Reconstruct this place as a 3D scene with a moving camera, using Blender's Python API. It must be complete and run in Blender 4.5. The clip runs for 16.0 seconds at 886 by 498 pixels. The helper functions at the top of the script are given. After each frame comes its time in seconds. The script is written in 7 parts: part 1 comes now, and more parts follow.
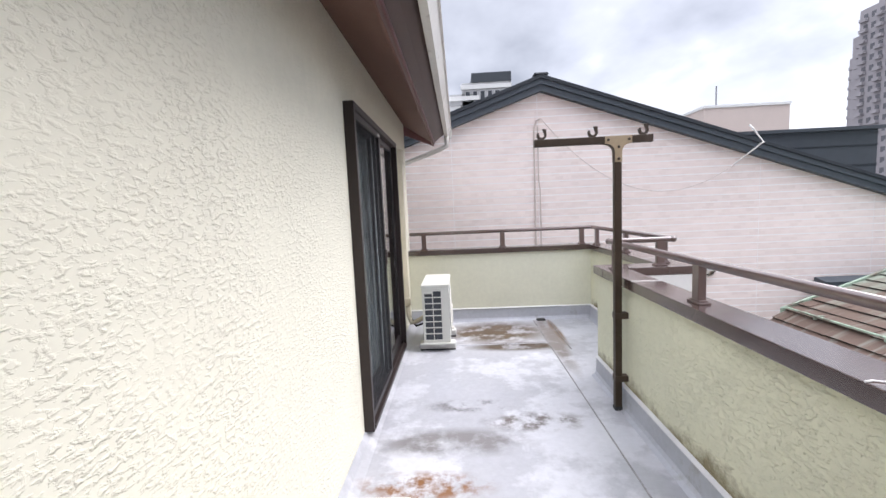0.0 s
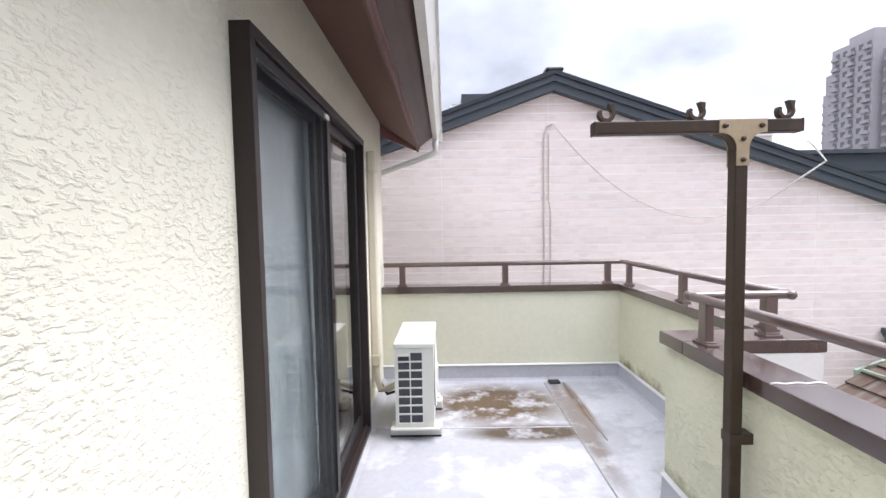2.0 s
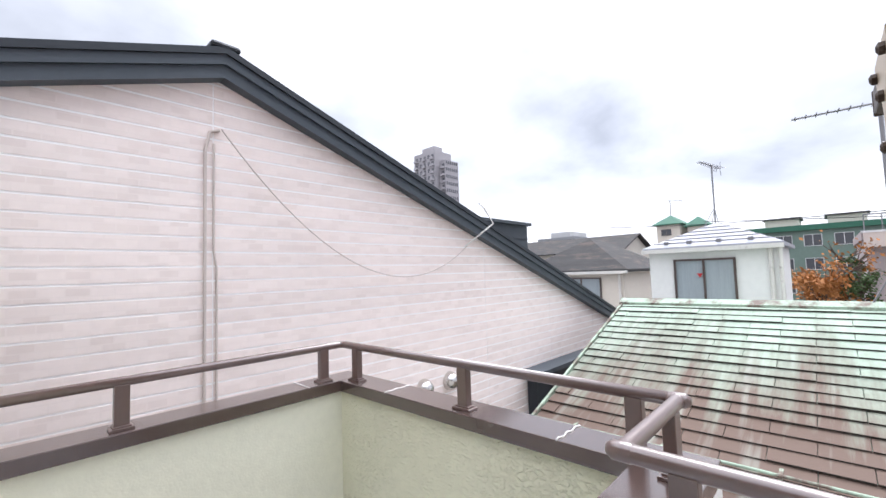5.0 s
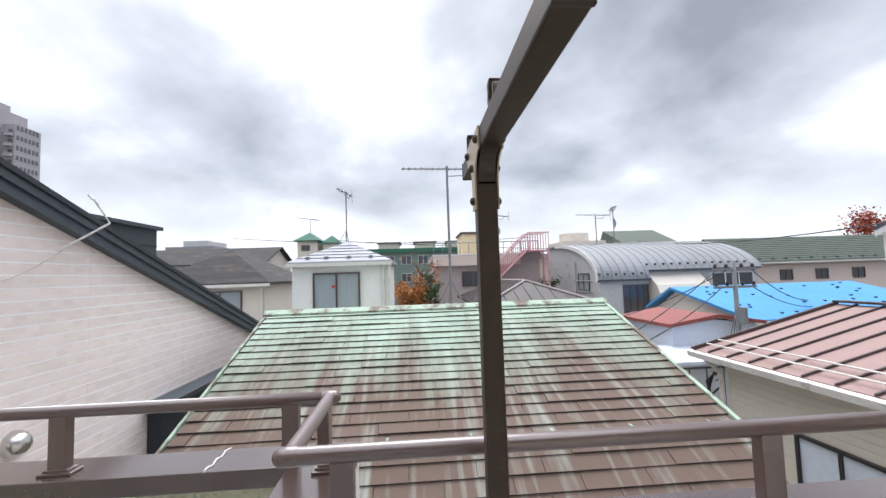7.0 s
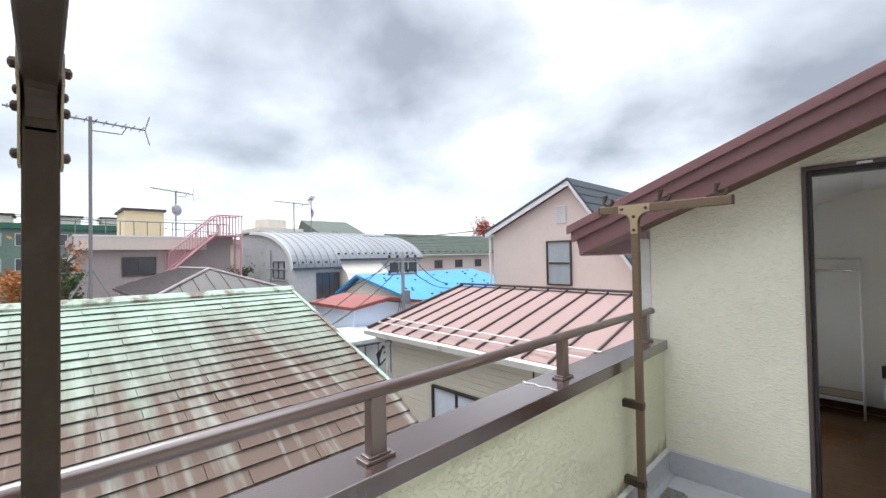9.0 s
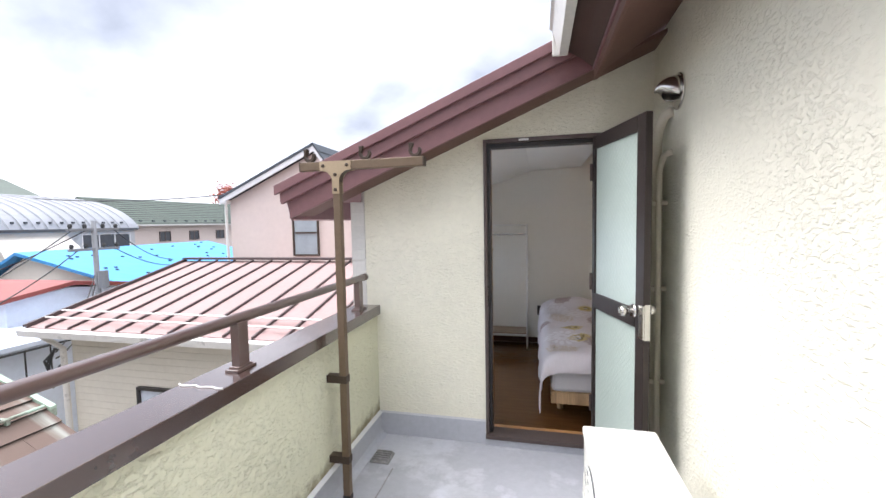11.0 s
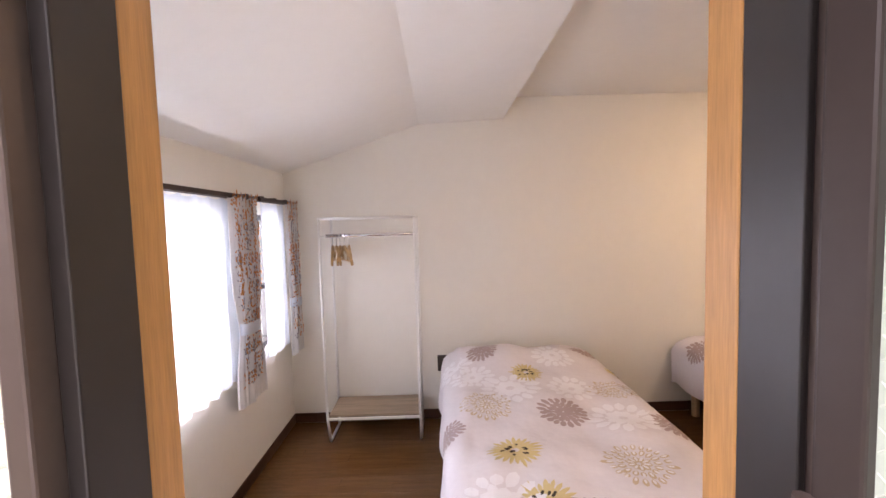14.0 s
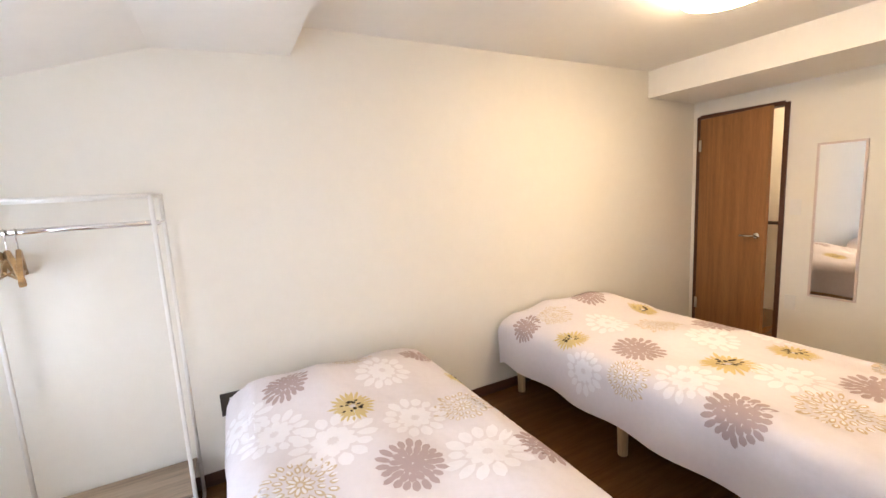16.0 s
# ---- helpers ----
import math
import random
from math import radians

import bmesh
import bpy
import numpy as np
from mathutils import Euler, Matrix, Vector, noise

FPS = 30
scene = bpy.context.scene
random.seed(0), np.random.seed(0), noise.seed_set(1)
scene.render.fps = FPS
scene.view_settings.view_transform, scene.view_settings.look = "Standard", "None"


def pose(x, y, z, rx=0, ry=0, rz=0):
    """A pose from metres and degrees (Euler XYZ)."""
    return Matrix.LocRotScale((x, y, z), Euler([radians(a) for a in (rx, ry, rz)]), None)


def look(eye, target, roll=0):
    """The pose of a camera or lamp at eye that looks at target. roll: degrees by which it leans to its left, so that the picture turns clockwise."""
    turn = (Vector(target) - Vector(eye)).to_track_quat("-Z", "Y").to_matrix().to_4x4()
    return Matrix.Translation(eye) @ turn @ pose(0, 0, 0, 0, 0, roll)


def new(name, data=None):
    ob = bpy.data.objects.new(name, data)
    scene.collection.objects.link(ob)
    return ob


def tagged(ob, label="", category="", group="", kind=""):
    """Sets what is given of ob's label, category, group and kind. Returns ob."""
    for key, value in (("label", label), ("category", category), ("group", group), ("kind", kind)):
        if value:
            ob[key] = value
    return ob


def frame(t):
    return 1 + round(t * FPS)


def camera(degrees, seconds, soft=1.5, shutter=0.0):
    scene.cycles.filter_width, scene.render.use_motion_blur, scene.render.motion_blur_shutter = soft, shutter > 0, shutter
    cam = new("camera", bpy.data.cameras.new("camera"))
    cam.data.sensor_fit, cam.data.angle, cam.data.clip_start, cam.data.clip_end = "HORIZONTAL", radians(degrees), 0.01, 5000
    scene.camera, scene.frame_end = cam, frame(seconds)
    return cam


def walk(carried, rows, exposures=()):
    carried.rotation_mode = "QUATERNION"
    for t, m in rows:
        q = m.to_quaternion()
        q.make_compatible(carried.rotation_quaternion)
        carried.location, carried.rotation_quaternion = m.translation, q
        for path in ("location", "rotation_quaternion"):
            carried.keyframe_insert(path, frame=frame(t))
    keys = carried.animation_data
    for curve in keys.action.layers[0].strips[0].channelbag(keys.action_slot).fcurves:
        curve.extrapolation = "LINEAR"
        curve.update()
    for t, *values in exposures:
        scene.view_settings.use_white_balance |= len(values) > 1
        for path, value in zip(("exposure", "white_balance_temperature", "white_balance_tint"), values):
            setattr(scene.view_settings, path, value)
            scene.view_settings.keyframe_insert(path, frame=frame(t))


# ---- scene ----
cam = camera(94.4, 16.0)
PATH = [
    (0, (0.592, 0.419, 1.43), (0.509, 2.407, 1.23), -2.6),
    (0.5, (0.592, 0.708, 1.448), (0.496, 2.698, 1.271), -2.5),
    (1, (0.628, 1.018, 1.447), (0.538, 3.01, 1.297), -2.0),
    (1.5, (0.6, 1.337, 1.444), (0.535, 3.331, 1.315), -1.4),
    (2, (0.558, 1.637, 1.47), (0.546, 3.634, 1.362), -1.0),
    (2.5, (0.562, 1.945, 1.469), (0.646, 3.941, 1.387), -1.0),
    (3, (0.548, 2.225, 1.469), (0.786, 4.21, 1.419), -1.1),
    (3.2, (0.537, 2.355, 1.444), (0.844, 4.331, 1.411), -0.9),
    (5.5, (0.803, 3.35, 1.542), (2.52, 4.365, 1.683), -2.0),
    (6, (0.767, 3.374, 1.536), (2.659, 4.008, 1.678), -1.6),
    (6.5, (0.74, 3.353, 1.539), (2.722, 3.585, 1.672), -1.9),
    (7, (0.724, 3.316, 1.528), (2.715, 3.175, 1.657), -1.9),
    (7.5, (0.73, 3.266, 1.532), (2.667, 2.78, 1.645), -1.5),
    (8, (0.718, 3.217, 1.524), (2.543, 2.403, 1.62), -1.4),
    (8.5, (0.721, 3.178, 1.522), (2.375, 2.056, 1.592), -1.3),
    (9, (0.701, 3.149, 1.517), (2.134, 1.754, 1.552), -1.0),
    (9.5, (0.682, 3.1, 1.506), (1.859, 1.484, 1.5), -1.0),
    (10, (0.664, 3.062, 1.501), (1.568, 1.279, 1.442), -1.1),
    (10.2, (0.652, 3.04, 1.49), (1.451, 1.208, 1.408), -1.1),
    (12.5, (0.568, 1.438, 1.45), (0.685, -0.554, 1.314), -1.3),
    (13, (0.592, 1.056, 1.397), (0.676, -0.939, 1.28), -1.3),
    (13.5, (0.609, 0.742, 1.356), (0.658, -1.254, 1.251), -1.3),
    (14, (0.583, 0.406, 1.377), (0.562, -1.59, 1.25), -1.6),
    (14.5, (0.593, 0.182, 1.374), (0.419, -1.805, 1.235), -2.0),
    (15, (0.574, -0.071, 1.397), (0.195, -2.026, 1.212), -2.6),
    (15.5, (0.533, -0.213, 1.378), (-0.121, -2.09, 1.156), -3.0),
    (16, (0.482, -0.256, 1.373), (-0.434, -2.012, 1.096), -3.2),
]
EXPOSURE = [(0, 1.2, 6250, 16), (3.2, 1.5, 6200, 16), (5.5, 1.2, 6250, 14), (7, 0.95, 6300, 12), (9, 1.2, 6250, 10), (10, 1.47, 6350, 11), (12.3, 1.85, 6050, 21), (13.1, 2.05, 6350, 27), (13.6, 2.4, 6750, 34), (14, 2.9, 7000, 29), (14.5, 3.15, 6480, 17), (16, 3.6, 6500, 16)]
walk(cam, [(t, look(eye, target, roll)) for t, eye, target, roll in PATH], EXPOSURE)

# ---- world and sun ----
world = bpy.data.worlds.new("overcast_sky")
scene.world = world
world.use_nodes = True
wn, wl = world.node_tree.nodes, world.node_tree.links
wn.clear()


def wnode(kind, **sets):
    n = wn.new(kind)
    for k, v in sets.items():
        n.inputs[k].default_value = v
    return n


sky = wn.new("ShaderNodeTexSky")
sky.sky_type = 'NISHITA'
sky.sun_disc = False
sky.sun_elevation, sky.sun_rotation = radians(55), radians(90)
w_tc = wn.new("ShaderNodeTexCoord")
w_sep = wn.new("ShaderNodeSeparateXYZ")
wl.new(w_tc.outputs["Generated"], w_sep.inputs[0])
w_up = wn.new("ShaderNodeMath")
w_up.operation = 'MAXIMUM'
wl.new(w_sep.outputs["Z"], w_up.inputs[0])
w_up.inputs[1].default_value = 0.0
w_add = wn.new("ShaderNodeMath")
w_add.operation = 'ADD'
wl.new(w_up.outputs[0], w_add.inputs[0])
w_add.inputs[1].default_value = 0.42
w_div = wn.new("ShaderNodeVectorMath")
w_div.operation = 'DIVIDE'
w_comb = wn.new("ShaderNodeCombineXYZ")
for k in range(3):
    wl.new(w_add.outputs[0], w_comb.inputs[k])
wl.new(w_tc.outputs["Generated"], w_div.inputs[0])
wl.new(w_comb.outputs[0], w_div.inputs[1])
w_map = wn.new("ShaderNodeMapping")
w_map.inputs["Scale"].default_value = (1.0, 1.0, 0.9)
w_map.inputs["Location"].default_value = (3.1, 1.7, 0.4)
wl.new(w_div.outputs[0], w_map.inputs[0])
w_noise = wnode("ShaderNodeTexNoise", Scale=1.9, Detail=7.0, Roughness=0.48, Distortion=0.15)
wl.new(w_map.outputs[0], w_noise.inputs["Vector"])
w_ramp = wn.new("ShaderNodeValToRGB")
cr = w_ramp.color_ramp
cr.elements[0].position, cr.elements[0].color = 0.30, (0.27, 0.285, 0.31, 1)
cr.elements[1].position, cr.elements[1].color = 0.66, (1.0, 1.0, 1.0, 1)
e = cr.elements.new(0.52)
e.color = (0.60, 0.625, 0.66, 1)
# the cloud is thinner towards the north
w_thin = wn.new("ShaderNodeMath")
w_thin.operation = 'MULTIPLY_ADD'
wl.new(w_sep.outputs["Y"], w_thin.inputs[0])
w_thin.inputs[1].default_value = 0.06
wl.new(w_noise.outputs["Fac"], w_thin.inputs[2])
wl.new(w_thin.outputs[0], w_ramp.inputs[0])
# the blue of the clear sky shows faintly through the cloud
w_cl = wn.new("ShaderNodeBackground")
# the cloud thins into pale haze near the horizon
w_haze = wn.new("ShaderNodeMapRange")
w_haze.interpolation_type = 'SMOOTHSTEP'
w_haze.inputs["From Min"].default_value, w_haze.inputs["From Max"].default_value = 0.0, 0.26
w_haze.inputs["To Min"].default_value, w_haze.inputs["To Max"].default_value = 0.85, 0.0
wl.new(w_sep.outputs["Z"], w_haze.inputs["Value"])
w_hmix = wn.new("ShaderNodeMix")
w_hmix.data_type = 'RGBA'
wl.new(w_haze.outputs[0], w_hmix.inputs["Factor"])
wl.new(w_ramp.outputs[0], w_hmix.inputs["A"])
w_hmix.inputs["B"].default_value = (0.86, 0.88, 0.91, 1)
wl.new(w_hmix.outputs["Result"], w_cl.inputs[0])
# an overcast sky is brighter towards the zenith
w_zen = wn.new("ShaderNodeMapRange")
w_zen.interpolation_type = 'SMOOTHSTEP'
w_zen.inputs["From Min"].default_value, w_zen.inputs["From Max"].default_value = 0.55, 0.95
w_zen.inputs["To Min"].default_value, w_zen.inputs["To Max"].default_value = 0.70, 3.1
wl.new(w_sep.outputs["Z"], w_zen.inputs["Value"])
wl.new(w_zen.outputs[0], w_cl.inputs[1])
w_bl = wn.new("ShaderNodeBackground")
wl.new(sky.outputs[0], w_bl.inputs[0])
w_bl.inputs[1].default_value = 0.10
w_mix = wn.new("ShaderNodeMixShader")
w_mix.inputs[0].default_value = 0.9
wl.new(w_bl.outputs[0], w_mix.inputs[1])
wl.new(w_cl.outputs[0], w_mix.inputs[2])
w_out = wn.new("ShaderNodeOutputWorld")
wl.new(w_mix.outputs[0], w_out.inputs[0])

sun = new("sun", bpy.data.lights.new("sun", 'SUN'))
sun.data.energy, sun.data.angle, sun.data.color = 1.45, radians(40), (1.0, 0.98, 0.95)
sun.matrix_world = look((8, 2, 11.5), (0, 2, 0))

# ---- materials ----


def material(name, base, rough=0.6, metal=0.0, vary=0.12, scale=3.0, bump=0.0, bump_scale=40.0, second=None, second_at=0.6,
             second_scale=1.2, random_tint=0.0, spec=0.4, bump2=0.0, bump2_scale=8.0, stretch=(1, 1, 1), second_width=0.12):
    """A surface with colour variation at two scales, fine relief, and an optional second colour in blotches."""
    m = bpy.data.materials.new(name)
    m.use_nodes = True
    n, l = m.node_tree.nodes, m.node_tree.links
    p = n["Principled BSDF"]
    p.inputs["Roughness"].default_value, p.inputs["Metallic"].default_value = rough, metal
    p.inputs["Specular IOR Level"].default_value = spec
    tc = n.new("ShaderNodeTexCoord")
    mp = n.new("ShaderNodeMapping")
    mp.inputs["Scale"].default_value = stretch
    l.new(tc.outputs["Object"], mp.inputs[0])

    def noise_tex(s, detail=4.0, r=0.6):
        t = n.new("ShaderNodeTexNoise")
        t.inputs["Scale"].default_value, t.inputs["Detail"].default_value, t.inputs["Roughness"].default_value = s, detail, r
        l.new(mp.outputs[0], t.inputs["Vector"])
        return t.outputs["Fac"]

    big, small = noise_tex(scale), noise_tex(scale * 14, 3.0)
    add = n.new("ShaderNodeMath")
    add.operation = 'ADD'
    l.new(big, add.inputs[0])
    l.new(small, add.inputs[1])
    rng = n.new("ShaderNodeMapRange")
    rng.inputs["From Min"].default_value, rng.inputs["From Max"].default_value = 0.6, 1.4
    rng.inputs["To Min"].default_value, rng.inputs["To Max"].default_value = 1 - vary, 1 + vary
    l.new(add.outputs[0], rng.inputs["Value"])
    value = rng.outputs[0]
    if random_tint:
        oi = n.new("ShaderNodeObjectInfo")
        r2 = n.new("ShaderNodeMapRange")
        r2.inputs["To Min"].default_value, r2.inputs["To Max"].default_value = 1 - random_tint, 1 + random_tint
        l.new(oi.outputs["Random"], r2.inputs["Value"])
        mul = n.new("ShaderNodeMath")
        mul.operation = 'MULTIPLY'
        l.new(value, mul.inputs[0])
        l.new(r2.outputs[0], mul.inputs[1])
        value = mul.outputs[0]
    colour = n.new("ShaderNodeRGB")
    colour.outputs[0].default_value = (*base, 1)
    source = colour.outputs[0]
    if second:
        t = noise_tex(second_scale, 6.0, 0.65)
        ramp = n.new("ShaderNodeMapRange")
        ramp.inputs["From Min"].default_value, ramp.inputs["From Max"].default_value = second_at - second_width / 2, second_at + second_width / 2
        l.new(t, ramp.inputs["Value"])
        mix = n.new("ShaderNodeMix")
        mix.data_type = 'RGBA'
        l.new(ramp.outputs[0], mix.inputs["Factor"])
        l.new(source, mix.inputs["A"])
        mix.inputs["B"].default_value = (*second, 1)
        source = mix.outputs["Result"]
    scaled = n.new("ShaderNodeVectorMath")
    scaled.operation = 'SCALE'
    l.new(source, scaled.inputs[0])
    l.new(value, scaled.inputs["Scale"])
    l.new(scaled.outputs[0], p.inputs["Base Color"])
    last = None
    for strength, s, dist in ((bump, bump_scale, 0.01), (bump2, bump2_scale, 0.02)):
        if strength:
            b = n.new("ShaderNodeBump")
            b.inputs["Strength"].default_value, b.inputs["Distance"].default_value = strength, dist
            l.new(noise_tex(s, 3.0, 0.5), b.inputs["Height"])
            if last:
                l.new(last, b.inputs["Normal"])
            last = b.outputs[0]
    if last:
        l.new(last, p.inputs["Normal"])
    return m


def stucco_material(name, base, amount=1.0, moss=False):
    """Sprayed stucco with drawn-out ridges."""
    m = material(name, base, rough=0.85, vary=0.05, scale=1.4, spec=0.25)
    n, l = m.node_tree.nodes, m.node_tree.links
    p = n["Principled BSDF"]
    tc = n.new("ShaderNodeTexCoord")
    warp = n.new("ShaderNodeTexNoise")
    warp.inputs["Scale"].default_value, warp.inputs["Detail"].default_value = 58.0, 4.0
    warp.inputs["Distortion"].default_value = 0.35
    flat = n.new("ShaderNodeMapping")
    flat.inputs["Scale"].default_value = (0.75, 0.75, 1.35)
    l.new(tc.outputs["Object"], flat.inputs[0])
    l.new(flat.outputs[0], warp.inputs["Vector"])
    rm = n.new("ShaderNodeMapRange")
    rm.inputs["From Min"].default_value, rm.inputs["From Max"].default_value = 0.48, 0.66
    l.new(warp.outputs["Fac"], rm.inputs["Value"])
    patch = n.new("ShaderNodeTexNoise")
    patch.inputs["Scale"].default_value, patch.inputs["Detail"].default_value = 3.0, 2.0
    l.new(tc.outputs["Object"], patch.inputs["Vector"])
    pm = n.new("ShaderNodeMapRange")
    pm.inputs["From Min"].default_value, pm.inputs["From Max"].default_value = 0.35, 0.65
    pm.inputs["To Min"].default_value, pm.inputs["To Max"].default_value = 0.40, 1.0
    l.new(patch.outputs["Fac"], pm.inputs["Value"])
    mul = n.new("ShaderNodeMath")
    mul.operation = 'MULTIPLY'
    l.new(rm.outputs[0], mul.inputs[0])
    l.new(pm.outputs[0], mul.inputs[1])
    b = n.new("ShaderNodeBump")
    b.inputs["Strength"].default_value, b.inputs["Distance"].default_value = 0.6 * amount, 0.0065
    l.new(mul.outputs[0], b.inputs["Height"])
    l.new(b.outputs[0], p.inputs["Normal"])
    if moss:
        # ragged brown-green growth just over the skirting trim
        source = p.inputs["Base Color"].links[0].from_socket
        geo = n.new("ShaderNodeNewGeometry")
        sep = n.new("ShaderNodeSeparateXYZ")
        l.new(geo.outputs["Position"], sep.inputs[0])
        rag = n.new("ShaderNodeTexNoise")
        rag.inputs["Scale"].default_value, rag.inputs["Detail"].default_value, rag.inputs["Roughness"].default_value = 5.0, 7.0, 0.7
        l.new(geo.outputs["Position"], rag.inputs["Vector"])
        reach = n.new("ShaderNodeMath")
        reach.operation, reach.inputs[1].default_value = 'MULTIPLY_ADD', 0.35
        l.new(rag.outputs["Fac"], reach.inputs[0])
        reach.inputs[2].default_value = 0.05
        gap = n.new("ShaderNodeMath")
        gap.operation = 'SUBTRACT'
        l.new(reach.outputs[0], gap.inputs[0])
        l.new(sep.outputs["Z"], gap.inputs[1])
        cover = n.new("ShaderNodeMapRange")
        cover.inputs["From Min"].default_value, cover.inputs["From Max"].default_value = -0.02, 0.07
        cover.inputs["To Max"].default_value = 0.8
        l.new(gap.outputs[0], cover.inputs["Value"])
        mix = n.new("ShaderNodeMix")
        mix.data_type = 'RGBA'
        l.new(cover.outputs[0], mix.inputs["Factor"])
        l.new(source, mix.inputs["A"])
        mix.inputs["B"].default_value = (0.16, 0.115, 0.045, 1)
        l.new(mix.outputs["Result"], p.inputs["Base Color"])
    return m


def wood_material(name, base, rough=0.45, along=1, ring=14.0, dark=0.6):
    stretch = [ring, ring, ring]
    stretch[along] = ring * 0.06
    m = material(name, base, rough=rough, vary=0.25, scale=1.0, stretch=stretch, second=tuple(c * dark for c in base),
                 second_at=0.56, second_scale=1.7, second_width=0.3, bump=0.05, bump_scale=6.0)
    return m


def glass_material(name, tint=(1, 1, 1), rough=0.0, clear=0.9):
    """A thin pane: mostly clear, glossy by Fresnel."""
    m = bpy.data.materials.new(name)
    m.use_nodes = True
    n, l = m.node_tree.nodes, m.node_tree.links
    n.clear()
    tr = n.new("ShaderNodeBsdfTransparent")
    tr.inputs[0].default_value = (*[c * clear for c in tint], 1)
    gl = n.new("ShaderNodeBsdfGlossy")
    gl.inputs["Roughness"].default_value = rough
    fr = n.new("ShaderNodeLayerWeight")
    fr.inputs[0].default_value = 0.5
    pw = n.new("ShaderNodeMath")
    pw.operation = 'POWER'
    pw.inputs[1].default_value = 3.0
    l.new(fr.outputs["Facing"], pw.inputs[0])
    rg = n.new("ShaderNodeMapRange")
    rg.inputs["To Min"].default_value, rg.inputs["To Max"].default_value = 0.08, 0.9
    l.new(pw.outputs[0], rg.inputs["Value"])
    mx = n.new("ShaderNodeMixShader")
    l.new(rg.outputs[0], mx.inputs[0])
    l.new(tr.outputs[0], mx.inputs[1])
    l.new(gl.outputs[0], mx.inputs[2])
    out = n.new("ShaderNodeOutputMaterial")
    l.new(mx.outputs[0], out.inputs[0])
    return m


def cloth_material(name, base, through_part=0.5, rough=0.9, vary=0.08, clear=0.0):
    """Thin cloth that lets light through."""
    m = bpy.data.materials.new(name)
    m.use_nodes = True
    n, l = m.node_tree.nodes, m.node_tree.links
    n.clear()
    tc = n.new("ShaderNodeTexCoord")
    t = n.new("ShaderNodeTexNoise")
    t.inputs["Scale"].default_value, t.inputs["Detail"].default_value = 9.0, 4.0
    l.new(tc.outputs["Object"], t.inputs["Vector"])
    r = n.new("ShaderNodeMapRange")
    r.inputs["To Min"].default_value, r.inputs["To Max"].default_value = 1 - vary, 1 + vary
    l.new(t.outputs["Fac"], r.inputs["Value"])
    rgb = n.new("ShaderNodeRGB")
    rgb.outputs[0].default_value = (*base, 1)
    sc = n.new("ShaderNodeVectorMath")
    sc.operation = 'SCALE'
    l.new(rgb.outputs[0], sc.inputs[0])
    l.new(r.outputs[0], sc.inputs["Scale"])
    d = n.new("ShaderNodeBsdfDiffuse")
    tl = n.new("ShaderNodeBsdfTranslucent")
    l.new(sc.outputs[0], d.inputs[0])
    l.new(sc.outputs[0], tl.inputs[0])
    mx = n.new("ShaderNodeMixShader")
    mx.inputs[0].default_value = through_part
    l.new(d.outputs[0], mx.inputs[1])
    l.new(tl.outputs[0], mx.inputs[2])
    last = mx.outputs[0]
    if clear:
        tr = n.new("ShaderNodeBsdfTransparent")
        m2 = n.new("ShaderNodeMixShader")
        m2.inputs[0].default_value = clear
        l.new(last, m2.inputs[1])
        l.new(tr.outputs[0], m2.inputs[2])
        last = m2.outputs[0]
    out = n.new("ShaderNodeOutputMaterial")
    l.new(last, out.inputs[0])
    return m


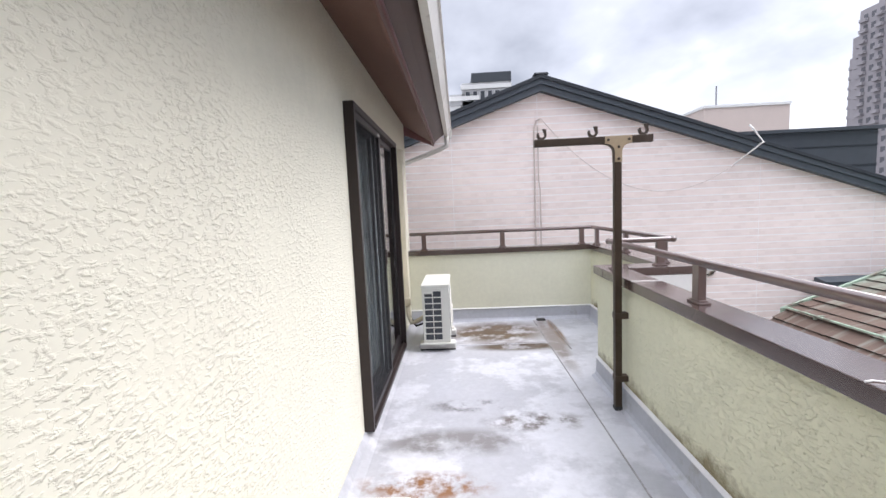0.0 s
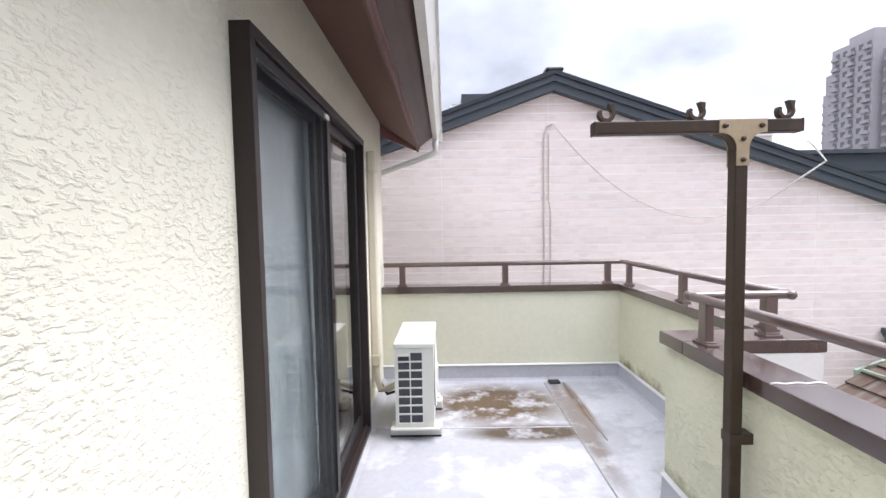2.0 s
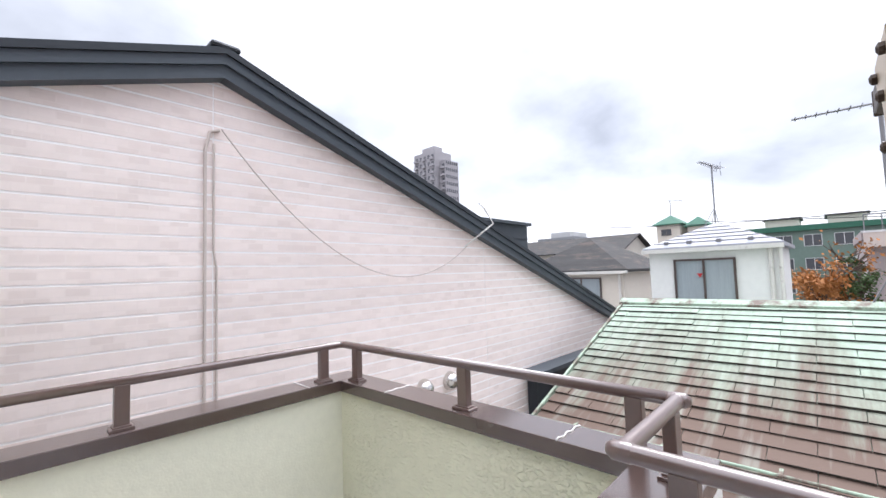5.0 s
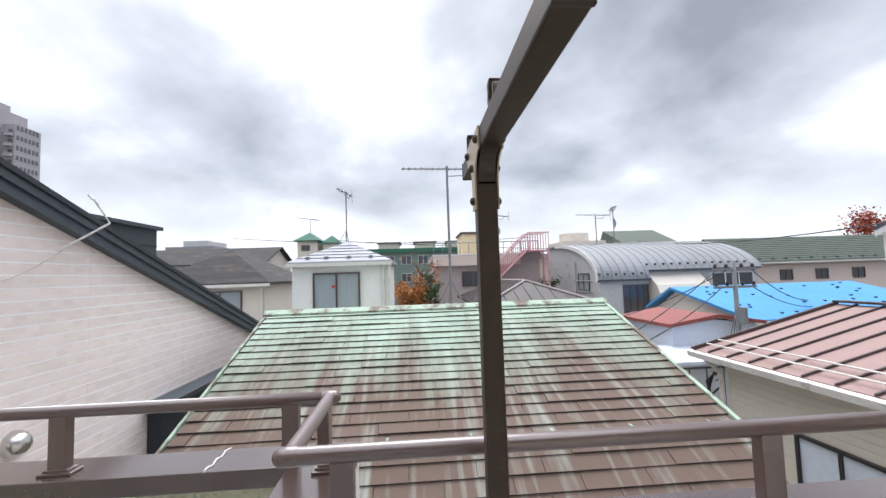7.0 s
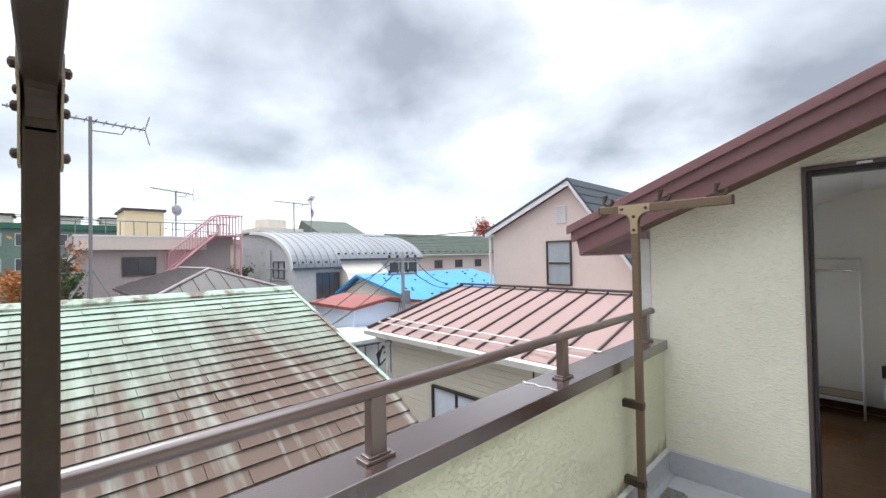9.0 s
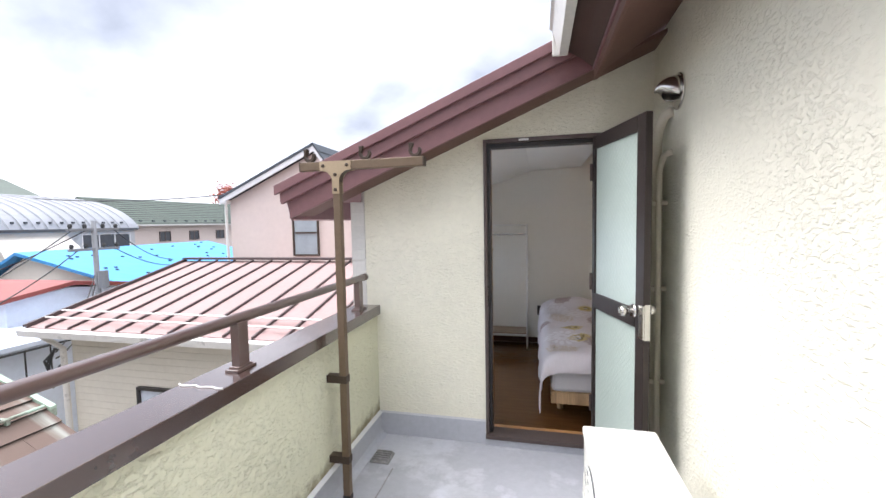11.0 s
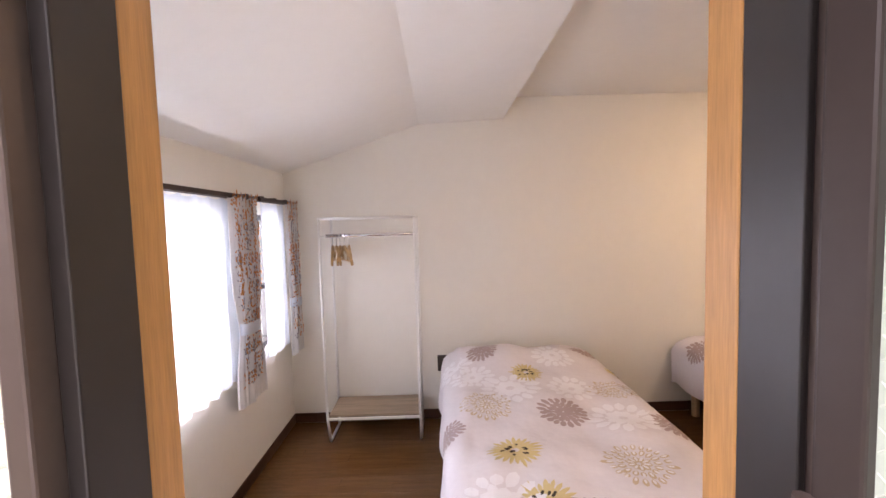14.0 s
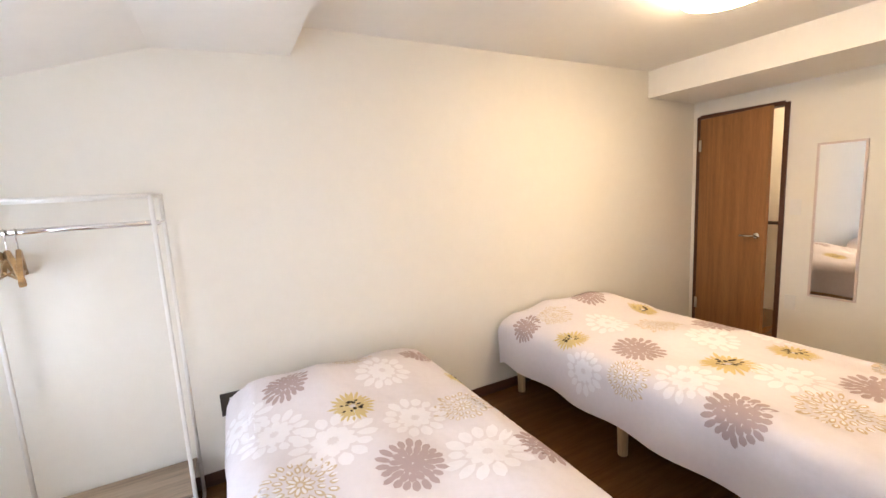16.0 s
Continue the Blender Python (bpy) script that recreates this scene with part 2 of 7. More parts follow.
def floor_sheet_material():
    """Grey waterproof sheet: puddle-pale patches, grime, and rust-brown stains round two places."""
    m = material("waterproof_sheet", (0.39, 0.392, 0.415), rough=0.30, vary=0.10, scale=1.6, second=(0.52, 0.523, 0.55), second_at=0.52,
                 second_scale=1.1, second_width=0.06, bump=0.06, bump_scale=60.0, spec=0.5)
    n, l = m.node_tree.nodes, m.node_tree.links
    p = n["Principled BSDF"]
    link = p.inputs["Base Color"].links[0]
    source = link.from_socket
    tc = n.new("ShaderNodeTexCoord")
    for centre, size, col, at, sc in (((0.95, 4.98, 0), (0.62, 0.40, 1), (0.10, 0.066, 0.038), 0.37, 4.5),
                                      ((1.15, 4.48, 0), (0.50, 0.13, 1), (0.08, 0.056, 0.038), 0.36, 5.0),
                                      ((0.50, 2.80, 0), (0.5, 0.15, 1), (0.20, 0.19, 0.19), 0.42, 3.0),
                                      ((1.63, 4.95, 0), (0.05, 0.5, 1), (0.16, 0.09, 0.045), 0.34, 7.0),
                                      ((1.05, 3.02, 0), (0.34, 0.12, 1), (0.14, 0.12, 0.11), 0.47, 9.0),
                                      ((0.36, 2.40, 0), (0.34, 0.12, 1), (0.21, 0.10, 0.042), 0.45, 10.0),
                                      ((1.53, 4.7, 0), (0.09, 0.9, 1), (0.21, 0.18, 0.165), 0.36, 6.0),
                                      ((1.1, 0.85, 0), (0.42, 0.3, 1), (0.29, 0.29, 0.30), 0.45, 2.4),
                                      ((0.62, 3.25, 0), (0.3, 0.1, 1), (0.13, 0.12, 0.12), 0.50, 6.0)):
        sub = n.new("ShaderNodeVectorMath")
        sub.operation = 'SUBTRACT'
        sub.inputs[1].default_value = centre
        l.new(tc.outputs["Object"], sub.inputs[0])
        dv = n.new("ShaderNodeVectorMath")
        dv.operation = 'DIVIDE'
        dv.inputs[1].default_value = size
        l.new(sub.outputs[0], dv.inputs[0])
        ln = n.new("ShaderNodeVectorMath")
        ln.operation = 'LENGTH'
        l.new(dv.outputs[0], ln.inputs[0])
        fade = n.new("ShaderNodeMapRange")
        fade.inputs["From Min"].default_value, fade.inputs["From Max"].default_value = 1.2, 0.6
        l.new(ln.outputs["Value"], fade.inputs["Value"])
        t = n.new("ShaderNodeTexNoise")
        t.inputs["Scale"].default_value, t.inputs["Detail"].default_value, t.inputs["Roughness"].default_value = sc, 7.0, 0.65
        l.new(tc.outputs["Object"], t.inputs["Vector"])
        rm = n.new("ShaderNodeMapRange")
        rm.inputs["From Min"].default_value, rm.inputs["From Max"].default_value = at - 0.02, at + 0.14
        l.new(t.outputs["Fac"], rm.inputs["Value"])
        mul = n.new("ShaderNodeMath")
        mul.operation = 'MULTIPLY'
        l.new(fade.outputs[0], mul.inputs[0])
        l.new(rm.outputs[0], mul.inputs[1])
        mix = n.new("ShaderNodeMix")
        mix.data_type = 'RGBA'
        l.new(mul.outputs[0], mix.inputs["Factor"])
        l.new(source, mix.inputs["A"])
        mix.inputs["B"].default_value = (*col, 1)
        source = mix.outputs["Result"]
    l.new(source, p.inputs["Base Color"])
    return m


def siding_material():
    """Pale pink cladding pressed into small blocks, with slightly darker blocks scattered."""
    m = material("pink_siding", (0.86, 0.765, 0.72), rough=0.8, vary=0.05, scale=1.0, random_tint=0.03, spec=0.2)
    n, l = m.node_tree.nodes, m.node_tree.links
    p = n["Principled BSDF"]
    source = p.inputs["Base Color"].links[0].from_socket
    tc = n.new("ShaderNodeTexCoord")
    sep = n.new("ShaderNodeSeparateXYZ")
    l.new(tc.outputs["Object"], sep.inputs[0])
    cm = n.new("ShaderNodeCombineXYZ")
    l.new(sep.outputs["X"], cm.inputs[0])
    l.new(sep.outputs["Z"], cm.inputs[1])
    br = n.new("ShaderNodeTexBrick")
    br.inputs["Color1"].default_value, br.inputs["Color2"].default_value = (1, 1, 1, 1), (0.85, 0.83, 0.82, 1)
    br.inputs["Mortar"].default_value = (0.97, 0.97, 0.97, 1)
    br.inputs["Scale"].default_value = 1.0
    br.inputs["Brick Width"].default_value, br.inputs["Row Height"].default_value = 0.11, 0.0475
    br.inputs["Mortar Size"].default_value = 0.004
    br.inputs["Bias"].default_value = -0.35
    l.new(cm.outputs[0], br.inputs["Vector"])
    mul = n.new("ShaderNodeMix")
    mul.data_type, mul.blend_type = 'RGBA', 'MULTIPLY'
    mul.inputs["Factor"].default_value = 1.0
    l.new(source, mul.inputs["A"])
    l.new(br.outputs["Color"], mul.inputs["B"])
    l.new(mul.outputs["Result"], p.inputs["Base Color"])
    return m


def weathered_roof_material():
    """Green roof paint worn through to brown towards the eave, streaked down the slope."""
    m = material("weathered_green_roof", (0.295, 0.37, 0.295), rough=0.85, vary=0.20, scale=1.2, random_tint=0.10, spec=0.25, bump=0.15, bump_scale=30)
    n, l = m.node_tree.nodes, m.node_tree.links
    p = n["Principled BSDF"]
    source = p.inputs["Base Color"].links[0].from_socket
    geo = n.new("ShaderNodeNewGeometry")
    sep = n.new("ShaderNodeSeparateXYZ")
    l.new(geo.outputs["Position"], sep.inputs[0])
    mp = n.new("ShaderNodeMapping")
    mp.inputs["Scale"].default_value = (0.25, 2.6, 0.25)
    l.new(geo.outputs["Position"], mp.inputs[0])
    t = n.new("ShaderNodeTexNoise")
    t.inputs["Scale"].default_value, t.inputs["Detail"].default_value, t.inputs["Roughness"].default_value = 1.0, 6.0, 0.7
    l.new(mp.outputs[0], t.inputs["Vector"])
    h = n.new("ShaderNodeMapRange")
    h.inputs["From Min"].default_value, h.inputs["From Max"].default_value = 7.5, 4.4
    h.inputs["To Min"].default_value, h.inputs["To Max"].default_value = -0.12, 0.42
    l.new(sep.outputs["X"], h.inputs["Value"])
    add = n.new("ShaderNodeMath")
    add.operation = 'ADD'
    l.new(t.outputs["Fac"], add.inputs[0])
    l.new(h.outputs[0], add.inputs[1])
    f = n.new("ShaderNodeMapRange")
    f.inputs["From Min"].default_value, f.inputs["From Max"].default_value = 0.42, 0.76
    l.new(add.outputs[0], f.inputs["Value"])
    mix = n.new("ShaderNodeMix")
    mix.data_type = 'RGBA'
    l.new(f.outputs[0], mix.inputs["Factor"])
    l.new(source, mix.inputs["A"])
    mix.inputs["B"].default_value = (0.125, 0.088, 0.07, 1)
    t2 = n.new("ShaderNodeTexNoise")
    t2.inputs["Scale"].default_value, t2.inputs["Detail"].default_value = 1.0, 4.0
    mp2 = n.new("ShaderNodeMapping")
    mp2.inputs["Scale"].default_value = (0.5, 7.0, 0.5)
    l.new(geo.outputs["Position"], mp2.inputs[0])
    l.new(mp2.outputs[0], t2.inputs["Vector"])
    f2 = n.new("ShaderNodeMapRange")
    f2.inputs["From Min"].default_value, f2.inputs["From Max"].default_value = 0.54, 0.78
    f2.inputs["To Max"].default_value = 0.6
    l.new(t2.outputs["Fac"], f2.inputs["Value"])
    mix2 = n.new("ShaderNodeMix")
    mix2.data_type = 'RGBA'
    l.new(f2.outputs[0], mix2.inputs["Factor"])
    l.new(mix.outputs["Result"], mix2.inputs["A"])
    mix2.inputs["B"].default_value = (0.40, 0.445, 0.39, 1)
    l.new(mix2.outputs["Result"], p.inputs["Base Color"])
    return m


M = {}
M["stucco_house"] = stucco_material("cream_stucco", (0.78, 0.755, 0.63), 1.1)
M["stucco_parapet"] = stucco_material("yellow_green_stucco", (0.70, 0.69, 0.52), 1.7, True)
M["stucco_far"] = material("smooth_yellow_render", (0.70, 0.69, 0.555), rough=0.85, vary=0.06, bump=0.15, bump_scale=90, scale=1.5, bump2=0.1, bump2_scale=12)
M["sheet"] = floor_sheet_material()
M["sheet_up"] = material("grey_upstand_sheet", (0.44, 0.45, 0.49), rough=0.45, vary=0.1, scale=2.0, second=(0.30, 0.29, 0.27), second_at=0.66, second_scale=4.0)
M["seam"] = material("dark_seam", (0.28, 0.27, 0.265), rough=0.8, vary=0.5, scale=4)
M["white_trim"] = material("white_metal_trim", (0.66, 0.66, 0.66), rough=0.4, vary=0.1, scale=8, second=(0.4, 0.36, 0.3), second_at=0.7, second_scale=9)
M["brown_cap"] = material("brown_aluminium", (0.062, 0.037, 0.031), rough=0.25, metal=0.0, vary=0.08, scale=2.0, spec=0.6, bump=0.02, bump_scale=20)
M["brown_rail"] = material("bronze_rail", (0.10, 0.058, 0.048), rough=0.34, metal=0.0, vary=0.08, scale=3.0, spec=0.6)
for glossy in ("brown_cap", "brown_rail"):
    lacquer = M[glossy].node_tree.nodes["Principled BSDF"]
    lacquer.inputs["Coat Weight"].default_value, lacquer.inputs["Coat Roughness"].default_value, lacquer.inputs["Coat IOR"].default_value = 0.8, 0.24 if glossy == "brown_rail" else 0.16, 1.7
M["bronze"] = material("weathered_bronze_steel", (0.046, 0.030, 0.018), rough=0.5, metal=0.2, vary=0.16, scale=4.0, second=(0.06, 0.04, 0.03), second_at=0.60, second_scale=7)
# paler copy of the pole steel: light on the second pole put into colour
M["bronze_lit"] = material("lit_bronze_steel", (0.15, 0.105, 0.066), rough=0.5, metal=0.2, vary=0.16, scale=4.0)
M["bronze_dark"] = material("dark_bronze_steel", (0.06, 0.042, 0.03), rough=0.5, metal=0.3, vary=0.15, scale=4.0)
M["plate"] = material("tan_steel_plate", (0.40, 0.31, 0.20), rough=0.4, metal=0.4, vary=0.1, scale=6)
M["sealant"] = material("white_sealant", (0.7, 0.68, 0.66), rough=0.6, vary=0.1)
M["sash"] = material("dark_brown_sash", (0.018, 0.015, 0.015), rough=0.4, metal=0.0, vary=0.1, spec=0.5)
M["sash_mid"] = material("dark_bronze_sash", (0.032, 0.023, 0.021), rough=0.4, metal=0.1, vary=0.1, spec=0.4)
M["sash_light"] = material("bronze_sash", (0.10, 0.075, 0.068), rough=0.35, metal=0.4, vary=0.1, spec=0.5)
M["fascia"] = material("maroon_fascia_paint", (0.195, 0.098, 0.10), rough=0.40, vary=0.12, scale=2.0, bump=0.03, bump_scale=30)
M["eave_dark"] = material("dark_brown_eave_board", (0.055, 0.03, 0.024), rough=0.5, vary=0.15, scale=3.0)
M["soffit"] = material("brown_soffit_board", (0.13, 0.066, 0.05), rough=0.6, vary=0.1, scale=2.0, bump=0.04, bump_scale=40)
M["gutter"] = material("ivory_gutter_plastic", (0.62, 0.60, 0.56), rough=0.4, vary=0.08, scale=2.5, second=(0.35, 0.33, 0.30), second_at=0.66, second_scale=5)
M["duct"] = material("ivory_pipe_cover", (0.62, 0.57, 0.46), rough=0.45, vary=0.06, scale=3)
M["ac_white"] = material("ivory_painted_steel", (0.66, 0.65, 0.595), rough=0.4, vary=0.05, scale=3, spec=0.4)
M["ac_dark"] = material("dark_fins", (0.06, 0.065, 0.075), rough=0.5, vary=0.3, scale=30)
M["concrete"] = material("concrete_block", (0.55, 0.54, 0.52), rough=0.9, vary=0.2, scale=9, bump=0.3, bump_scale=70)
M["rubber"] = material("black_rubber", (0.03, 0.03, 0.03), rough=0.7, vary=0.2)
M["steel"] = material("brushed_steel", (0.60, 0.58, 0.55), rough=0.22, metal=1.0, vary=0.08, scale=10)
M["chrome"] = material("chrome", (0.75, 0.75, 0.75), rough=0.12, metal=1.0, vary=0.04)
M["glass"] = glass_material("window_glass", (0.97, 0.99, 0.99), clear=1.025)
M["frost"] = material("frosted_wire_glass", (0.43, 0.505, 0.45), rough=0.28, vary=0.05, scale=1.0, bump=0.10, bump_scale=160, spec=0.5)
M["wire"] = material("wire_in_glass", (0.55, 0.61, 0.56), rough=0.5, vary=0.05)
M["screen_wire"] = material("black_screen_fibre", (0.03, 0.032, 0.036), rough=0.6, vary=0.1)
M["curtain_teal"] = cloth_material("pale_blue_lining", (0.88, 0.95, 0.97), 0.04)
M["sheer"] = cloth_material("white_sheer", (0.66, 0.72, 0.80), 0.26, clear=0.12)
M["siding"] = siding_material()
M["siding_line"] = material("pale_siding_joint", (0.96, 0.94, 0.93), rough=0.7, vary=0.05)
M["siding_joint"] = material("siding_sealant_joint", (0.56, 0.49, 0.45), rough=0.7, vary=0.05)
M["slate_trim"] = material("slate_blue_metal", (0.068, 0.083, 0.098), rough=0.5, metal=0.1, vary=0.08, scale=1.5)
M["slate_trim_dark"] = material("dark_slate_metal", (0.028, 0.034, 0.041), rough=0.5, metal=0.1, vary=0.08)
M["roof_green"] = weathered_roof_material()
M["roof_edge"] = material("pale_green_edge", (0.31, 0.40, 0.31), rough=0.7, vary=0.25, scale=4, second=(0.13, 0.095, 0.075), second_at=0.54, second_scale=3)
# tile lips: the cut edge and the shadow line below it, coloured dark
M["lip_shadow"] = material("shadow_dark_tile_lip", (0.045, 0.04, 0.033), rough=0.9, vary=0.3, scale=5)
M["tiles_white"] = material("white_facing_tile", (0.66, 0.65, 0.62), rough=0.45, vary=0.06, random_tint=0.05)
M["plaster"] = material("white_wallpaper", (0.77, 0.745, 0.68), rough=0.9, vary=0.02, scale=1.2, bump=0.06, bump_scale=120, spec=0.15)
M["ceil"] = material("white_ceiling_paper", (0.80, 0.78, 0.735), rough=0.9, vary=0.02, scale=1.2, bump=0.05, bump_scale=120, spec=0.15)
M["floor_wood"] = wood_material("dark_floorboard", (0.16, 0.07, 0.022), rough=0.2, along=0, ring=11.0)
M["base_wood"] = wood_material("dark_baseboard", (0.085, 0.032, 0.016), rough=0.4, along=0)
M["door_wood"] = wood_material("brown_veneer_door", (0.27, 0.12, 0.042), rough=0.38, along=2, ring=16.0, dark=0.75)
M["jamb_wood"] = wood_material("orange_pine_jamb", (0.46, 0.235, 0.085), rough=0.4, along=2, ring=22.0, dark=0.8)
M["pine"] = wood_material("pale_pine", (0.56, 0.38, 0.21), rough=0.5, along=2)
M["hanger_wood"] = wood_material("hanger_wood", (0.52, 0.33, 0.15), rough=0.35, along=1)
M["shelf_wood"] = wood_material("greyed_oak_board", (0.33, 0.25, 0.18), rough=0.5, along=0)
M["rack_white"] = material("white_powder_coat", (0.76, 0.75, 0.72), rough=0.4, vary=0.02)
M["linen"] = material("pale_lilac_cotton", (0.68, 0.64, 0.66), rough=0.95, vary=0.04, scale=3, bump=0.2, bump_scale=14, spec=0.1, bump2=0.6, bump2_scale=5)
M["print_white"] = material("white_print", (0.77, 0.75, 0.775), rough=0.95, vary=0.03, spec=0.1)
M["print_mauve"] = material("mauve_print", (0.41, 0.325, 0.32), rough=0.95, vary=0.05, spec=0.1)
M["print_beige"] = material("beige_print", (0.57, 0.46, 0.33), rough=0.95, vary=0.05, spec=0.1)
M["print_gold"] = material("gold_print", (0.60, 0.485, 0.25), rough=0.95, vary=0.05, spec=0.1)
M["print_dark"] = material("dark_print", (0.05, 0.04, 0.03), rough=0.95, vary=0.05, spec=0.1)
M["mattress"] = material("white_mattress_ticking", (0.66, 0.66, 0.68), rough=0.9, vary=0.04)
M["plastic_white"] = material("white_plastic_plate", (0.74, 0.73, 0.70), rough=0.35, vary=0.02)
M["plastic_dark"] = material("dark_plastic_plate", (0.05, 0.04, 0.035), rough=0.4, vary=0.1)
M["rod"] = material("dark_brown_rod", (0.05, 0.03, 0.025), rough=0.4, vary=0.1)
M["curtain_print"] = cloth_material("grey_cream_curtain", (0.64, 0.63, 0.63), 0.25)
M["print_orange"] = cloth_material("orange_leaf_print", (0.62, 0.25, 0.07), 0.2)
M["print_grey"] = cloth_material("grey_leaf_print", (0.32, 0.30, 0.32), 0.2)
M["red"] = material("red_sign", (0.45, 0.03, 0.03), rough=0.5, vary=0.05)
mir = bpy.data.materials.new("mirror_glass")
mir.use_nodes = True
mp_ = mir.node_tree.nodes["Principled BSDF"]
mp_.inputs["Base Color"].default_value, mp_.inputs["Metallic"].default_value, mp_.inputs["Roughness"].default_value = (0.9, 0.9, 0.9, 1), 1.0, 0.02
M["mirror"] = mir
lampm = bpy.data.materials.new("lit_diffuser")
lampm.use_nodes = True
lp = lampm.node_tree.nodes["Principled BSDF"]
lp.inputs["Base Color"].default_value = (0.9, 0.85, 0.75, 1)
lp.inputs["Emission Color"].default_value, lp.inputs["Emission Strength"].default_value = (1.0, 0.75, 0.46, 1), 5.4
M["lamp"] = lampm


# ---- mesh building ----
class Build:
    """Collects boxes, prisms, tubes and sheets into one mesh."""

    def __init__(self):
        self.v, self.f = [], []

    def add(self, verts, faces):
        o = len(self.v)
        self.v += [tuple(p) for p in verts]
        self.f += [tuple(i + o for i in q) for q in faces]
        return self

    def box(self, x0, x1, y0, y1, z0, z1):
        return self.add([(x0, y0, z0), (x1, y0, z0), (x1, y1, z0), (x0, y1, z0), (x0, y0, z1), (x1, y0, z1), (x1, y1, z1), (x0, y1, z1)],
                        [(0, 3, 2, 1), (4, 5, 6, 7), (0, 1, 5, 4), (1, 2, 6, 5), (2, 3, 7, 6), (3, 0, 4, 7)])

    def prism(self, pts, axis, a, b):
        """A polygon swept along an axis; pts in the other two axes, in xyz order."""
        def at(p, t):
            q = list(p)
            q.insert(axis, t)
            return q
        n = len(pts)
        area = sum(pts[i][0] * pts[(i + 1) % n][1] - pts[(i + 1) % n][0] * pts[i][1] for i in range(n))
        if (area < 0) != (axis == 1):
            pts = pts[::-1]
        verts = [at(p, a) for p in pts] + [at(p, b) for p in pts]
        faces = [tuple(range(n))[::-1], tuple(range(n, 2 * n))] + [(i, (i + 1) % n, n + (i + 1) % n, n + i) for i in range(n)]
        return self.add(verts, faces)

    def tube(self, path, r, seg=12, closed_ends=True):
        path = [Vector(p) for p in path]
        rings = []
        up = None
        for i, p in enumerate(path):
            d = (path[min(i + 1, len(path) - 1)] - path[max(i - 1, 0)]).normalized()
            if up is None:
                up = Vector((0, 0, 1)) if abs(d.z) < 0.9 else Vector((1, 0, 0))
            s = d.cross(up).normalized()
            up = s.cross(d).normalized()
            rr = r[i] if isinstance(r, (list, tuple)) else r
            rings.append([p + (s * math.cos(2 * math.pi * k / seg) + up * math.sin(2 * math.pi * k / seg)) * rr for k in range(seg)])
        verts = [q for ring in rings for q in ring]
        faces = [(i * seg + k, i * seg + (k + 1) % seg, (i + 1) * seg + (k + 1) % seg, (i + 1) * seg + k)
                 for i in range(len(path) - 1) for k in range(seg)]
        if closed_ends:
            faces += [tuple(range(seg))[::-1], tuple(range((len(path) - 1) * seg, len(path) * seg))]
        return self.add(verts, faces)

    def sheet(self, fn, us, vs, double=0.0):
        """A grid surface fn(u, v)."""
        nu, nv = len(us), len(vs)
        verts = [fn(u, v) for u in us for v in vs]
        return self.add(verts, [(i * nv + j, (i + 1) * nv + j, (i + 1) * nv + j + 1, i * nv + j + 1) for i in range(nu - 1) for j in range(nv - 1)])

    def mesh(self, name, mat, bevel=0.0, smooth=False):
        me = bpy.data.meshes.new(name)
        me.from_pydata(self.v, [], self.f)
        bm = bmesh.new()
        bm.from_mesh(me)
        bmesh.ops.recalc_face_normals(bm, faces=bm.faces)
        bm.to_mesh(me)
        bm.free()
        me.materials.append(M[mat] if isinstance(mat, str) else mat)
        if smooth:
            for p in me.polygons:
                p.use_smooth = True
        return me

    def make(self, name, mat, parent=None, bevel=0.0, smooth=False, solid=0.0, **tags):
        ob = new(name, self.mesh(name, mat, smooth=smooth))
        if solid:
            md = ob.modifiers.new("thickness", 'SOLIDIFY')
            md.thickness = solid
        if bevel:
            md = ob.modifiers.new("edges", 'BEVEL')
            md.width, md.segments, md.limit_method = bevel, 2, 'ANGLE'
        if parent:
            ob.parent = parent
        return tagged(ob, **tags)


def thing(name, place=(0, 0, 0), turn=0.0, **tags):
    ob = new(name)
    ob.empty_display_size = 0.1
    ob.location = place
    ob.rotation_euler[2] = radians(turn)
    return tagged(ob, **tags)


def B():
    return Build()


def arc(cx, cy, r, a0, a1, n=8):
    return [(cx + r * math.cos(radians(a0 + (a1 - a0) * i / n)), cy + r * math.sin(radians(a0 + (a1 - a0) * i / n))) for i in range(n + 1)]

# ---- the balcony: floor, walls, eaves ----
GROUND = -5.6


def soffit(x):
    return 2.37 - 0.41 * x


def side_soffit(x):
    """The boarded underside of the eave along the house wall."""
    return 2.44 - 0.66 * x


floor_o = B().box(-0.05, 2.25, 0.03, 5.56, -0.25, 0.0).make("floor", "sheet", label="grey waterproof sheet floor with rust stains", category="floor", kind="structure")
# shallow drain channel, sheet laps and edge strips
B().box(1.455, 1.463, 0.45, 5.40, 0.0005, 0.004).make("seam", "seam", floor_o, label="dark channel edge")
B().box(1.632, 1.640, 4.35, 5.40, 0.0005, 0.006).make("seam", "seam", floor_o)
B().box(0.02, 1.455, 4.55, 4.56, 0.0005, 0.003).make("seam", "sheet_up", floor_o)
B().box(0.02, 1.455, 1.05, 1.056, 0.0005, 0.003).make("seam", "sheet_up", floor_o)
B().box(1.50, 1.60, 5.36, 5.43, 0.0005, 0.02).make("drain_grate", "rubber", floor_o, bevel=0.004, label="black roof drain strainer")
bz = B()
bz.box(1.50, 1.62, 0.30, 0.42, 0.0005, 0.012)
for k in range(5):
    bz.box(1.51, 1.61, 0.312 + k * 0.022, 0.320 + k * 0.022, 0.012, 0.028)
bz.make("drain_grate", "seam", floor_o)


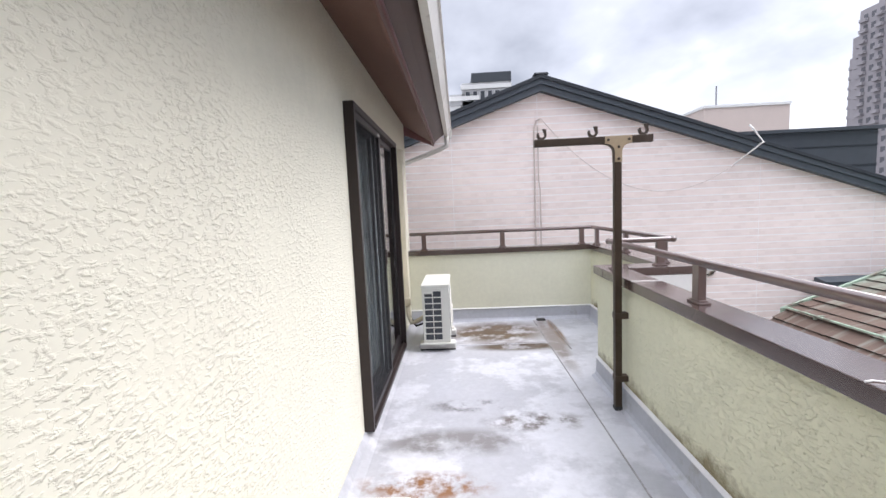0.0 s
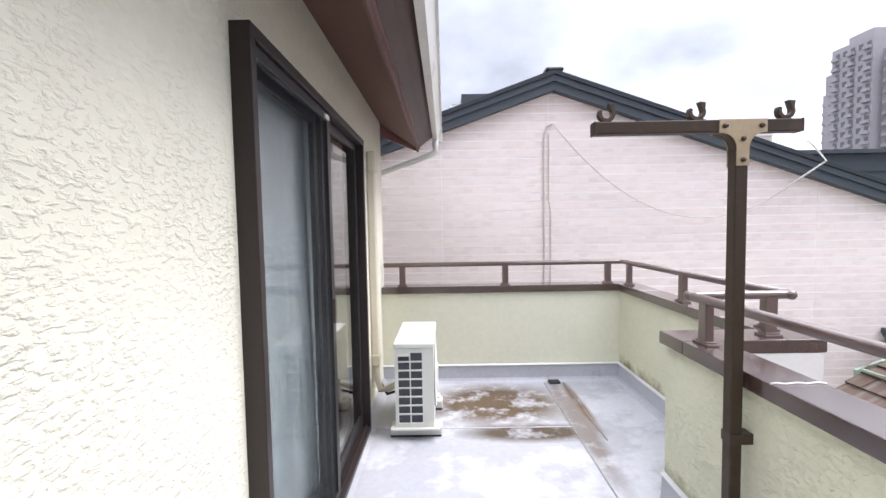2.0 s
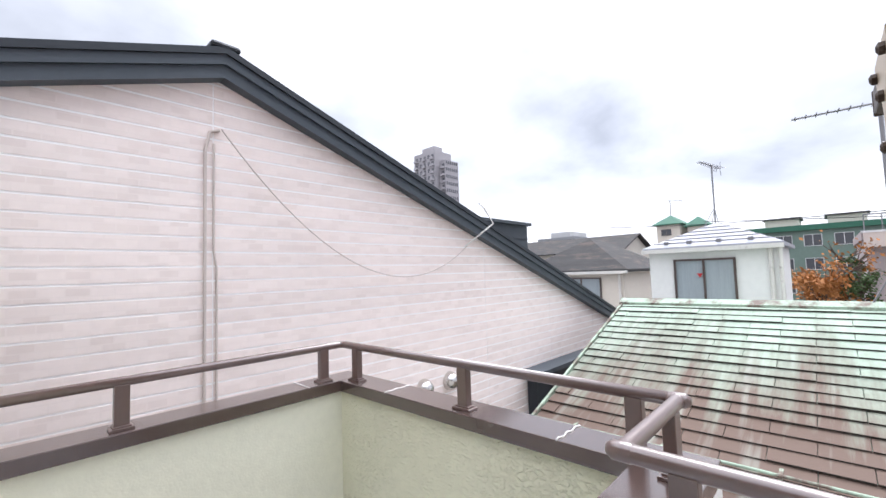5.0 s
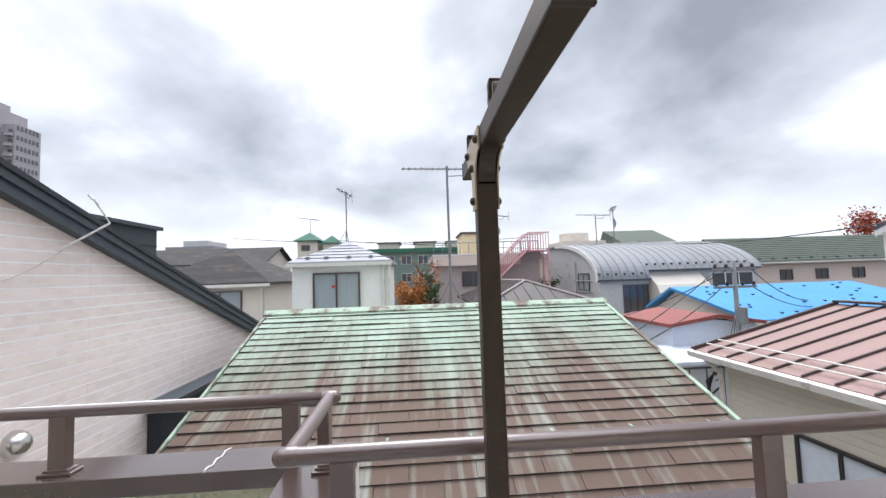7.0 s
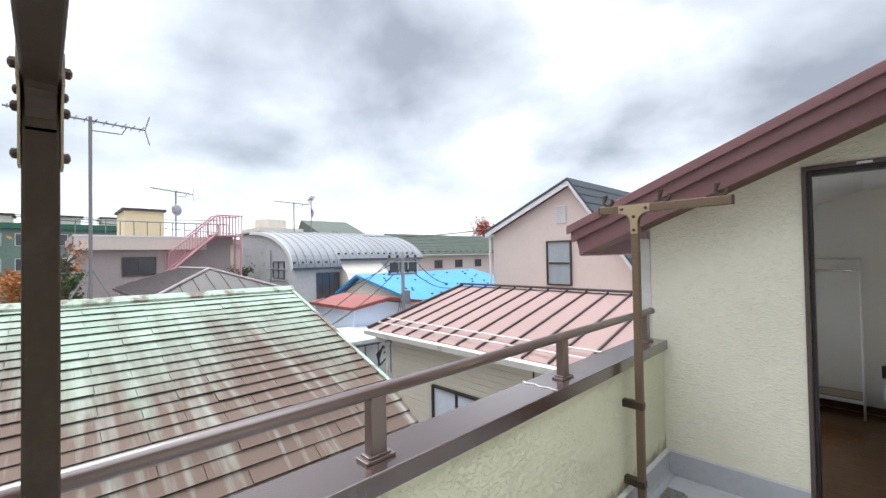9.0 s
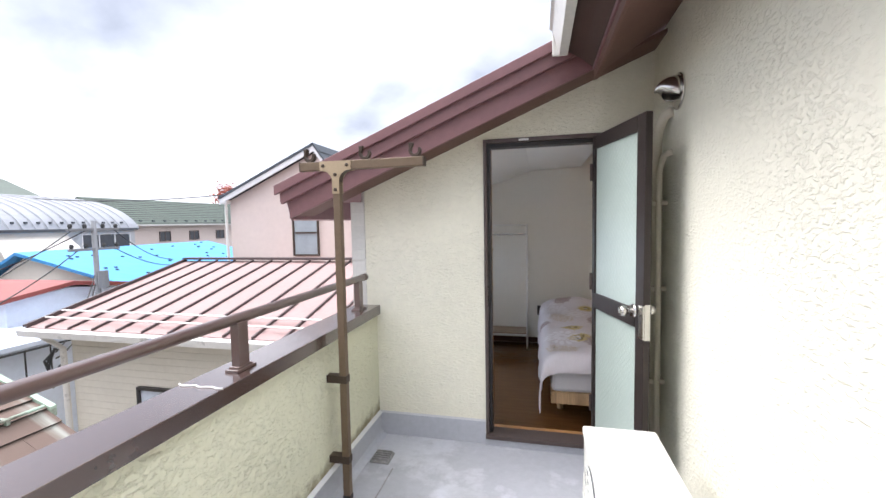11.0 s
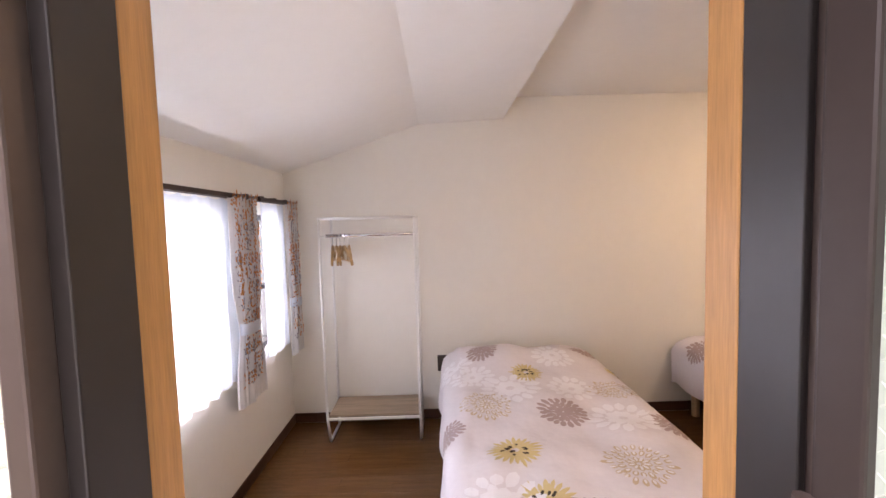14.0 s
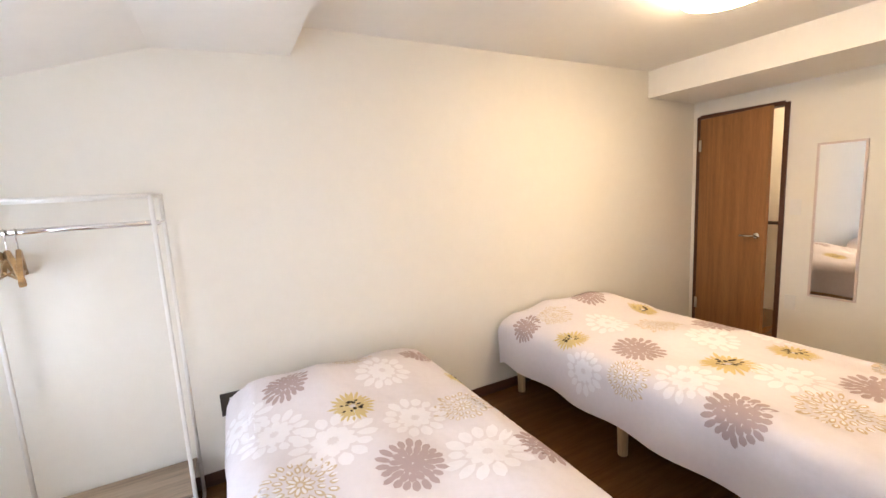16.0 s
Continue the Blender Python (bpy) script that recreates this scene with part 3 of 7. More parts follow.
def upstand(name, pts, parent):
    """A coved skirting of sheet between points on the floor; the inside lies to the left of the way."""
    for (x0, y0), (x1, y1) in zip(pts, pts[1:]):
        d = Vector((x1 - x0, y1 - y0, 0)).normalized()
        nrm = Vector((-d.y, d.x, 0))
        prof = [(0.0, 0.0), (0.055, 0.0), (0.030, 0.014), (0.018, 0.035), (0.014, 0.150), (0.0, 0.150)]
        v = []
        for (x, y) in ((x0, y0), (x1, y1)):
            v += [Vector((x, y, 0)) + nrm * a + Vector((0, 0, b)) for a, b in prof]
        n = len(prof)
        B().add(v, [tuple(range(n)), tuple(range(n, 2 * n))] + [(i, (i + 1) % n, n + (i + 1) % n, n + i) for i in range(n)]).make(name, "sheet_up", parent)
        v = []
        for (x, y) in ((x0, y0), (x1, y1)):
            v += [Vector((x, y, 0)) + nrm * a + Vector((0, 0, b)) for a, b in ((0.0, 0.151), (0.022, 0.151), (0.024, 0.158), (0.0, 0.166))]
        B().add(v, [(0, 1, 2, 3), (4, 5, 6, 7)] + [(i, (i + 1) % 4, 4 + (i + 1) % 4, 4 + i) for i in range(4)]).make("trim_strip", "white_trim", parent)


upstand("upstand", [(0.945, 0.066), (1.690, 0.066)][::-1], floor_o)
upstand("upstand", [(1.690, 0.07), (1.690, 3.735)], floor_o)
upstand("upstand", [(1.690, 3.735), (2.185, 3.735)], floor_o)
upstand("upstand", [(2.185, 3.735), (2.185, 5.470)], floor_o)
upstand("upstand", [(2.185, 5.470), (-0.048, 5.470)], floor_o)
B().box(0.21, 0.945, 0.066, 0.085, 0.001, 0.055).make("upstand", "sheet_up", floor_o)
B().prism([(-0.048, 0.0), (0.03, 0.0), (-0.02, 0.02), (-0.048, 0.06)], 1, 0.09, 5.45).make("upstand", "sheet", floor_o)

# house wall beside the balcony
ww = B()
ww.prism([(-0.20, -0.25), (-0.05, -0.25), (-0.05, side_soffit(-0.05)), (-0.20, side_soffit(-0.05))], 1, 0.064, 2.835)
ww.prism([(-0.20, -0.25), (-0.05, -0.25), (-0.05, side_soffit(-0.05)), (-0.20, side_soffit(-0.05))], 1, 4.475, 5.62)
ww.box(-0.20, -0.05, 2.835, 4.475, -0.25, 0.055)
ww.prism([(-0.20, 2.07), (-0.05, 2.07), (-0.05, side_soffit(-0.05)), (-0.20, side_soffit(-0.05))], 1, 2.835, 4.475)
wall_west = ww.make("wall_west", "stucco_house", label="cream stucco house wall with rough relief", category="wall", kind="structure")

# door wall, outer and inner leaf
DX0, DX1, DZ0, DZ1 = 0.240, 0.942, 0.055, 1.985


def door_wall(y0, y1, xl, xr, zb, top):
    b = B()
    b.prism([(DX1, zb), (xr, zb), (xr, top(xr)), (DX1, top(DX1))], 1, y0, y1)
    b.prism([(xl, zb), (DX0, zb), (DX0, top(DX0)), (xl, top(xl))], 1, y0, y1)
    b.prism([(DX0, DZ1), (DX1, DZ1), (DX1, top(DX1)), (DX0, top(DX0))], 1, y0, y1)
    b.box(DX0, DX1, y0, y1, zb, DZ0)
    return b


door_wall(0.0, 0.064, -0.05, 1.76, -0.25, lambda x: soffit(x) + 0.07).make("wall_door", "stucco_house", label="cream stucco gable wall round the balcony door", category="wall", kind="structure")
door_wall(-0.075, -0.001, -3.39, 1.69, -0.09, lambda x: min(2.5, soffit(x) + 0.11)).make("wall_room_door", "plaster", label="white papered inner wall beside the balcony door", category="wall", kind="structure")
# white facing tiles on the corner of the gable wall
pier = B().box(1.76, 1.87, -0.20, 0.050, -5.6, 1.62).make("wall_pier", "tiles_white", label="white tiled corner of the house", category="wall", kind="structure")

# parapets with stucco faces
PARAPETS = [("wall_parapet_near", B().box(1.690, 1.815, 0.064, 3.735, -0.25, 0.847), "stucco_parapet"),
            ("wall_parapet_jog", B().box(1.815, 2.185, 3.565, 3.735, -0.25, 0.847), "stucco_parapet"),
            ("wall_parapet_side", B().box(2.185, 2.31, 3.565, 5.470, -0.25, 0.847), "stucco_parapet"),
            ("wall_parapet_end", B().box(-0.20, 2.31, 5.470, 5.60, -0.25, 0.847), "stucco_far")]
for nm, b, mt in PARAPETS:
    b.make(nm, mt, label="pale yellow-green stucco parapet under a brown cap", category="parapet", kind="structure")
# tiled outer faces
for nm, b in (("wall_outer_near", B().box(1.816, 1.835, 0.064, 3.545, GROUND, 0.847)), ("wall_outer_jog", B().box(1.836, 2.33, 3.545, 3.563, GROUND, 0.847)),
              ("wall_outer_side", B().box(2.312, 2.33, 3.565, 5.62, GROUND, 0.847)), ("wall_outer_end", B().box(-0.2, 2.31, 5.602, 5.62, GROUND, 0.847))):
    b.make(nm, "tiles_white", label="white tiled outer face of the house", category="wall", kind="structure")
B().box(-4.2, 1.79, -2.75, 5.59, GROUND, -0.27).make("wall_house_below", "tiles_white", label="white tiled lower storeys of the house", category="wall", kind="structure")


def cap_profile(b, x0, x1, y0, y1):
    """A metal cap: flat top, turned-down lips."""
    b.box(x0, x1, y0, y1, 0.848, 0.912)
    return b


CAPS = [(1.664, 1.850, 0.066, 3.545), (1.664, 2.160, 3.545, 3.755), (2.160, 2.345, 3.545, 5.445), (-0.048, 2.345, 5.445, 5.635)]
for x0, x1, y0, y1 in CAPS:
    cap_profile(B(), x0, x1, y0, y1).make("parapet_cap", "brown_cap", bevel=0.004, label="brown aluminium parapet cap with sealed joints", category="parapet cap", group="parapet caps", kind="structure")
# sealant beads across the cap joints
for x0, x1, y0, y1 in ((1.664, 1.850, 3.02, 3.03), (2.160, 2.345, 5.02, 5.03), (1.90, 2.02, 5.445, 5.635), (2.160, 2.345, 4.02, 4.03), (1.664, 1.850, 1.52, 1.528)):
    if x1 - x0 > 0.15:
        v = [(x0 + (x1 - x0) * k / 8, y0 + 0.006 * math.sin(k * 2.1), 0.914) for k in range(9)]
    else:
        v = [(1.96, y0 + (y1 - y0) * k / 8, 0.914) for k in range(9)]
    B().tube(v, 0.0035, 6).make("sealant_bead", "sealant", smooth=True, label="white sealant bead on the cap joint", category="sealant", group="cap joints", kind="structure")


# ---- handrail ----
rail = thing("handrail", label="round brown metal handrail on short posts along the parapet", category="handrail")


def bend(a, b, c, r=0.035, n=5):
    """Points that round the corner b."""
    a, b, c = Vector(a), Vector(b), Vector(c)
    p, q = b + (a - b).normalized() * r, b + (c - b).normalized() * r
    return [p.lerp(b, t / n).lerp(b.lerp(q, t / n), t / n) for t in range(n + 1)]


RZ = 1.113
line = [(-0.03, 5.515, RZ), (2.225, 5.515, RZ), (2.225, 3.625, RZ)]
B().tube([line[0], *bend(*line), line[2]], 0.0215, 16).make("rail_tube", "brown_rail", rail, smooth=True)
line = [(2.225, 3.70, RZ), (2.225, 3.625, RZ), (1.745, 3.625, RZ), (1.745, 0.14, RZ)]
B().tube([*bend(*line[:3], r=0.03), *bend(*line[1:], r=0.03), line[3]], 0.0215, 16).make("rail_tube", "brown_rail", rail, smooth=True)
for p in ((2.225, 3.625, RZ), (1.745, 3.625, RZ), (1.745, 0.14, RZ)):
    d = B()
    d.tube([(p[0], p[1] + 0.035, RZ), (p[0], p[1] + 0.02, RZ), (p[0], p[1] - 0.02, RZ), (p[0], p[1] - 0.035, RZ)], [0.012, 0.0235, 0.0235, 0.012], 14)
    d.make("rail_joint", "brown_rail", rail, smooth=True)


def rail_post(x, y, along):
    b = B()
    w, d = (0.028, 0.019) if along == "x" else (0.019, 0.028)
    b.box(x - w, x + w, y - d, y + d, 0.918, RZ - 0.012)
    b.make("post", "brown_rail", rail, bevel=0.003)
    b = B().box(x - w * 1.55, x + w * 1.55, y - d * 1.9, y + d * 1.9, 0.912, 0.922)
    b.box(x - w * 1.2, x + w * 1.2, y - d * 1.4, y + d * 1.4, 0.922, 0.930)
    b.make("post_base", "brown_rail", rail, bevel=0.002)


for x in (0.145, 1.12, 2.09):
    rail_post(x, 5.515, "x")
for y in (5.36, 4.515, 3.76):
    rail_post(2.225, y, "y")
rail_post(2.13, 3.625, "x")
for y in (3.50, 2.43, 1.33, 0.235):
    rail_post(1.745, y, "y")


# ---- laundry poles ----
def laundry_pole(x, y, top, left, right, w=0.0225, steel="bronze"):
    pole = thing("laundry_pole", (x, y, 0), label="brown steel laundry pole with hooks beside the parapet", category="laundry pole", group="laundry poles")
    B().box(-w, w, -w, w, 0.004, top - 0.02).make("post", steel, pole, bevel=0.004)
    B().box(-w - 0.002, w + 0.002, -w - 0.002, w + 0.002, 0.001, 0.03).make("foot_cap", "rubber", pole, bevel=0.003)
    B().box(-left, right, -w, w, top - 0.045, top).make("arm", steel, pole, bevel=0.004)
    for a in (-left, right):
        B().box(a - 0.004, a + 0.004, -w - 0.001, w + 0.001, top - 0.046, top + 0.001).make("end_cap", "bronze_dark", pole, bevel=0.002)
    # T plate with curved inner corners, front and back
    half, drop, r = 0.085, 0.165, 0.055
    prof = [(-half, top - 0.001), (half, top - 0.001), (half, top - 0.048)]
    prof += [(w + r - r * math.sin(radians(a)), top - 0.048 - r + r * math.cos(radians(a))) for a in range(0, 91, 15)]
    prof += [(w, top - drop), (-w, top - drop)]
    prof += [(-w - r + r * math.sin(radians(a)), top - 0.048 - r + r * math.cos(radians(a))) for a in range(90, -1, -15)]
    prof += [(-half, top - 0.048)]
    for s in (-1, 1):
        b = B().prism(prof, 1, s * w + (0.0005 if s > 0 else -0.004), s * w + (0.004 if s > 0 else -0.0005))
        b.make("gusset_plate", "plate", pole, label="tan steel gusset plate")
        for bx, bz_ in ((-half + 0.02, top - 0.024), (half - 0.02, top - 0.024), (0, top - 0.07), (0, top - 0.145)):
            B().tube([(bx, s * (w + 0.004), bz_), (bx, s * (w + 0.010), bz_), (bx, s * (w + 0.013), bz_)], [0.009, 0.009, 0.004], 8).make("bolt", "bronze_dark", pole)
    # curved web under the arm
    web = [(-w, top - 0.045), (-w, top - 0.11)] + [(-w - 0.06 + 0.06 * math.cos(radians(a)), top - 0.105 + 0.06 * math.sin(radians(a))) for a in range(0, 91, 15)]
    B().prism(web, 1, -0.018, 0.018).make("web", "bronze_dark", pole)
    for hx in (-left + 0.045, -0.155 if left > 0.4 else -left * 0.4, right - 0.05):
        # an open hook: a cup with a low lip and a high lip
        outer = arc(hx, top + 0.030, 0.031, 150, 385, 14)
        inner = arc(hx, top + 0.032, 0.018, 385, 150, 14)
        high = [(hx + 0.030, top + 0.066), (hx + 0.006, top + 0.068)]
        prof = outer + high + inner[1:]
        prof = [(a, max(b, top - 0.001)) for a, b in prof]
        B().prism(prof, 1, -0.012, 0.012).make("hook", "bronze_dark", pole, bevel=0.002)
    for bz_ in (0.66, 0.225):
        b = B().box(-w - 0.003, 1.692 - x, -w - 0.003, w + 0.003, bz_ - 0.02, bz_ + 0.02)
        b.make("bracket", "bronze_dark", pole, bevel=0.002)
    return pole


laundry_pole(1.628, 3.152, 1.836, 0.525, 0.215)
laundry_pole(1.600, 0.755, 1.79, 0.46, 0.20, 0.019, "bronze_lit")


# ---- air conditioner outdoor units ----
def outdoor_unit(x0, y0, w, l, h, base):
    u = thing("air_conditioner_unit", (x0, y0, 0), label="ivory air conditioner outdoor unit on concrete feet beside the wall", category="air conditioner", group="outdoor units")
    z0, z1 = base, base + h
    for yy in (0.06, l - 0.16):
        B().box(-0.05, w + 0.05, yy - 0.02, yy + 0.09, 0.012, base - 0.012).make("foot_block", "concrete", u, bevel=0.012)
        B().box(-0.045, w + 0.045, yy - 0.015, yy + 0.085, 0.0005, 0.012).make("foot_pad", "rubber", u)
    B().box(-0.035, w + 0.035, -0.02, 0.10, base - 0.012, base + 0.004).make("foot_plate", "ac_white", u, bevel=0.004)
    B().box(-0.02, w + 0.03, l - 0.13, l - 0.05, base - 0.012, base + 0.004).make("foot_plate", "ac_white", u, bevel=0.004)
    # casing with a recessed end
    B().box(0, w, 0.016, l, z0 + 0.004, z1).make("casing", "ac_white", u, bevel=0.012)
    B().box(-0.006, w + 0.006, -0.004, l + 0.004, z1 - 0.03, z1 + 0.006).make("lid", "ac_white", u, bevel=0.008)
    gx0, gx1 = w * 0.09, w * 0.70
    B().box(gx0, gx1, 0.008, 0.0155, z0 + 0.03, z1 - 0.055).make("fins", "ac_dark", u, label="dark heat exchanger fins")
    g = B()
    g.box(0, gx0, 0.0, 0.02, z0 + 0.005, z1 - 0.03)
    g.box(gx1, w, 0.0, 0.02, z0 + 0.005, z1 - 0.03)
    g.box(gx0, gx1, 0.0, 0.02, z0 + 0.005, z0 + 0.035)
    g.box(gx0, gx1, 0.0, 0.02, z1 - 0.06, z1 - 0.03)
    g.box((gx0 + gx1) / 2 - 0.004, (gx0 + gx1) / 2 + 0.004, -0.001, 0.02, z0 + 0.03, z1 - 0.055)
    rows = 8
    for k in range(1, rows):
        zz = z0 + 0.035 + (h - 0.095) * k / rows
        g.box(gx0, gx1, -0.001, 0.02, zz - 0.005, zz + 0.005)
    g.box(gx0, (gx0 + gx1) / 2, 0.0, 0.02, z1 - 0.085, z1 - 0.055)
    g.make("grille", "ac_white", u, bevel=0.0015)
    B().box(gx0 - 0.002, (gx0 + gx1) / 2 - 0.01, -0.012, 0.0, z1 - 0.082, z1 - 0.068).make("hand_grip", "ac_white", u, bevel=0.004)
    # round fan grille on the long side
    cy, cz, r = l * 0.40, z0 + h * 0.50, h * 0.40
    B().tube([(w + 0.001, cy, cz), (w + 0.004, cy, cz)], r, 28).make("fan_opening", "ac_dark", u)
    fg = B()
    for q in range(1, 7):
        rr = r * q / 6
        fg.tube([(w + 0.008, cy + rr * math.cos(2 * math.pi * k / 28), cz + rr * math.sin(2 * math.pi * k / 28)) for k in range(29)], 0.003, 4)
    for q in range(6):
        a = math.pi * q / 6
        fg.tube([(w + 0.009, cy - r * math.cos(a), cz - r * math.sin(a)), (w + 0.009, cy + r * math.cos(a), cz + r * math.sin(a))], 0.003, 4)
    fg.make("fan_guard", "ac_white", u)
    B().box(w, w + 0.018, l - 0.17, l - 0.04, z0 + 0.06, z0 + 0.26).make("valve_cover", "ac_white", u, bevel=0.008)
    return u


outdoor_unit(0.195, 4.395, 0.268, 0.64, 0.585, 0.088)
outdoor_unit(0.135, 0.885, 0.280, 0.66, 0.505, 0.075)

# insulated pipe cover on the wall, with a hose to the unit
duct = thing("pipe_cover", (-0.05, 4.90, 0), label="ivory plastic pipe cover running down the stucco wall", category="pipe cover", group="pipe covers")
B().box(0.001, 0.062, -0.036, 0.036, 0.42, 1.93).make("cover", "duct", duct, bevel=0.012)
B().box(0.001, 0.068, -0.042, 0.042, 0.36, 0.46).make("end_joint", "duct", duct, bevel=0.012)
B().box(0.001, 0.075, -0.050, 0.050, 1.90, 2.07).make("wall_entry", "duct", duct, bevel=0.02)
B().tube([(0.035, 0.0, 0.38), (0.04, -0.01, 0.25), (0.07, -0.03, 0.17), (0.13, -0.06, 0.19), (0.24, -0.09, 0.26)], 0.026, 10).make("hose", "duct", duct, smooth=True)
B().tube([(0.02, 0.02, 0.36), (0.05, 0.03, 0.22), (0.12, -0.02, 0.13), (0.24, -0.05, 0.18)], 0.012, 8).make("drain_hose", "rubber", duct, smooth=True)

# pipe and vent hood beside the door
duct2 = thing("pipe_cover", (-0.05, 0.30, 0), label="ivory insulated pipes down the wall by the door", category="pipe cover", group="pipe covers")
B().tube([(0.005, 0.12, 2.00), (0.035, 0.09, 1.985), (0.045, 0.03, 1.93), (0.045, 0.0, 1.86), (0.045, 0.0, 1.72), (0.045, 0.01, 1.6), (0.04, 0.0, 1.4), (0.04, 0.02, 0.30)], 0.026, 10).make("pipe", "duct", duct2, smooth=True)
B().tube([(0.005, 0.12, 1.80), (0.03, 0.08, 1.79), (0.042, 0.05, 1.72), (0.042, 0.045, 1.5), (0.042, 0.06, 0.30)], 0.016, 8).make("pipe", "duct", duct2, smooth=True)
for zz in (1.55, 1.1, 0.6):
    B().box(0.0, 0.075, -0.03, 0.05, zz - 0.012, zz + 0.012).make("pipe_clip", "duct", duct2, bevel=0.004)

hood = thing("vent_hood", (-0.05, 0.50, 2.07), label="brushed steel round vent hood on the stucco wall", category="vent hood")
B().tube([(0.0, 0, 0), (0.012, 0, 0)], 0.085, 28).make("flange", "steel", hood, bevel=0.004)
hb = B()
hb.sheet(lambda a, t: (0.012 + 0.10 * math.sin(t) * (0.75 + 0.25 * math.cos(a)), 0.074 * math.cos(t) * math.sin(a), 0.074 * math.cos(t) * math.cos(a)),
         [radians(-115 + 230 * k / 20) for k in range(21)], [radians(90 * k / 8) for k in range(9)])
hb.make("hood", "steel", hood, smooth=True, solid=0.003)

# ---- eaves and roof of the house ----
roof = thing("house_roof", (0, 0, 0), label="maroon-edged sloping roof of the house with deep eaves", category="roof")
roof["kind"] = "structure"
rb = B()
rb.prism([(2.22, soffit(2.22) + 0.16), (-4.3, soffit(-4.3) + 0.16), (-4.3, soffit(-4.3) + 0.25), (2.22, soffit(2.22) + 0.25)], 1, -2.95, 0.340)
rb.prism([(0.33, soffit(0.33) + 0.13), (-4.3, soffit(-4.3) + 0.13), (-4.3, soffit(-4.3) + 0.21), (0.33, soffit(0.33) + 0.21)], 1, 0.341, 5.80)
rb.make("roof_deck", "fascia", roof)
sb = B()
sb.prism([(2.15, soffit(2.15) + 0.04), (-0.049, soffit(-0.049) + 0.04), (-0.049, soffit(-0.049) + 0.06), (2.15, soffit(2.15) + 0.06)], 1, 0.066, 0.299)
sb.prism([(0.29, side_soffit(0.29)), (-0.049, side_soffit(-0.049)), (-0.049, side_soffit(-0.049) + 0.02), (0.29, side_soffit(0.29) + 0.02)], 1, 0.300, 5.72)
sb.make("soffit_board", "soffit", roof)


def rake(y0, y1, lo, hi, x_out, mat, x_in=0.30):
    return B().prism([(x_out, soffit(x_out) + lo), (x_in, soffit(x_in) + lo), (x_in, soffit(x_in) + hi), (x_out, soffit(x_out) + hi)], 1, y0, y1).make("fascia_board", mat, roof, bevel=0.004)


rake(0.300, 0.320, 0.030, 0.160, 2.17, "fascia")
rake(0.321, 0.352, 0.140, 0.225, 2.21, "fascia")
rake(0.353, 0.375, 0.210, 0.270, 2.24, "fascia")
B().prism([(2.15, soffit(2.15) + 0.02), (2.17, soffit(2.17) + 0.02), (2.21, soffit(2.21) + 0.2), (2.15, soffit(2.15) + 0.2)], 1, -2.9, 0.299).make("fascia_board", "fascia", roof)
# eave board and end board along the house wall
B().prism([(0.290, soffit(0.29) - 0.035), (0.312, soffit(0.31) - 0.035), (0.325, soffit(0.31) + 0.14), (0.290, soffit(0.29) + 0.14)], 1, 0.330, 5.74).make("fascia_board", "soffit", roof, bevel=0.004)
B().prism([(0.312, soffit(0.29) - 0.005), (0.325, soffit(0.29) - 0.005), (0.335, soffit(0.31) + 0.15), (0.313, soffit(0.31) + 0.15)], 1, 0.376, 5.76).make("fascia_board", "fascia", roof)
B().prism([(0.30, soffit(0.30) - 0.03), (-0.4, soffit(-0.4) - 0.03), (-0.4, soffit(-0.4) + 0.14), (0.30, soffit(0.3) + 0.14)], 1, 5.722, 5.745).make("fascia_board", "fascia", roof)

B().prism([(0.326, soffit(0.31) + 0.02), (0.38, soffit(0.31) + 0.065), (0.449, soffit(0.31) + 0.11), (0.449, soffit(0.31) + 0.20), (0.326, soffit(0.31) + 0.14)], 1, 0.376, 5.75).make("fascia_board", "eave_dark", roof, bevel=0.004)

gutter = thing("roof_gutter", (0, 0, 0), label="ivory plastic gutter along the eave with a sloping outlet pipe", category="gutter")
GZ, GOUT = soffit(0.31) + 0.13, 0.04
prof = [(0.410, GZ - 0.01), (0.412, GZ - 0.045), (0.455, GZ - 0.05), (0.490, GZ + 0.075), (0.505, GZ + 0.085), (0.498, GZ + 0.10), (0.480, GZ + 0.09), (0.445, GZ - 0.035), (0.420, GZ - 0.03), (0.418, GZ + 0.08), (0.410, GZ + 0.08)]
prof = [(a + GOUT, c) for a, c in prof]
B().prism(prof, 1, 0.42, 5.80).make("trough", "gutter", gutter)
B().box(0.406 + GOUT, 0.506 + GOUT, 5.80, 5.83, GZ - 0.06, GZ + 0.105).make("end_cap", "gutter", gutter, bevel=0.008)
B().box(0.412 + GOUT, 0.490 + GOUT, 0.405, 0.42, GZ - 0.05, GZ + 0.085).make("end_cap", "gutter", gutter, bevel=0.004)
B().tube([(0.435 + GOUT, 5.74, GZ - 0.03), (0.435 + GOUT, 5.74, GZ - 0.10), (0.435 + GOUT, 5.74, GZ - 0.16), (0.36 + GOUT, 5.74, GZ - 0.20), (0.2, 5.73, GZ - 0.27), (-0.03, 5.70, GZ - 0.35), (-0.12, 5.68, GZ - 0.38)], 0.03, 12).make("outlet_pipe", "gutter", gutter, smooth=True)
for yy in (1.2, 2.1, 3.0, 3.9, 4.8, 5.5):
    B().box(0.336, 0.500 + GOUT, yy - 0.008, yy + 0.008, GZ + 0.084, GZ + 0.094).make("gutter_strap", "gutter", gutter)

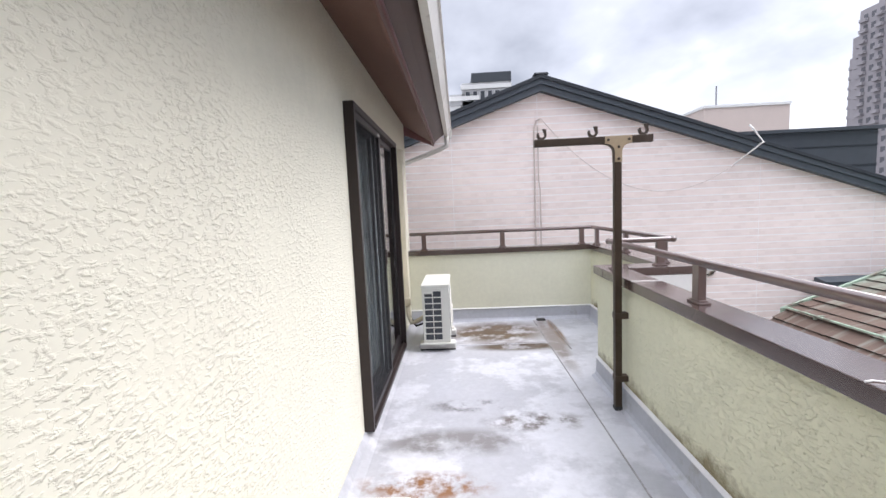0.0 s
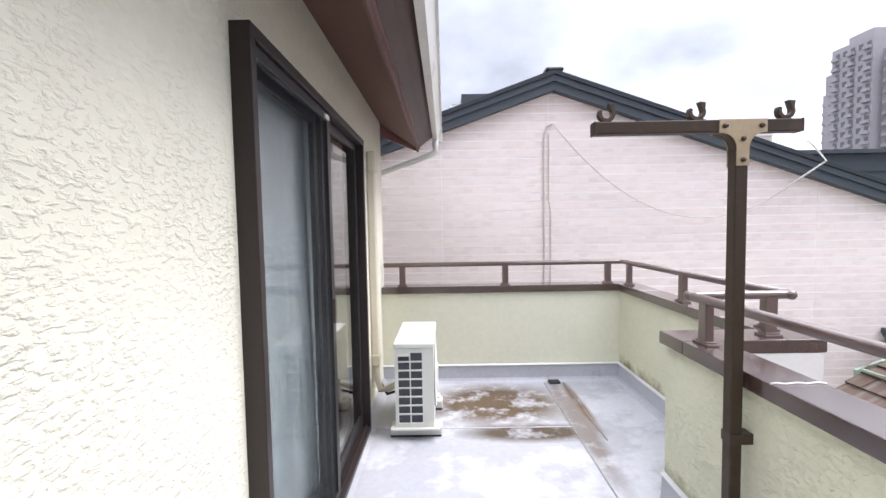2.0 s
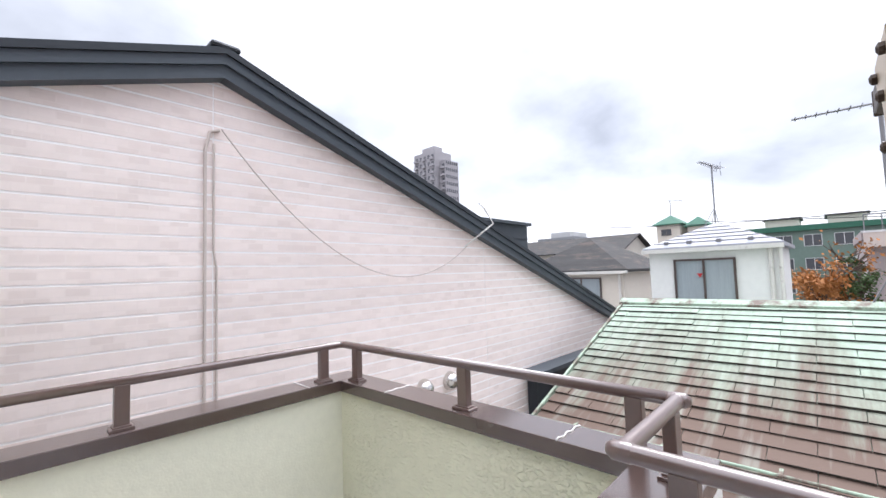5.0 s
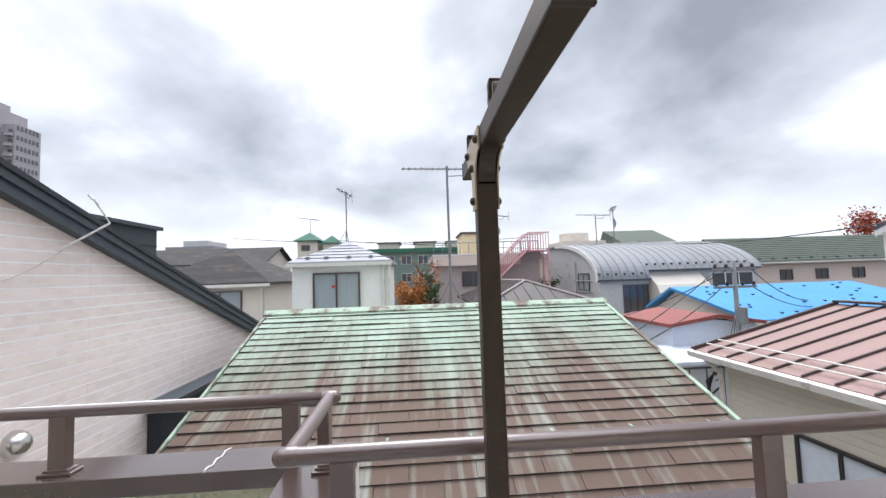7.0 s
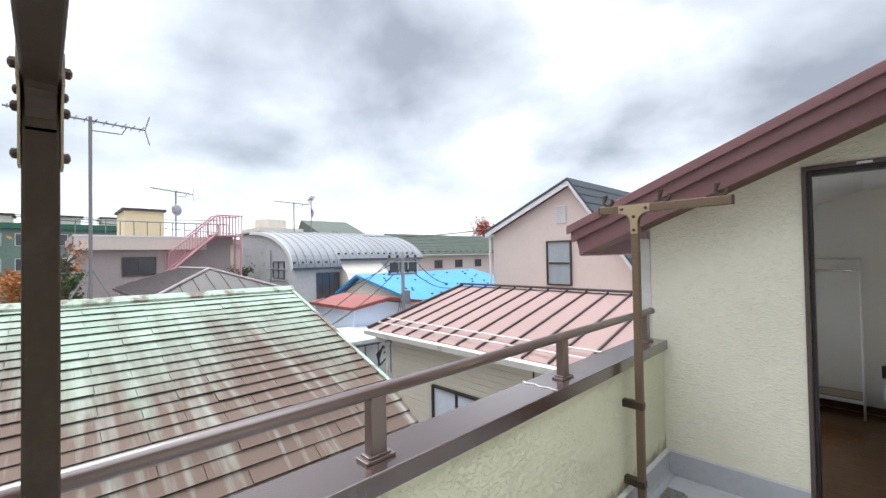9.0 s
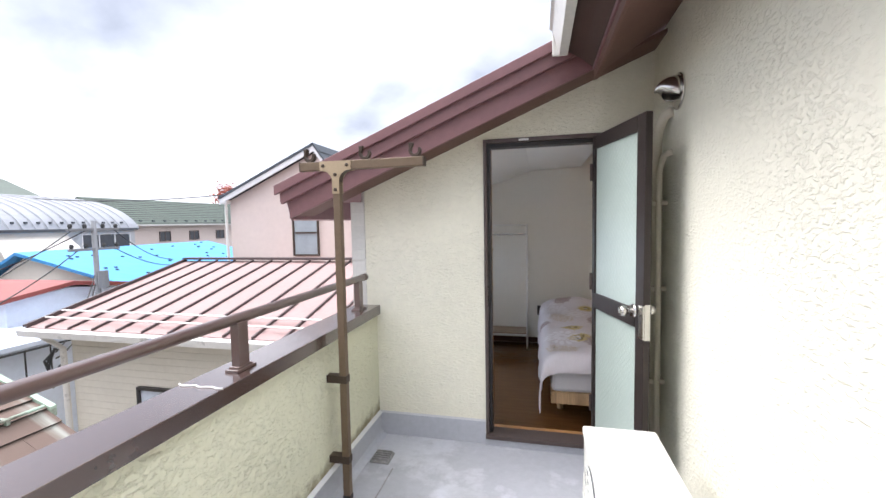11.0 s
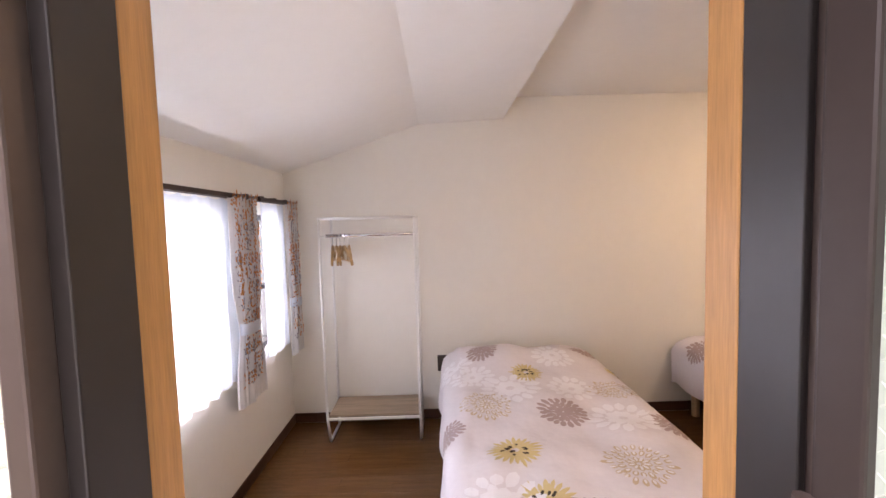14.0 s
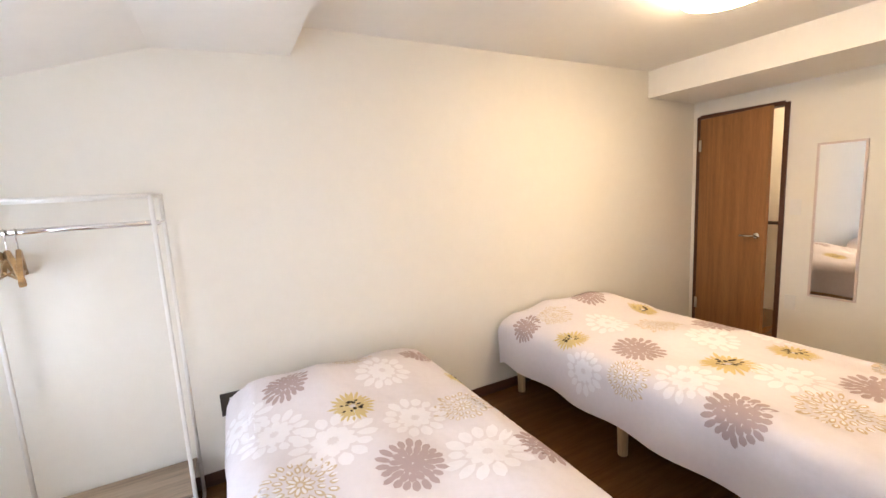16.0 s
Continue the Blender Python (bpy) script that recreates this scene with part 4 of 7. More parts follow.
# ---- sliding glass door ----
sd = thing("door_sliding", (0, 0, 0), label="dark brown aluminium sliding glass door with insect screen, closed", category="sliding door")
sd["kind"] = "structure"
Y0, Y1, Z0, Z1 = 2.835, 4.475, 0.055, 2.07
fr = B()
fr.box(-0.13, 0.012, Y0, Y0 + 0.035, Z0, Z1)
fr.box(-0.13, 0.012, Y1 - 0.035, Y1, Z0, Z1)
fr.box(-0.13, 0.012, Y0 + 0.035, Y1 - 0.035, Z1 - 0.04, Z1)
fr.box(-0.13, 0.016, Y0 + 0.035, Y1 - 0.035, Z0, Z0 + 0.03)
fr.make("frame", "sash_mid", sd, bevel=0.003)
for xx in (-0.09, -0.05, -0.015):
    B().box(xx - 0.004, xx + 0.004, Y0 + 0.035, Y1 - 0.035, Z0 + 0.03, Z0 + 0.042).make("track", "sash_mid", sd)
YM = 3.675


def sash(y0, y1, x, mat="sash"):
    b = B()
    b.box(x - 0.012, x + 0.012, y0, y0 + 0.055, Z0 + 0.042, Z1 - 0.04)
    b.box(x - 0.012, x + 0.012, y1 - 0.055, y1, Z0 + 0.042, Z1 - 0.04)
    b.box(x - 0.012, x + 0.012, y0 + 0.055, y1 - 0.055, Z0 + 0.042, Z0 + 0.13)
    b.box(x - 0.012, x + 0.012, y0 + 0.055, y1 - 0.055, Z1 - 0.085, Z1 - 0.04)
    b.make("sash", mat, sd, bevel=0.003)
    g = B().box(x - 0.003, x + 0.003, y0 + 0.055, y1 - 0.055, Z0 + 0.13, Z1 - 0.085).make("glass_pane", "glass", sd)
    g.visible_shadow = False


sash(Y0 + 0.035, YM + 0.03, -0.088)
sash(YM - 0.025, Y1 - 0.035, -0.050)
# screen on the outermost track
b = B()
b.box(-0.028, -0.004, Y0 + 0.036, Y0 + 0.056, Z0 + 0.042, Z1 - 0.04)
b.box(-0.028, -0.004, YM - 0.03, YM + 0.02, Z0 + 0.042, Z1 - 0.04)
b.box(-0.028, -0.004, Y0 + 0.056, YM - 0.03, Z0 + 0.042, Z0 + 0.085)
b.box(-0.028, -0.004, Y0 + 0.056, YM - 0.03, Z1 - 0.08, Z1 - 0.04)
b.make("screen_frame", "sash", sd, bevel=0.003)
ms = B()
SY0, SY1, SZ0, SZ1, PITCH, FIBRE = Y0 + 0.056, YM - 0.03, Z0 + 0.085, Z1 - 0.08, 0.003, 0.00028
for k in range(1, int((SY1 - SY0) / PITCH)):
    ms.box(-0.0166, -0.0166 + FIBRE, SY0 + k * PITCH, SY0 + k * PITCH + FIBRE, SZ0, SZ1)
for k in range(1, int((SZ1 - SZ0) / PITCH)):
    ms.box(-0.0159, -0.0159 + FIBRE, SY0, SY1, SZ0 + k * PITCH, SZ0 + k * PITCH + FIBRE)
ms.make("screen_mesh", "screen_wire", sd, label="fine black insect screen")["kind"] = "stuff"
B().box(-0.003, 0.004, 3.60, 3.66, Z1 - 0.075, Z1 - 0.055).make("maker_label", "plastic_white", sd, label="small white label")
B().box(-0.003, 0.006, YM - 0.02, YM + 0.005, 1.0, 1.12).make("screen_catch", "sash_light", sd)


def curtain_sheet(name, x, y0, y1, z0, z1, mat, folds, depth, parent=None, seed=1, gather=None, **tags):
    """Hanging cloth in folds, along y."""
    rnd = random.Random(seed)
    ph = [rnd.uniform(0, 6.28) for _ in range(4)]

    def fn(u, v):
        y, z = y0 + (y1 - y0) * u, z1 + (z0 - z1) * v
        if gather:
            gz, w = gather
            k = 1 - w * math.exp(-((z - gz) / 0.16) ** 2) - 0.15 * w * (1 if z < gz else 0)
            mid = (y0 + y1) / 2
            y = mid + (y - mid) * k
        w = math.sin(u * folds * 6.283 + ph[0] + 0.5 * math.sin(v * 2 + ph[1])) + 0.4 * math.sin(u * folds * 2.3 * 6.283 + ph[2] + v) + 0.5 * math.sin(u * folds * 0.37 * 6.283 + ph[3])
        return (x + depth * w * (0.55 + 0.45 * v), y + 0.3 * depth * math.cos(u * folds * 6.283 + v), z + 0.006 * math.sin(u * folds * 6.283))
    nu = max(24, int(folds * 14))
    return B().sheet(fn, [k / nu for k in range(nu + 1)], [k / 14 for k in range(15)]).make(name, mat, parent, smooth=True, **tags)


curtain_sheet("curtain", -0.155, 2.88, 3.66, 0.12, 2.12, "curtain_teal", 5, 0.034, seed=4, label="pale blue curtain lining hanging behind the sliding door", category="curtain", group="sliding door curtains")
curtain_sheet("curtain", -0.130, 3.68, 4.05, 0.12, 2.12, "curtain_teal", 3, 0.024, seed=9, label="pale blue curtain lining hanging behind the sliding door", category="curtain", group="sliding door curtains")
# the room behind the sliding door
B().box(-3.4, -0.21, 0.05, 5.5, -0.10, 0.03).make("floor_back_room", "floor_wood", label="dark floor of the room behind the sliding door", category="floor", kind="structure")
B().box(-3.5, -3.4, 0.05, 5.6, -0.1, 2.6).make("wall_back_room", "plaster", label="plain wall of the room behind the sliding door", category="wall", kind="structure")
B().box(-3.4, -0.2, 5.5, 5.6, -0.1, 2.6).make("wall_back_room_end", "plaster", label="plain end wall of the room behind the sliding door", category="wall", kind="structure")
B().box(-3.4, -0.06, 0.05, 5.5, 2.40, 2.44).make("ceiling_back_room", "ceil", label="plain ceiling of the room behind the sliding door", category="ceiling", kind="structure")

# ---- balcony door, standing open ----
bd = thing("door_balcony", (0, 0, 0), label="open bronze aluminium door with frosted wired glass panels", category="door")
bd["kind"] = "structure"
fb = B()
fb.box(DX0, DX0 + 0.014, -0.03, 0.078, DZ0, DZ1)
fb.box(DX1 - 0.022, DX1, -0.03, 0.078, DZ0, DZ1)
fb.box(DX0 + 0.014, DX1 - 0.022, -0.03, 0.078, DZ1 - 0.025, DZ1)
fb.box(DX0, DX1, -0.03, 0.100, DZ0 - 0.005, DZ0 + 0.022)
fb.make("frame", "sash_light", bd, bevel=0.003)
fi = B()
fi.box(DX0 + 0.014, DX0 + 0.022, -0.028, 0.050, DZ0 + 0.022, DZ1 - 0.025)
fi.box(DX1 - 0.040, DX1 - 0.022, -0.028, 0.050, DZ0 + 0.022, DZ1 - 0.025)
fi.box(DX0 + 0.022, DX1 - 0.040, -0.028, 0.050, DZ1 - 0.050, DZ1 - 0.025)
fi.make("door_stop", "sash", bd, bevel=0.002)
B().box(DX1 - 0.0225, DX1 - 0.0185, 0.052, 0.075, 0.92, 1.06).make("strike_plate", "steel", bd)
B().box(0.66, 0.72, 0.0785, 0.081, DZ1 - 0.020, DZ1 - 0.008).make("maker_label", "plastic_white", bd)
wj = B()
wj.box(DX0 + 0.002, DX0 + 0.020, -0.088, -0.031, DZ0 - 0.05, DZ1 + 0.0)
wj.box(DX1 - 0.036, DX1 - 0.002, -0.088, -0.031, DZ0 - 0.05, DZ1 + 0.0)
wj.box(DX0 + 0.020, DX1 - 0.036, -0.088, -0.031, DZ1 - 0.034, DZ1)
wj.box(DX0 + 0.020, DX1 - 0.036, -0.10, -0.031, DZ0 - 0.05, DZ0 + 0.004)
wj.make("wood_jamb", "jamb_wood", bd, bevel=0.003, label="orange pine inner jamb")

leaf = thing("leaf", (0.290, 0.092, 0.0))
leaf.parent = bd
leaf.rotation_euler[2] = radians(106.5)
LW, LZ0, LZ1 = 0.572, DZ0 + 0.028, DZ1 - 0.028
lf = B()
lf.box(0.0, 0.034, 0.0, 0.034, LZ0, LZ1)
lf.box(LW - 0.075, LW, 0.0, 0.034, LZ0, LZ1)
lf.box(0.034, LW - 0.075, 0.0, 0.034, LZ1 - 0.075, LZ1)
lf.box(0.034, LW - 0.075, 0.0, 0.034, LZ0, LZ0 + 0.12)
lf.box(0.034, LW - 0.075, -0.002, 0.036, 0.945, 1.035)
lf.make("leaf_frame", "sash_mid", leaf, bevel=0.003)
B().box(0.034, LW - 0.075, 0.012, 0.022, 1.025, LZ1 - 0.075).make("glass_panel", "frost", leaf, label="frosted wired glass")
B().box(0.034, LW - 0.075, 0.012, 0.022, LZ0 + 0.12, 0.945).make("glass_panel", "frost", leaf)
wr = B()
for z0_, z1_ in ((1.025, LZ1 - 0.075), (LZ0 + 0.12, 0.945)):
    x0_, x1_, st = 0.035, LW - 0.076, 0.034
    w_, h_ = x1_ - x0_, z1_ - z0_
    k = -h_
    while k < w_:
        for s in (1, -1):
            a = max(0, k), max(0, -k)
            t = min(w_ - a[0], h_ - a[1])
            if t > 0.01:
                p, q = (a[0], a[1]), (a[0] + t, a[1] + t)
                if s < 0:
                    p, q = (w_ - p[0], p[1]), (w_ - q[0], q[1])
                wr.tube([(x0_ + p[0], 0.0118, z0_ + p[1]), (x0_ + q[0], 0.0118, z0_ + q[1])], 0.0007, 4, False)
        k += st
wr.make("wire_mesh", "wire", leaf, label="diagonal wire mesh in the glass")["kind"] = "stuff"
for s, y in ((-1, 0.0), (1, 0.034)):
    kb = B()
    kb.tube([(LW - 0.088, y, 1.025), (LW - 0.088, y + s * 0.006, 1.025)], 0.034, 20)
    kb.tube([(LW - 0.088, y + s * 0.006, 1.025), (LW - 0.088, y + s * 0.03, 1.025), (LW - 0.088, y + s * 0.036, 1.025), (LW - 0.088, y + s * 0.05, 1.025), (LW - 0.088, y + s * 0.068, 1.025), (LW - 0.088, y + s * 0.072, 1.025)],
            [0.014, 0.013, 0.022, 0.027, 0.024, 0.014], 18)
    kb.make("knob", "steel", leaf, smooth=True, label="round steel door knob")
B().box(LW - 0.002, LW + 0.004, 0.004, 0.030, 0.90, 1.07).make("latch_plate", "steel", leaf)
B().box(LW - 0.032, LW + 0.012, -0.010, -0.0005, 0.905, 1.065).make("latch_guard", "steel", leaf, bevel=0.003, label="steel latch guard plate")
for zz in (0.35, 1.1, 1.75):
    B().tube([(0.0, -0.006, zz - 0.05), (0.0, -0.006, zz + 0.05)], 0.008, 8).make("hinge", "sash_light", leaf)

# ---- bedroom shell ----
FZ = -0.08
RY, RX, LX = -2.585, 1.69, -3.39
B().box(LX, RX + 0.0, RY, -0.09, FZ - 0.12, FZ - 0.008).make("floor_bedroom_base", "base_wood", label="underlay of the bedroom floor", category="floor", kind="structure")
floor_room = B().box(LX, RX, RY, -0.089, FZ - 0.0079, FZ - 0.004).make("floor_bedroom", "floor_wood", label="dark glossy brown board floor", category="floor", kind="structure")
W1 = (-1.62, -0.35, 0.62, 1.46)
W2 = (-2.36, -2.06, 0.62, 1.46)
b = B()
b.box(RX, RX + 0.12, -2.70, W2[0], FZ - 0.1, 1.745)
b.box(RX, RX + 0.12, W2[1], W1[0], FZ - 0.1, 1.745)
b.box(RX, RX + 0.12, W1[1], -0.001, FZ - 0.1, 1.745)
for w in (W1, W2):
    b.box(RX, RX + 0.12, w[0], w[1], FZ - 0.1, w[2])
    b.box(RX, RX + 0.12, w[0], w[1], w[3], 1.745)
b.prism([(RX + 0.0005, 1.7452), (RX + 0.045, 1.7452), (RX + 0.0005, 1.7608)], 1, RY, -0.077)
b.make("wall_window", "plaster", label="white papered wall with two curtained windows", category="wall", kind="structure")
B().prism([(LX - 0.1, FZ - 0.1), (RX, FZ - 0.1), (RX, soffit(RX) + 0.10), (-0.3, 2.5), (LX - 0.1, 2.5)], 1, RY - 0.12, RY).make("wall_rear", "plaster", label="white papered wall behind the beds", category="wall", kind="structure")
D2 = (-2.545, -1.868, 1.905)
b = B()
b.box(LX - 0.11, LX, RY, D2[0], FZ - 0.1, 2.4)
b.box(LX - 0.11, LX, D2[1], -0.075, FZ - 0.1, 2.4)
b.box(LX - 0.11, LX, D2[0], D2[1], D2[2], 2.4)
b.make("wall_hall", "plaster", label="white papered wall with a brown door and mirror", category="wall", kind="structure")
c = B()
CZ = 2.262
c.prism([(RX + 0.119, 1.723), (0.70, 2.088), (0.095, 2.112), (0.095, CZ), (-2.745, CZ), (-2.745, 2.048), (LX, 2.035), (LX, 2.50), (-0.1, 2.50), (RX + 0.119, 1.756)], 1, RY, -0.076)
c.make("ceiling", "ceil", label="white ceiling with a sloping part and a lowered beam", category="ceiling", kind="structure")
B().box(-4.6, LX - 0.11, -2.7, 0.0, FZ - 0.1, FZ - 0.004).make("floor_hall", "floor_wood", label="dark board floor of the hall", category="floor", kind="structure")
B().box(-4.7, -4.6, -2.7, 0.0, FZ - 0.1, 2.4).make("wall_hall_far", "plaster", label="white hall wall", category="wall", kind="structure")
B().box(-4.6, LX - 0.11, -2.8, -2.7, FZ - 0.1, 2.4).make("wall_hall_end", "plaster", label="white hall end wall", category="wall", kind="structure")
B().box(-4.6, LX - 0.11, 0.0, 0.05, FZ - 0.1, 2.4).make("wall_hall_near", "plaster", label="white hall side wall", category="wall", kind="structure")
B().box(-4.7, LX - 0.11, -2.8, 0.05, 2.4, 2.45).make("ceiling_hall", "ceil", label="white hall ceiling", category="ceiling", kind="structure")
hlamp = thing("hall_lamp", (-4.05, -1.9, 2.4), label="round white lamp lit on the hall ceiling", category="ceiling lamp")
B().tube([(0, 0, -0.001), (0, 0, -0.05), (0, 0, -0.08)], [0.14, 0.14, 0.06], 24).make("diffuser", "lamp", hlamp, smooth=True)
hr = thing("hall_handrail", (-4.6, 0, 0), label="dark wooden handrail on the hall wall", category="handrail")
B().tube([(0.05, -2.6, 0.86), (0.05, -0.4, 0.86)], 0.018, 10).make("rail_tube", "rod", hr, smooth=True)
for yy in (-2.3, -1.4, -0.6):
    B().tube([(0.0, yy, 0.83), (0.05, yy, 0.845)], 0.008, 8).make("bracket", "steel", hr)


def baseboard(x0, x1, y0, y1):
    B().box(x0, x1, y0, y1, FZ, FZ + 0.072).make("baseboard", "base_wood", bevel=0.004, label="dark brown wooden baseboard", category="baseboard", group="baseboards", kind="structure")


baseboard(LX + 0.001, RX - 0.001, RY + 0.0005, RY + 0.010)
baseboard(RX - 0.010, RX - 0.0005, RY + 0.011, -0.09)
baseboard(LX + 0.0005, LX + 0.010, D2[1] + 0.03, -0.09)
baseboard(DX1 + 0.03, RX - 0.011, -0.0865, -0.0755)
baseboard(LX + 0.011, DX0 - 0.03, -0.0865, -0.0755)

# hall door, slightly ajar
hd = thing("door_hall", (0, 0, 0), label="brown wood veneer door standing ajar in a dark frame", category="door")
hd["kind"] = "structure"
b = B()
b.box(LX - 0.112, LX + 0.012, D2[0] - 0.004, D2[0] + 0.022, FZ, D2[2])
b.box(LX - 0.112, LX + 0.012, D2[1] - 0.022, D2[1] + 0.012, FZ, D2[2])
b.box(LX - 0.112, LX + 0.012, D2[0] + 0.022, D2[1] - 0.022, D2[2] - 0.022, D2[2] + 0.012)
b.make("frame", "base_wood", hd, bevel=0.003)
hl = thing("leaf", (LX + 0.010, D2[0] + 0.025, 0))
hl.parent = hd
hl.rotation_euler[2] = radians(-14)
B().box(-0.035, 0.0, 0.0, 0.625, FZ + 0.008, D2[2] - 0.026).make("leaf_panel", "door_wood", hl, bevel=0.003)
hk = B()
hk.tube([(0.0, 0.565, 0.885), (0.008, 0.565, 0.885)], 0.024, 16)
hk.tube([(0.008, 0.565, 0.885), (0.045, 0.565, 0.885), (0.05, 0.555, 0.885), (0.05, 0.46, 0.883)], 0.008, 10)
hk.make("lever_handle", "steel", hl, smooth=True)
for zz in (0.2, 1.65):
    B().box(-0.004, 0.004, -0.012, 0.02, zz - 0.05, zz + 0.05).make("hinge", "steel", hl)

# wall mirror
mi = thing("wall_mirror", (LX, -1.537, 0.43), label="tall narrow mirror in a pale pink frame on the wall", category="mirror")
b = B()
b.box(0.001, 0.018, -0.137, -0.122, 0.0, 1.14)
b.box(0.001, 0.018, 0.122, 0.137, 0.0, 1.14)
b.box(0.001, 0.018, -0.122, 0.122, 0.0, 0.015)
b.box(0.001, 0.018, -0.122, 0.122, 1.125, 1.14)
b.make("mirror_frame", material("pale_pink_frame", (0.60, 0.50, 0.46), rough=0.4, vary=0.05), mi, bevel=0.003)
B().box(0.002, 0.010, -0.122, 0.122, 0.015, 1.125).make("mirror_glass", "mirror", mi)


def plate(name, m, label, dark=False):
    p = thing(name, m, label=label, category="switch" if "switch" in name else "outlet")
    return p


sw = plate("light_switch", (LX, -1.785, 1.105), "white plastic light switch plate on the wall")
B().box(0.0005, 0.008, -0.036, 0.036, -0.06, 0.06).make("plate", "plastic_white", sw, bevel=0.003)
B().box(0.008, 0.011, -0.02, 0.02, -0.045, 0.045).make("rocker", "plastic_white", sw, bevel=0.002)
so = plate("wall_outlet", (LX, -1.785, 0.355), "white plastic socket plate on the wall")
B().box(0.0005, 0.008, -0.036, 0.036, -0.06, 0.06).make("plate", "plastic_white", so, bevel=0.003)
for dz in (-0.02, 0.02):
    B().box(0.008, 0.0095, -0.014, 0.014, dz - 0.012, dz + 0.012).make("socket", "plastic_white", so)
ou = plate("wall_outlet", (0.56, RY, 0.34), "dark brown socket plate on the wall")
B().box(-0.055, 0.055, 0.0005, 0.010, -0.06, 0.06).make("plate", "plastic_dark", ou, bevel=0.003)
B().box(-0.03, 0.012, 0.010, 0.013, -0.035, 0.035).make("socket", "plastic_white", ou, bevel=0.002)

# ceiling lamp
cl = thing("ceiling_lamp", (-1.66, -1.40, CZ), label="round white ceiling lamp giving warm light", category="ceiling lamp")
B().tube([(0, 0, -0.001), (0, 0, -0.03)], 0.20, 32).make("lamp_base", "plastic_white", cl)
b = B()
b.tube([(0, 0, -0.03), (0, 0, -0.05), (0, 0, -0.075), (0, 0, -0.09), (0, 0, -0.095)], [0.205, 0.21, 0.19, 0.12, 0.01], 36)
b.make("diffuser", "lamp", cl, smooth=True)

# ---- windows with sheers and curtains ----


def room_window(name, w):
    y0, y1, z0, z1 = w
    t = thing(name, (0, 0, 0), label="bronze aluminium sash window behind sheer curtains", category="window")
    t["kind"] = "structure"
    b = B()
    b.box(RX + 0.02, RX + 0.10, y0, y0 + 0.03, z0, z1)
    b.box(RX + 0.02, RX + 0.10, y1 - 0.03, y1, z0, z1)
    b.box(RX + 0.02, RX + 0.10, y0 + 0.03, y1 - 0.03, z0, z0 + 0.03)
    b.box(RX + 0.02, RX + 0.10, y0 + 0.03, y1 - 0.03, z1 - 0.03, z1)
    if y1 - y0 > 0.6:
        ym = (y0 + y1) / 2
        b.box(RX + 0.045, RX + 0.075, ym - 0.02, ym + 0.02, z0 + 0.03, z1 - 0.03)
    b.box(RX + 0.045, RX + 0.075, y0 + 0.03, y1 - 0.03, z0 + 0.36, z0 + 0.39)
    b.make("frame", "sash", t, bevel=0.003)
    g = B().box(RX + 0.058, RX + 0.062, y0 + 0.03, y1 - 0.03, z0 + 0.03, z1 - 0.03).make("glass_pane", "glass", t)
    g.visible_shadow = False


for wy0, wy1, wz0, wz1 in (W1, W2):
    wlamp = new("window_daylight", bpy.data.lights.new("window_daylight", 'AREA'))
    wlamp.data.shape, wlamp.data.size, wlamp.data.size_y = 'RECTANGLE', wy1 - wy0 - 0.06, wz1 - wz0 - 0.06
    wlamp.data.energy, wlamp.data.color = 9.0 * (wy1 - wy0) * (wz1 - wz0), (0.86, 0.93, 1.0)
    wlamp.matrix_world = look((RX + 0.112, (wy0 + wy1) / 2, (wz0 + wz1) / 2), (0, (wy0 + wy1) / 2, (wz0 + wz1) / 2))
room_window("window_1", W1)
room_window("window_2", W2)
for y0, y1 in ((-1.92, -0.12), (-2.50, -2.02)):
    r = thing("curtain_rod", (RX, 0, 1.545), label="dark brown double curtain rail above the window", category="curtain rod", group="curtain rods")
    B().box(-0.075, -0.062, y0, y1, -0.012, 0.012).make("rail_bar", "rod", r, bevel=0.003)
    B().box(-0.040, -0.028, y0, y1, -0.012, 0.010).make("rail_bar", "rod", r, bevel=0.003)
    for yy in (y0 + 0.05, (y0 + y1) / 2, y1 - 0.05):
        B().box(-0.070, 0.0, yy - 0.008, yy + 0.008, -0.004, 0.020).make("bracket", "rod", r)
for sd_, y0, y1, z0 in ((3, -1.76, -0.98, 0.60), (5, -1.02, -0.14, 0.50), (7, -2.42, -2.05, 0.58)):
    curtain_sheet("sheer_curtain", RX - 0.055, y0, y1, z0, 1.525, "sheer", (y1 - y0) * 9, 0.012, seed=sd_, label="white sheer curtain glowing with daylight at the window", category="curtain", group="sheer curtains")


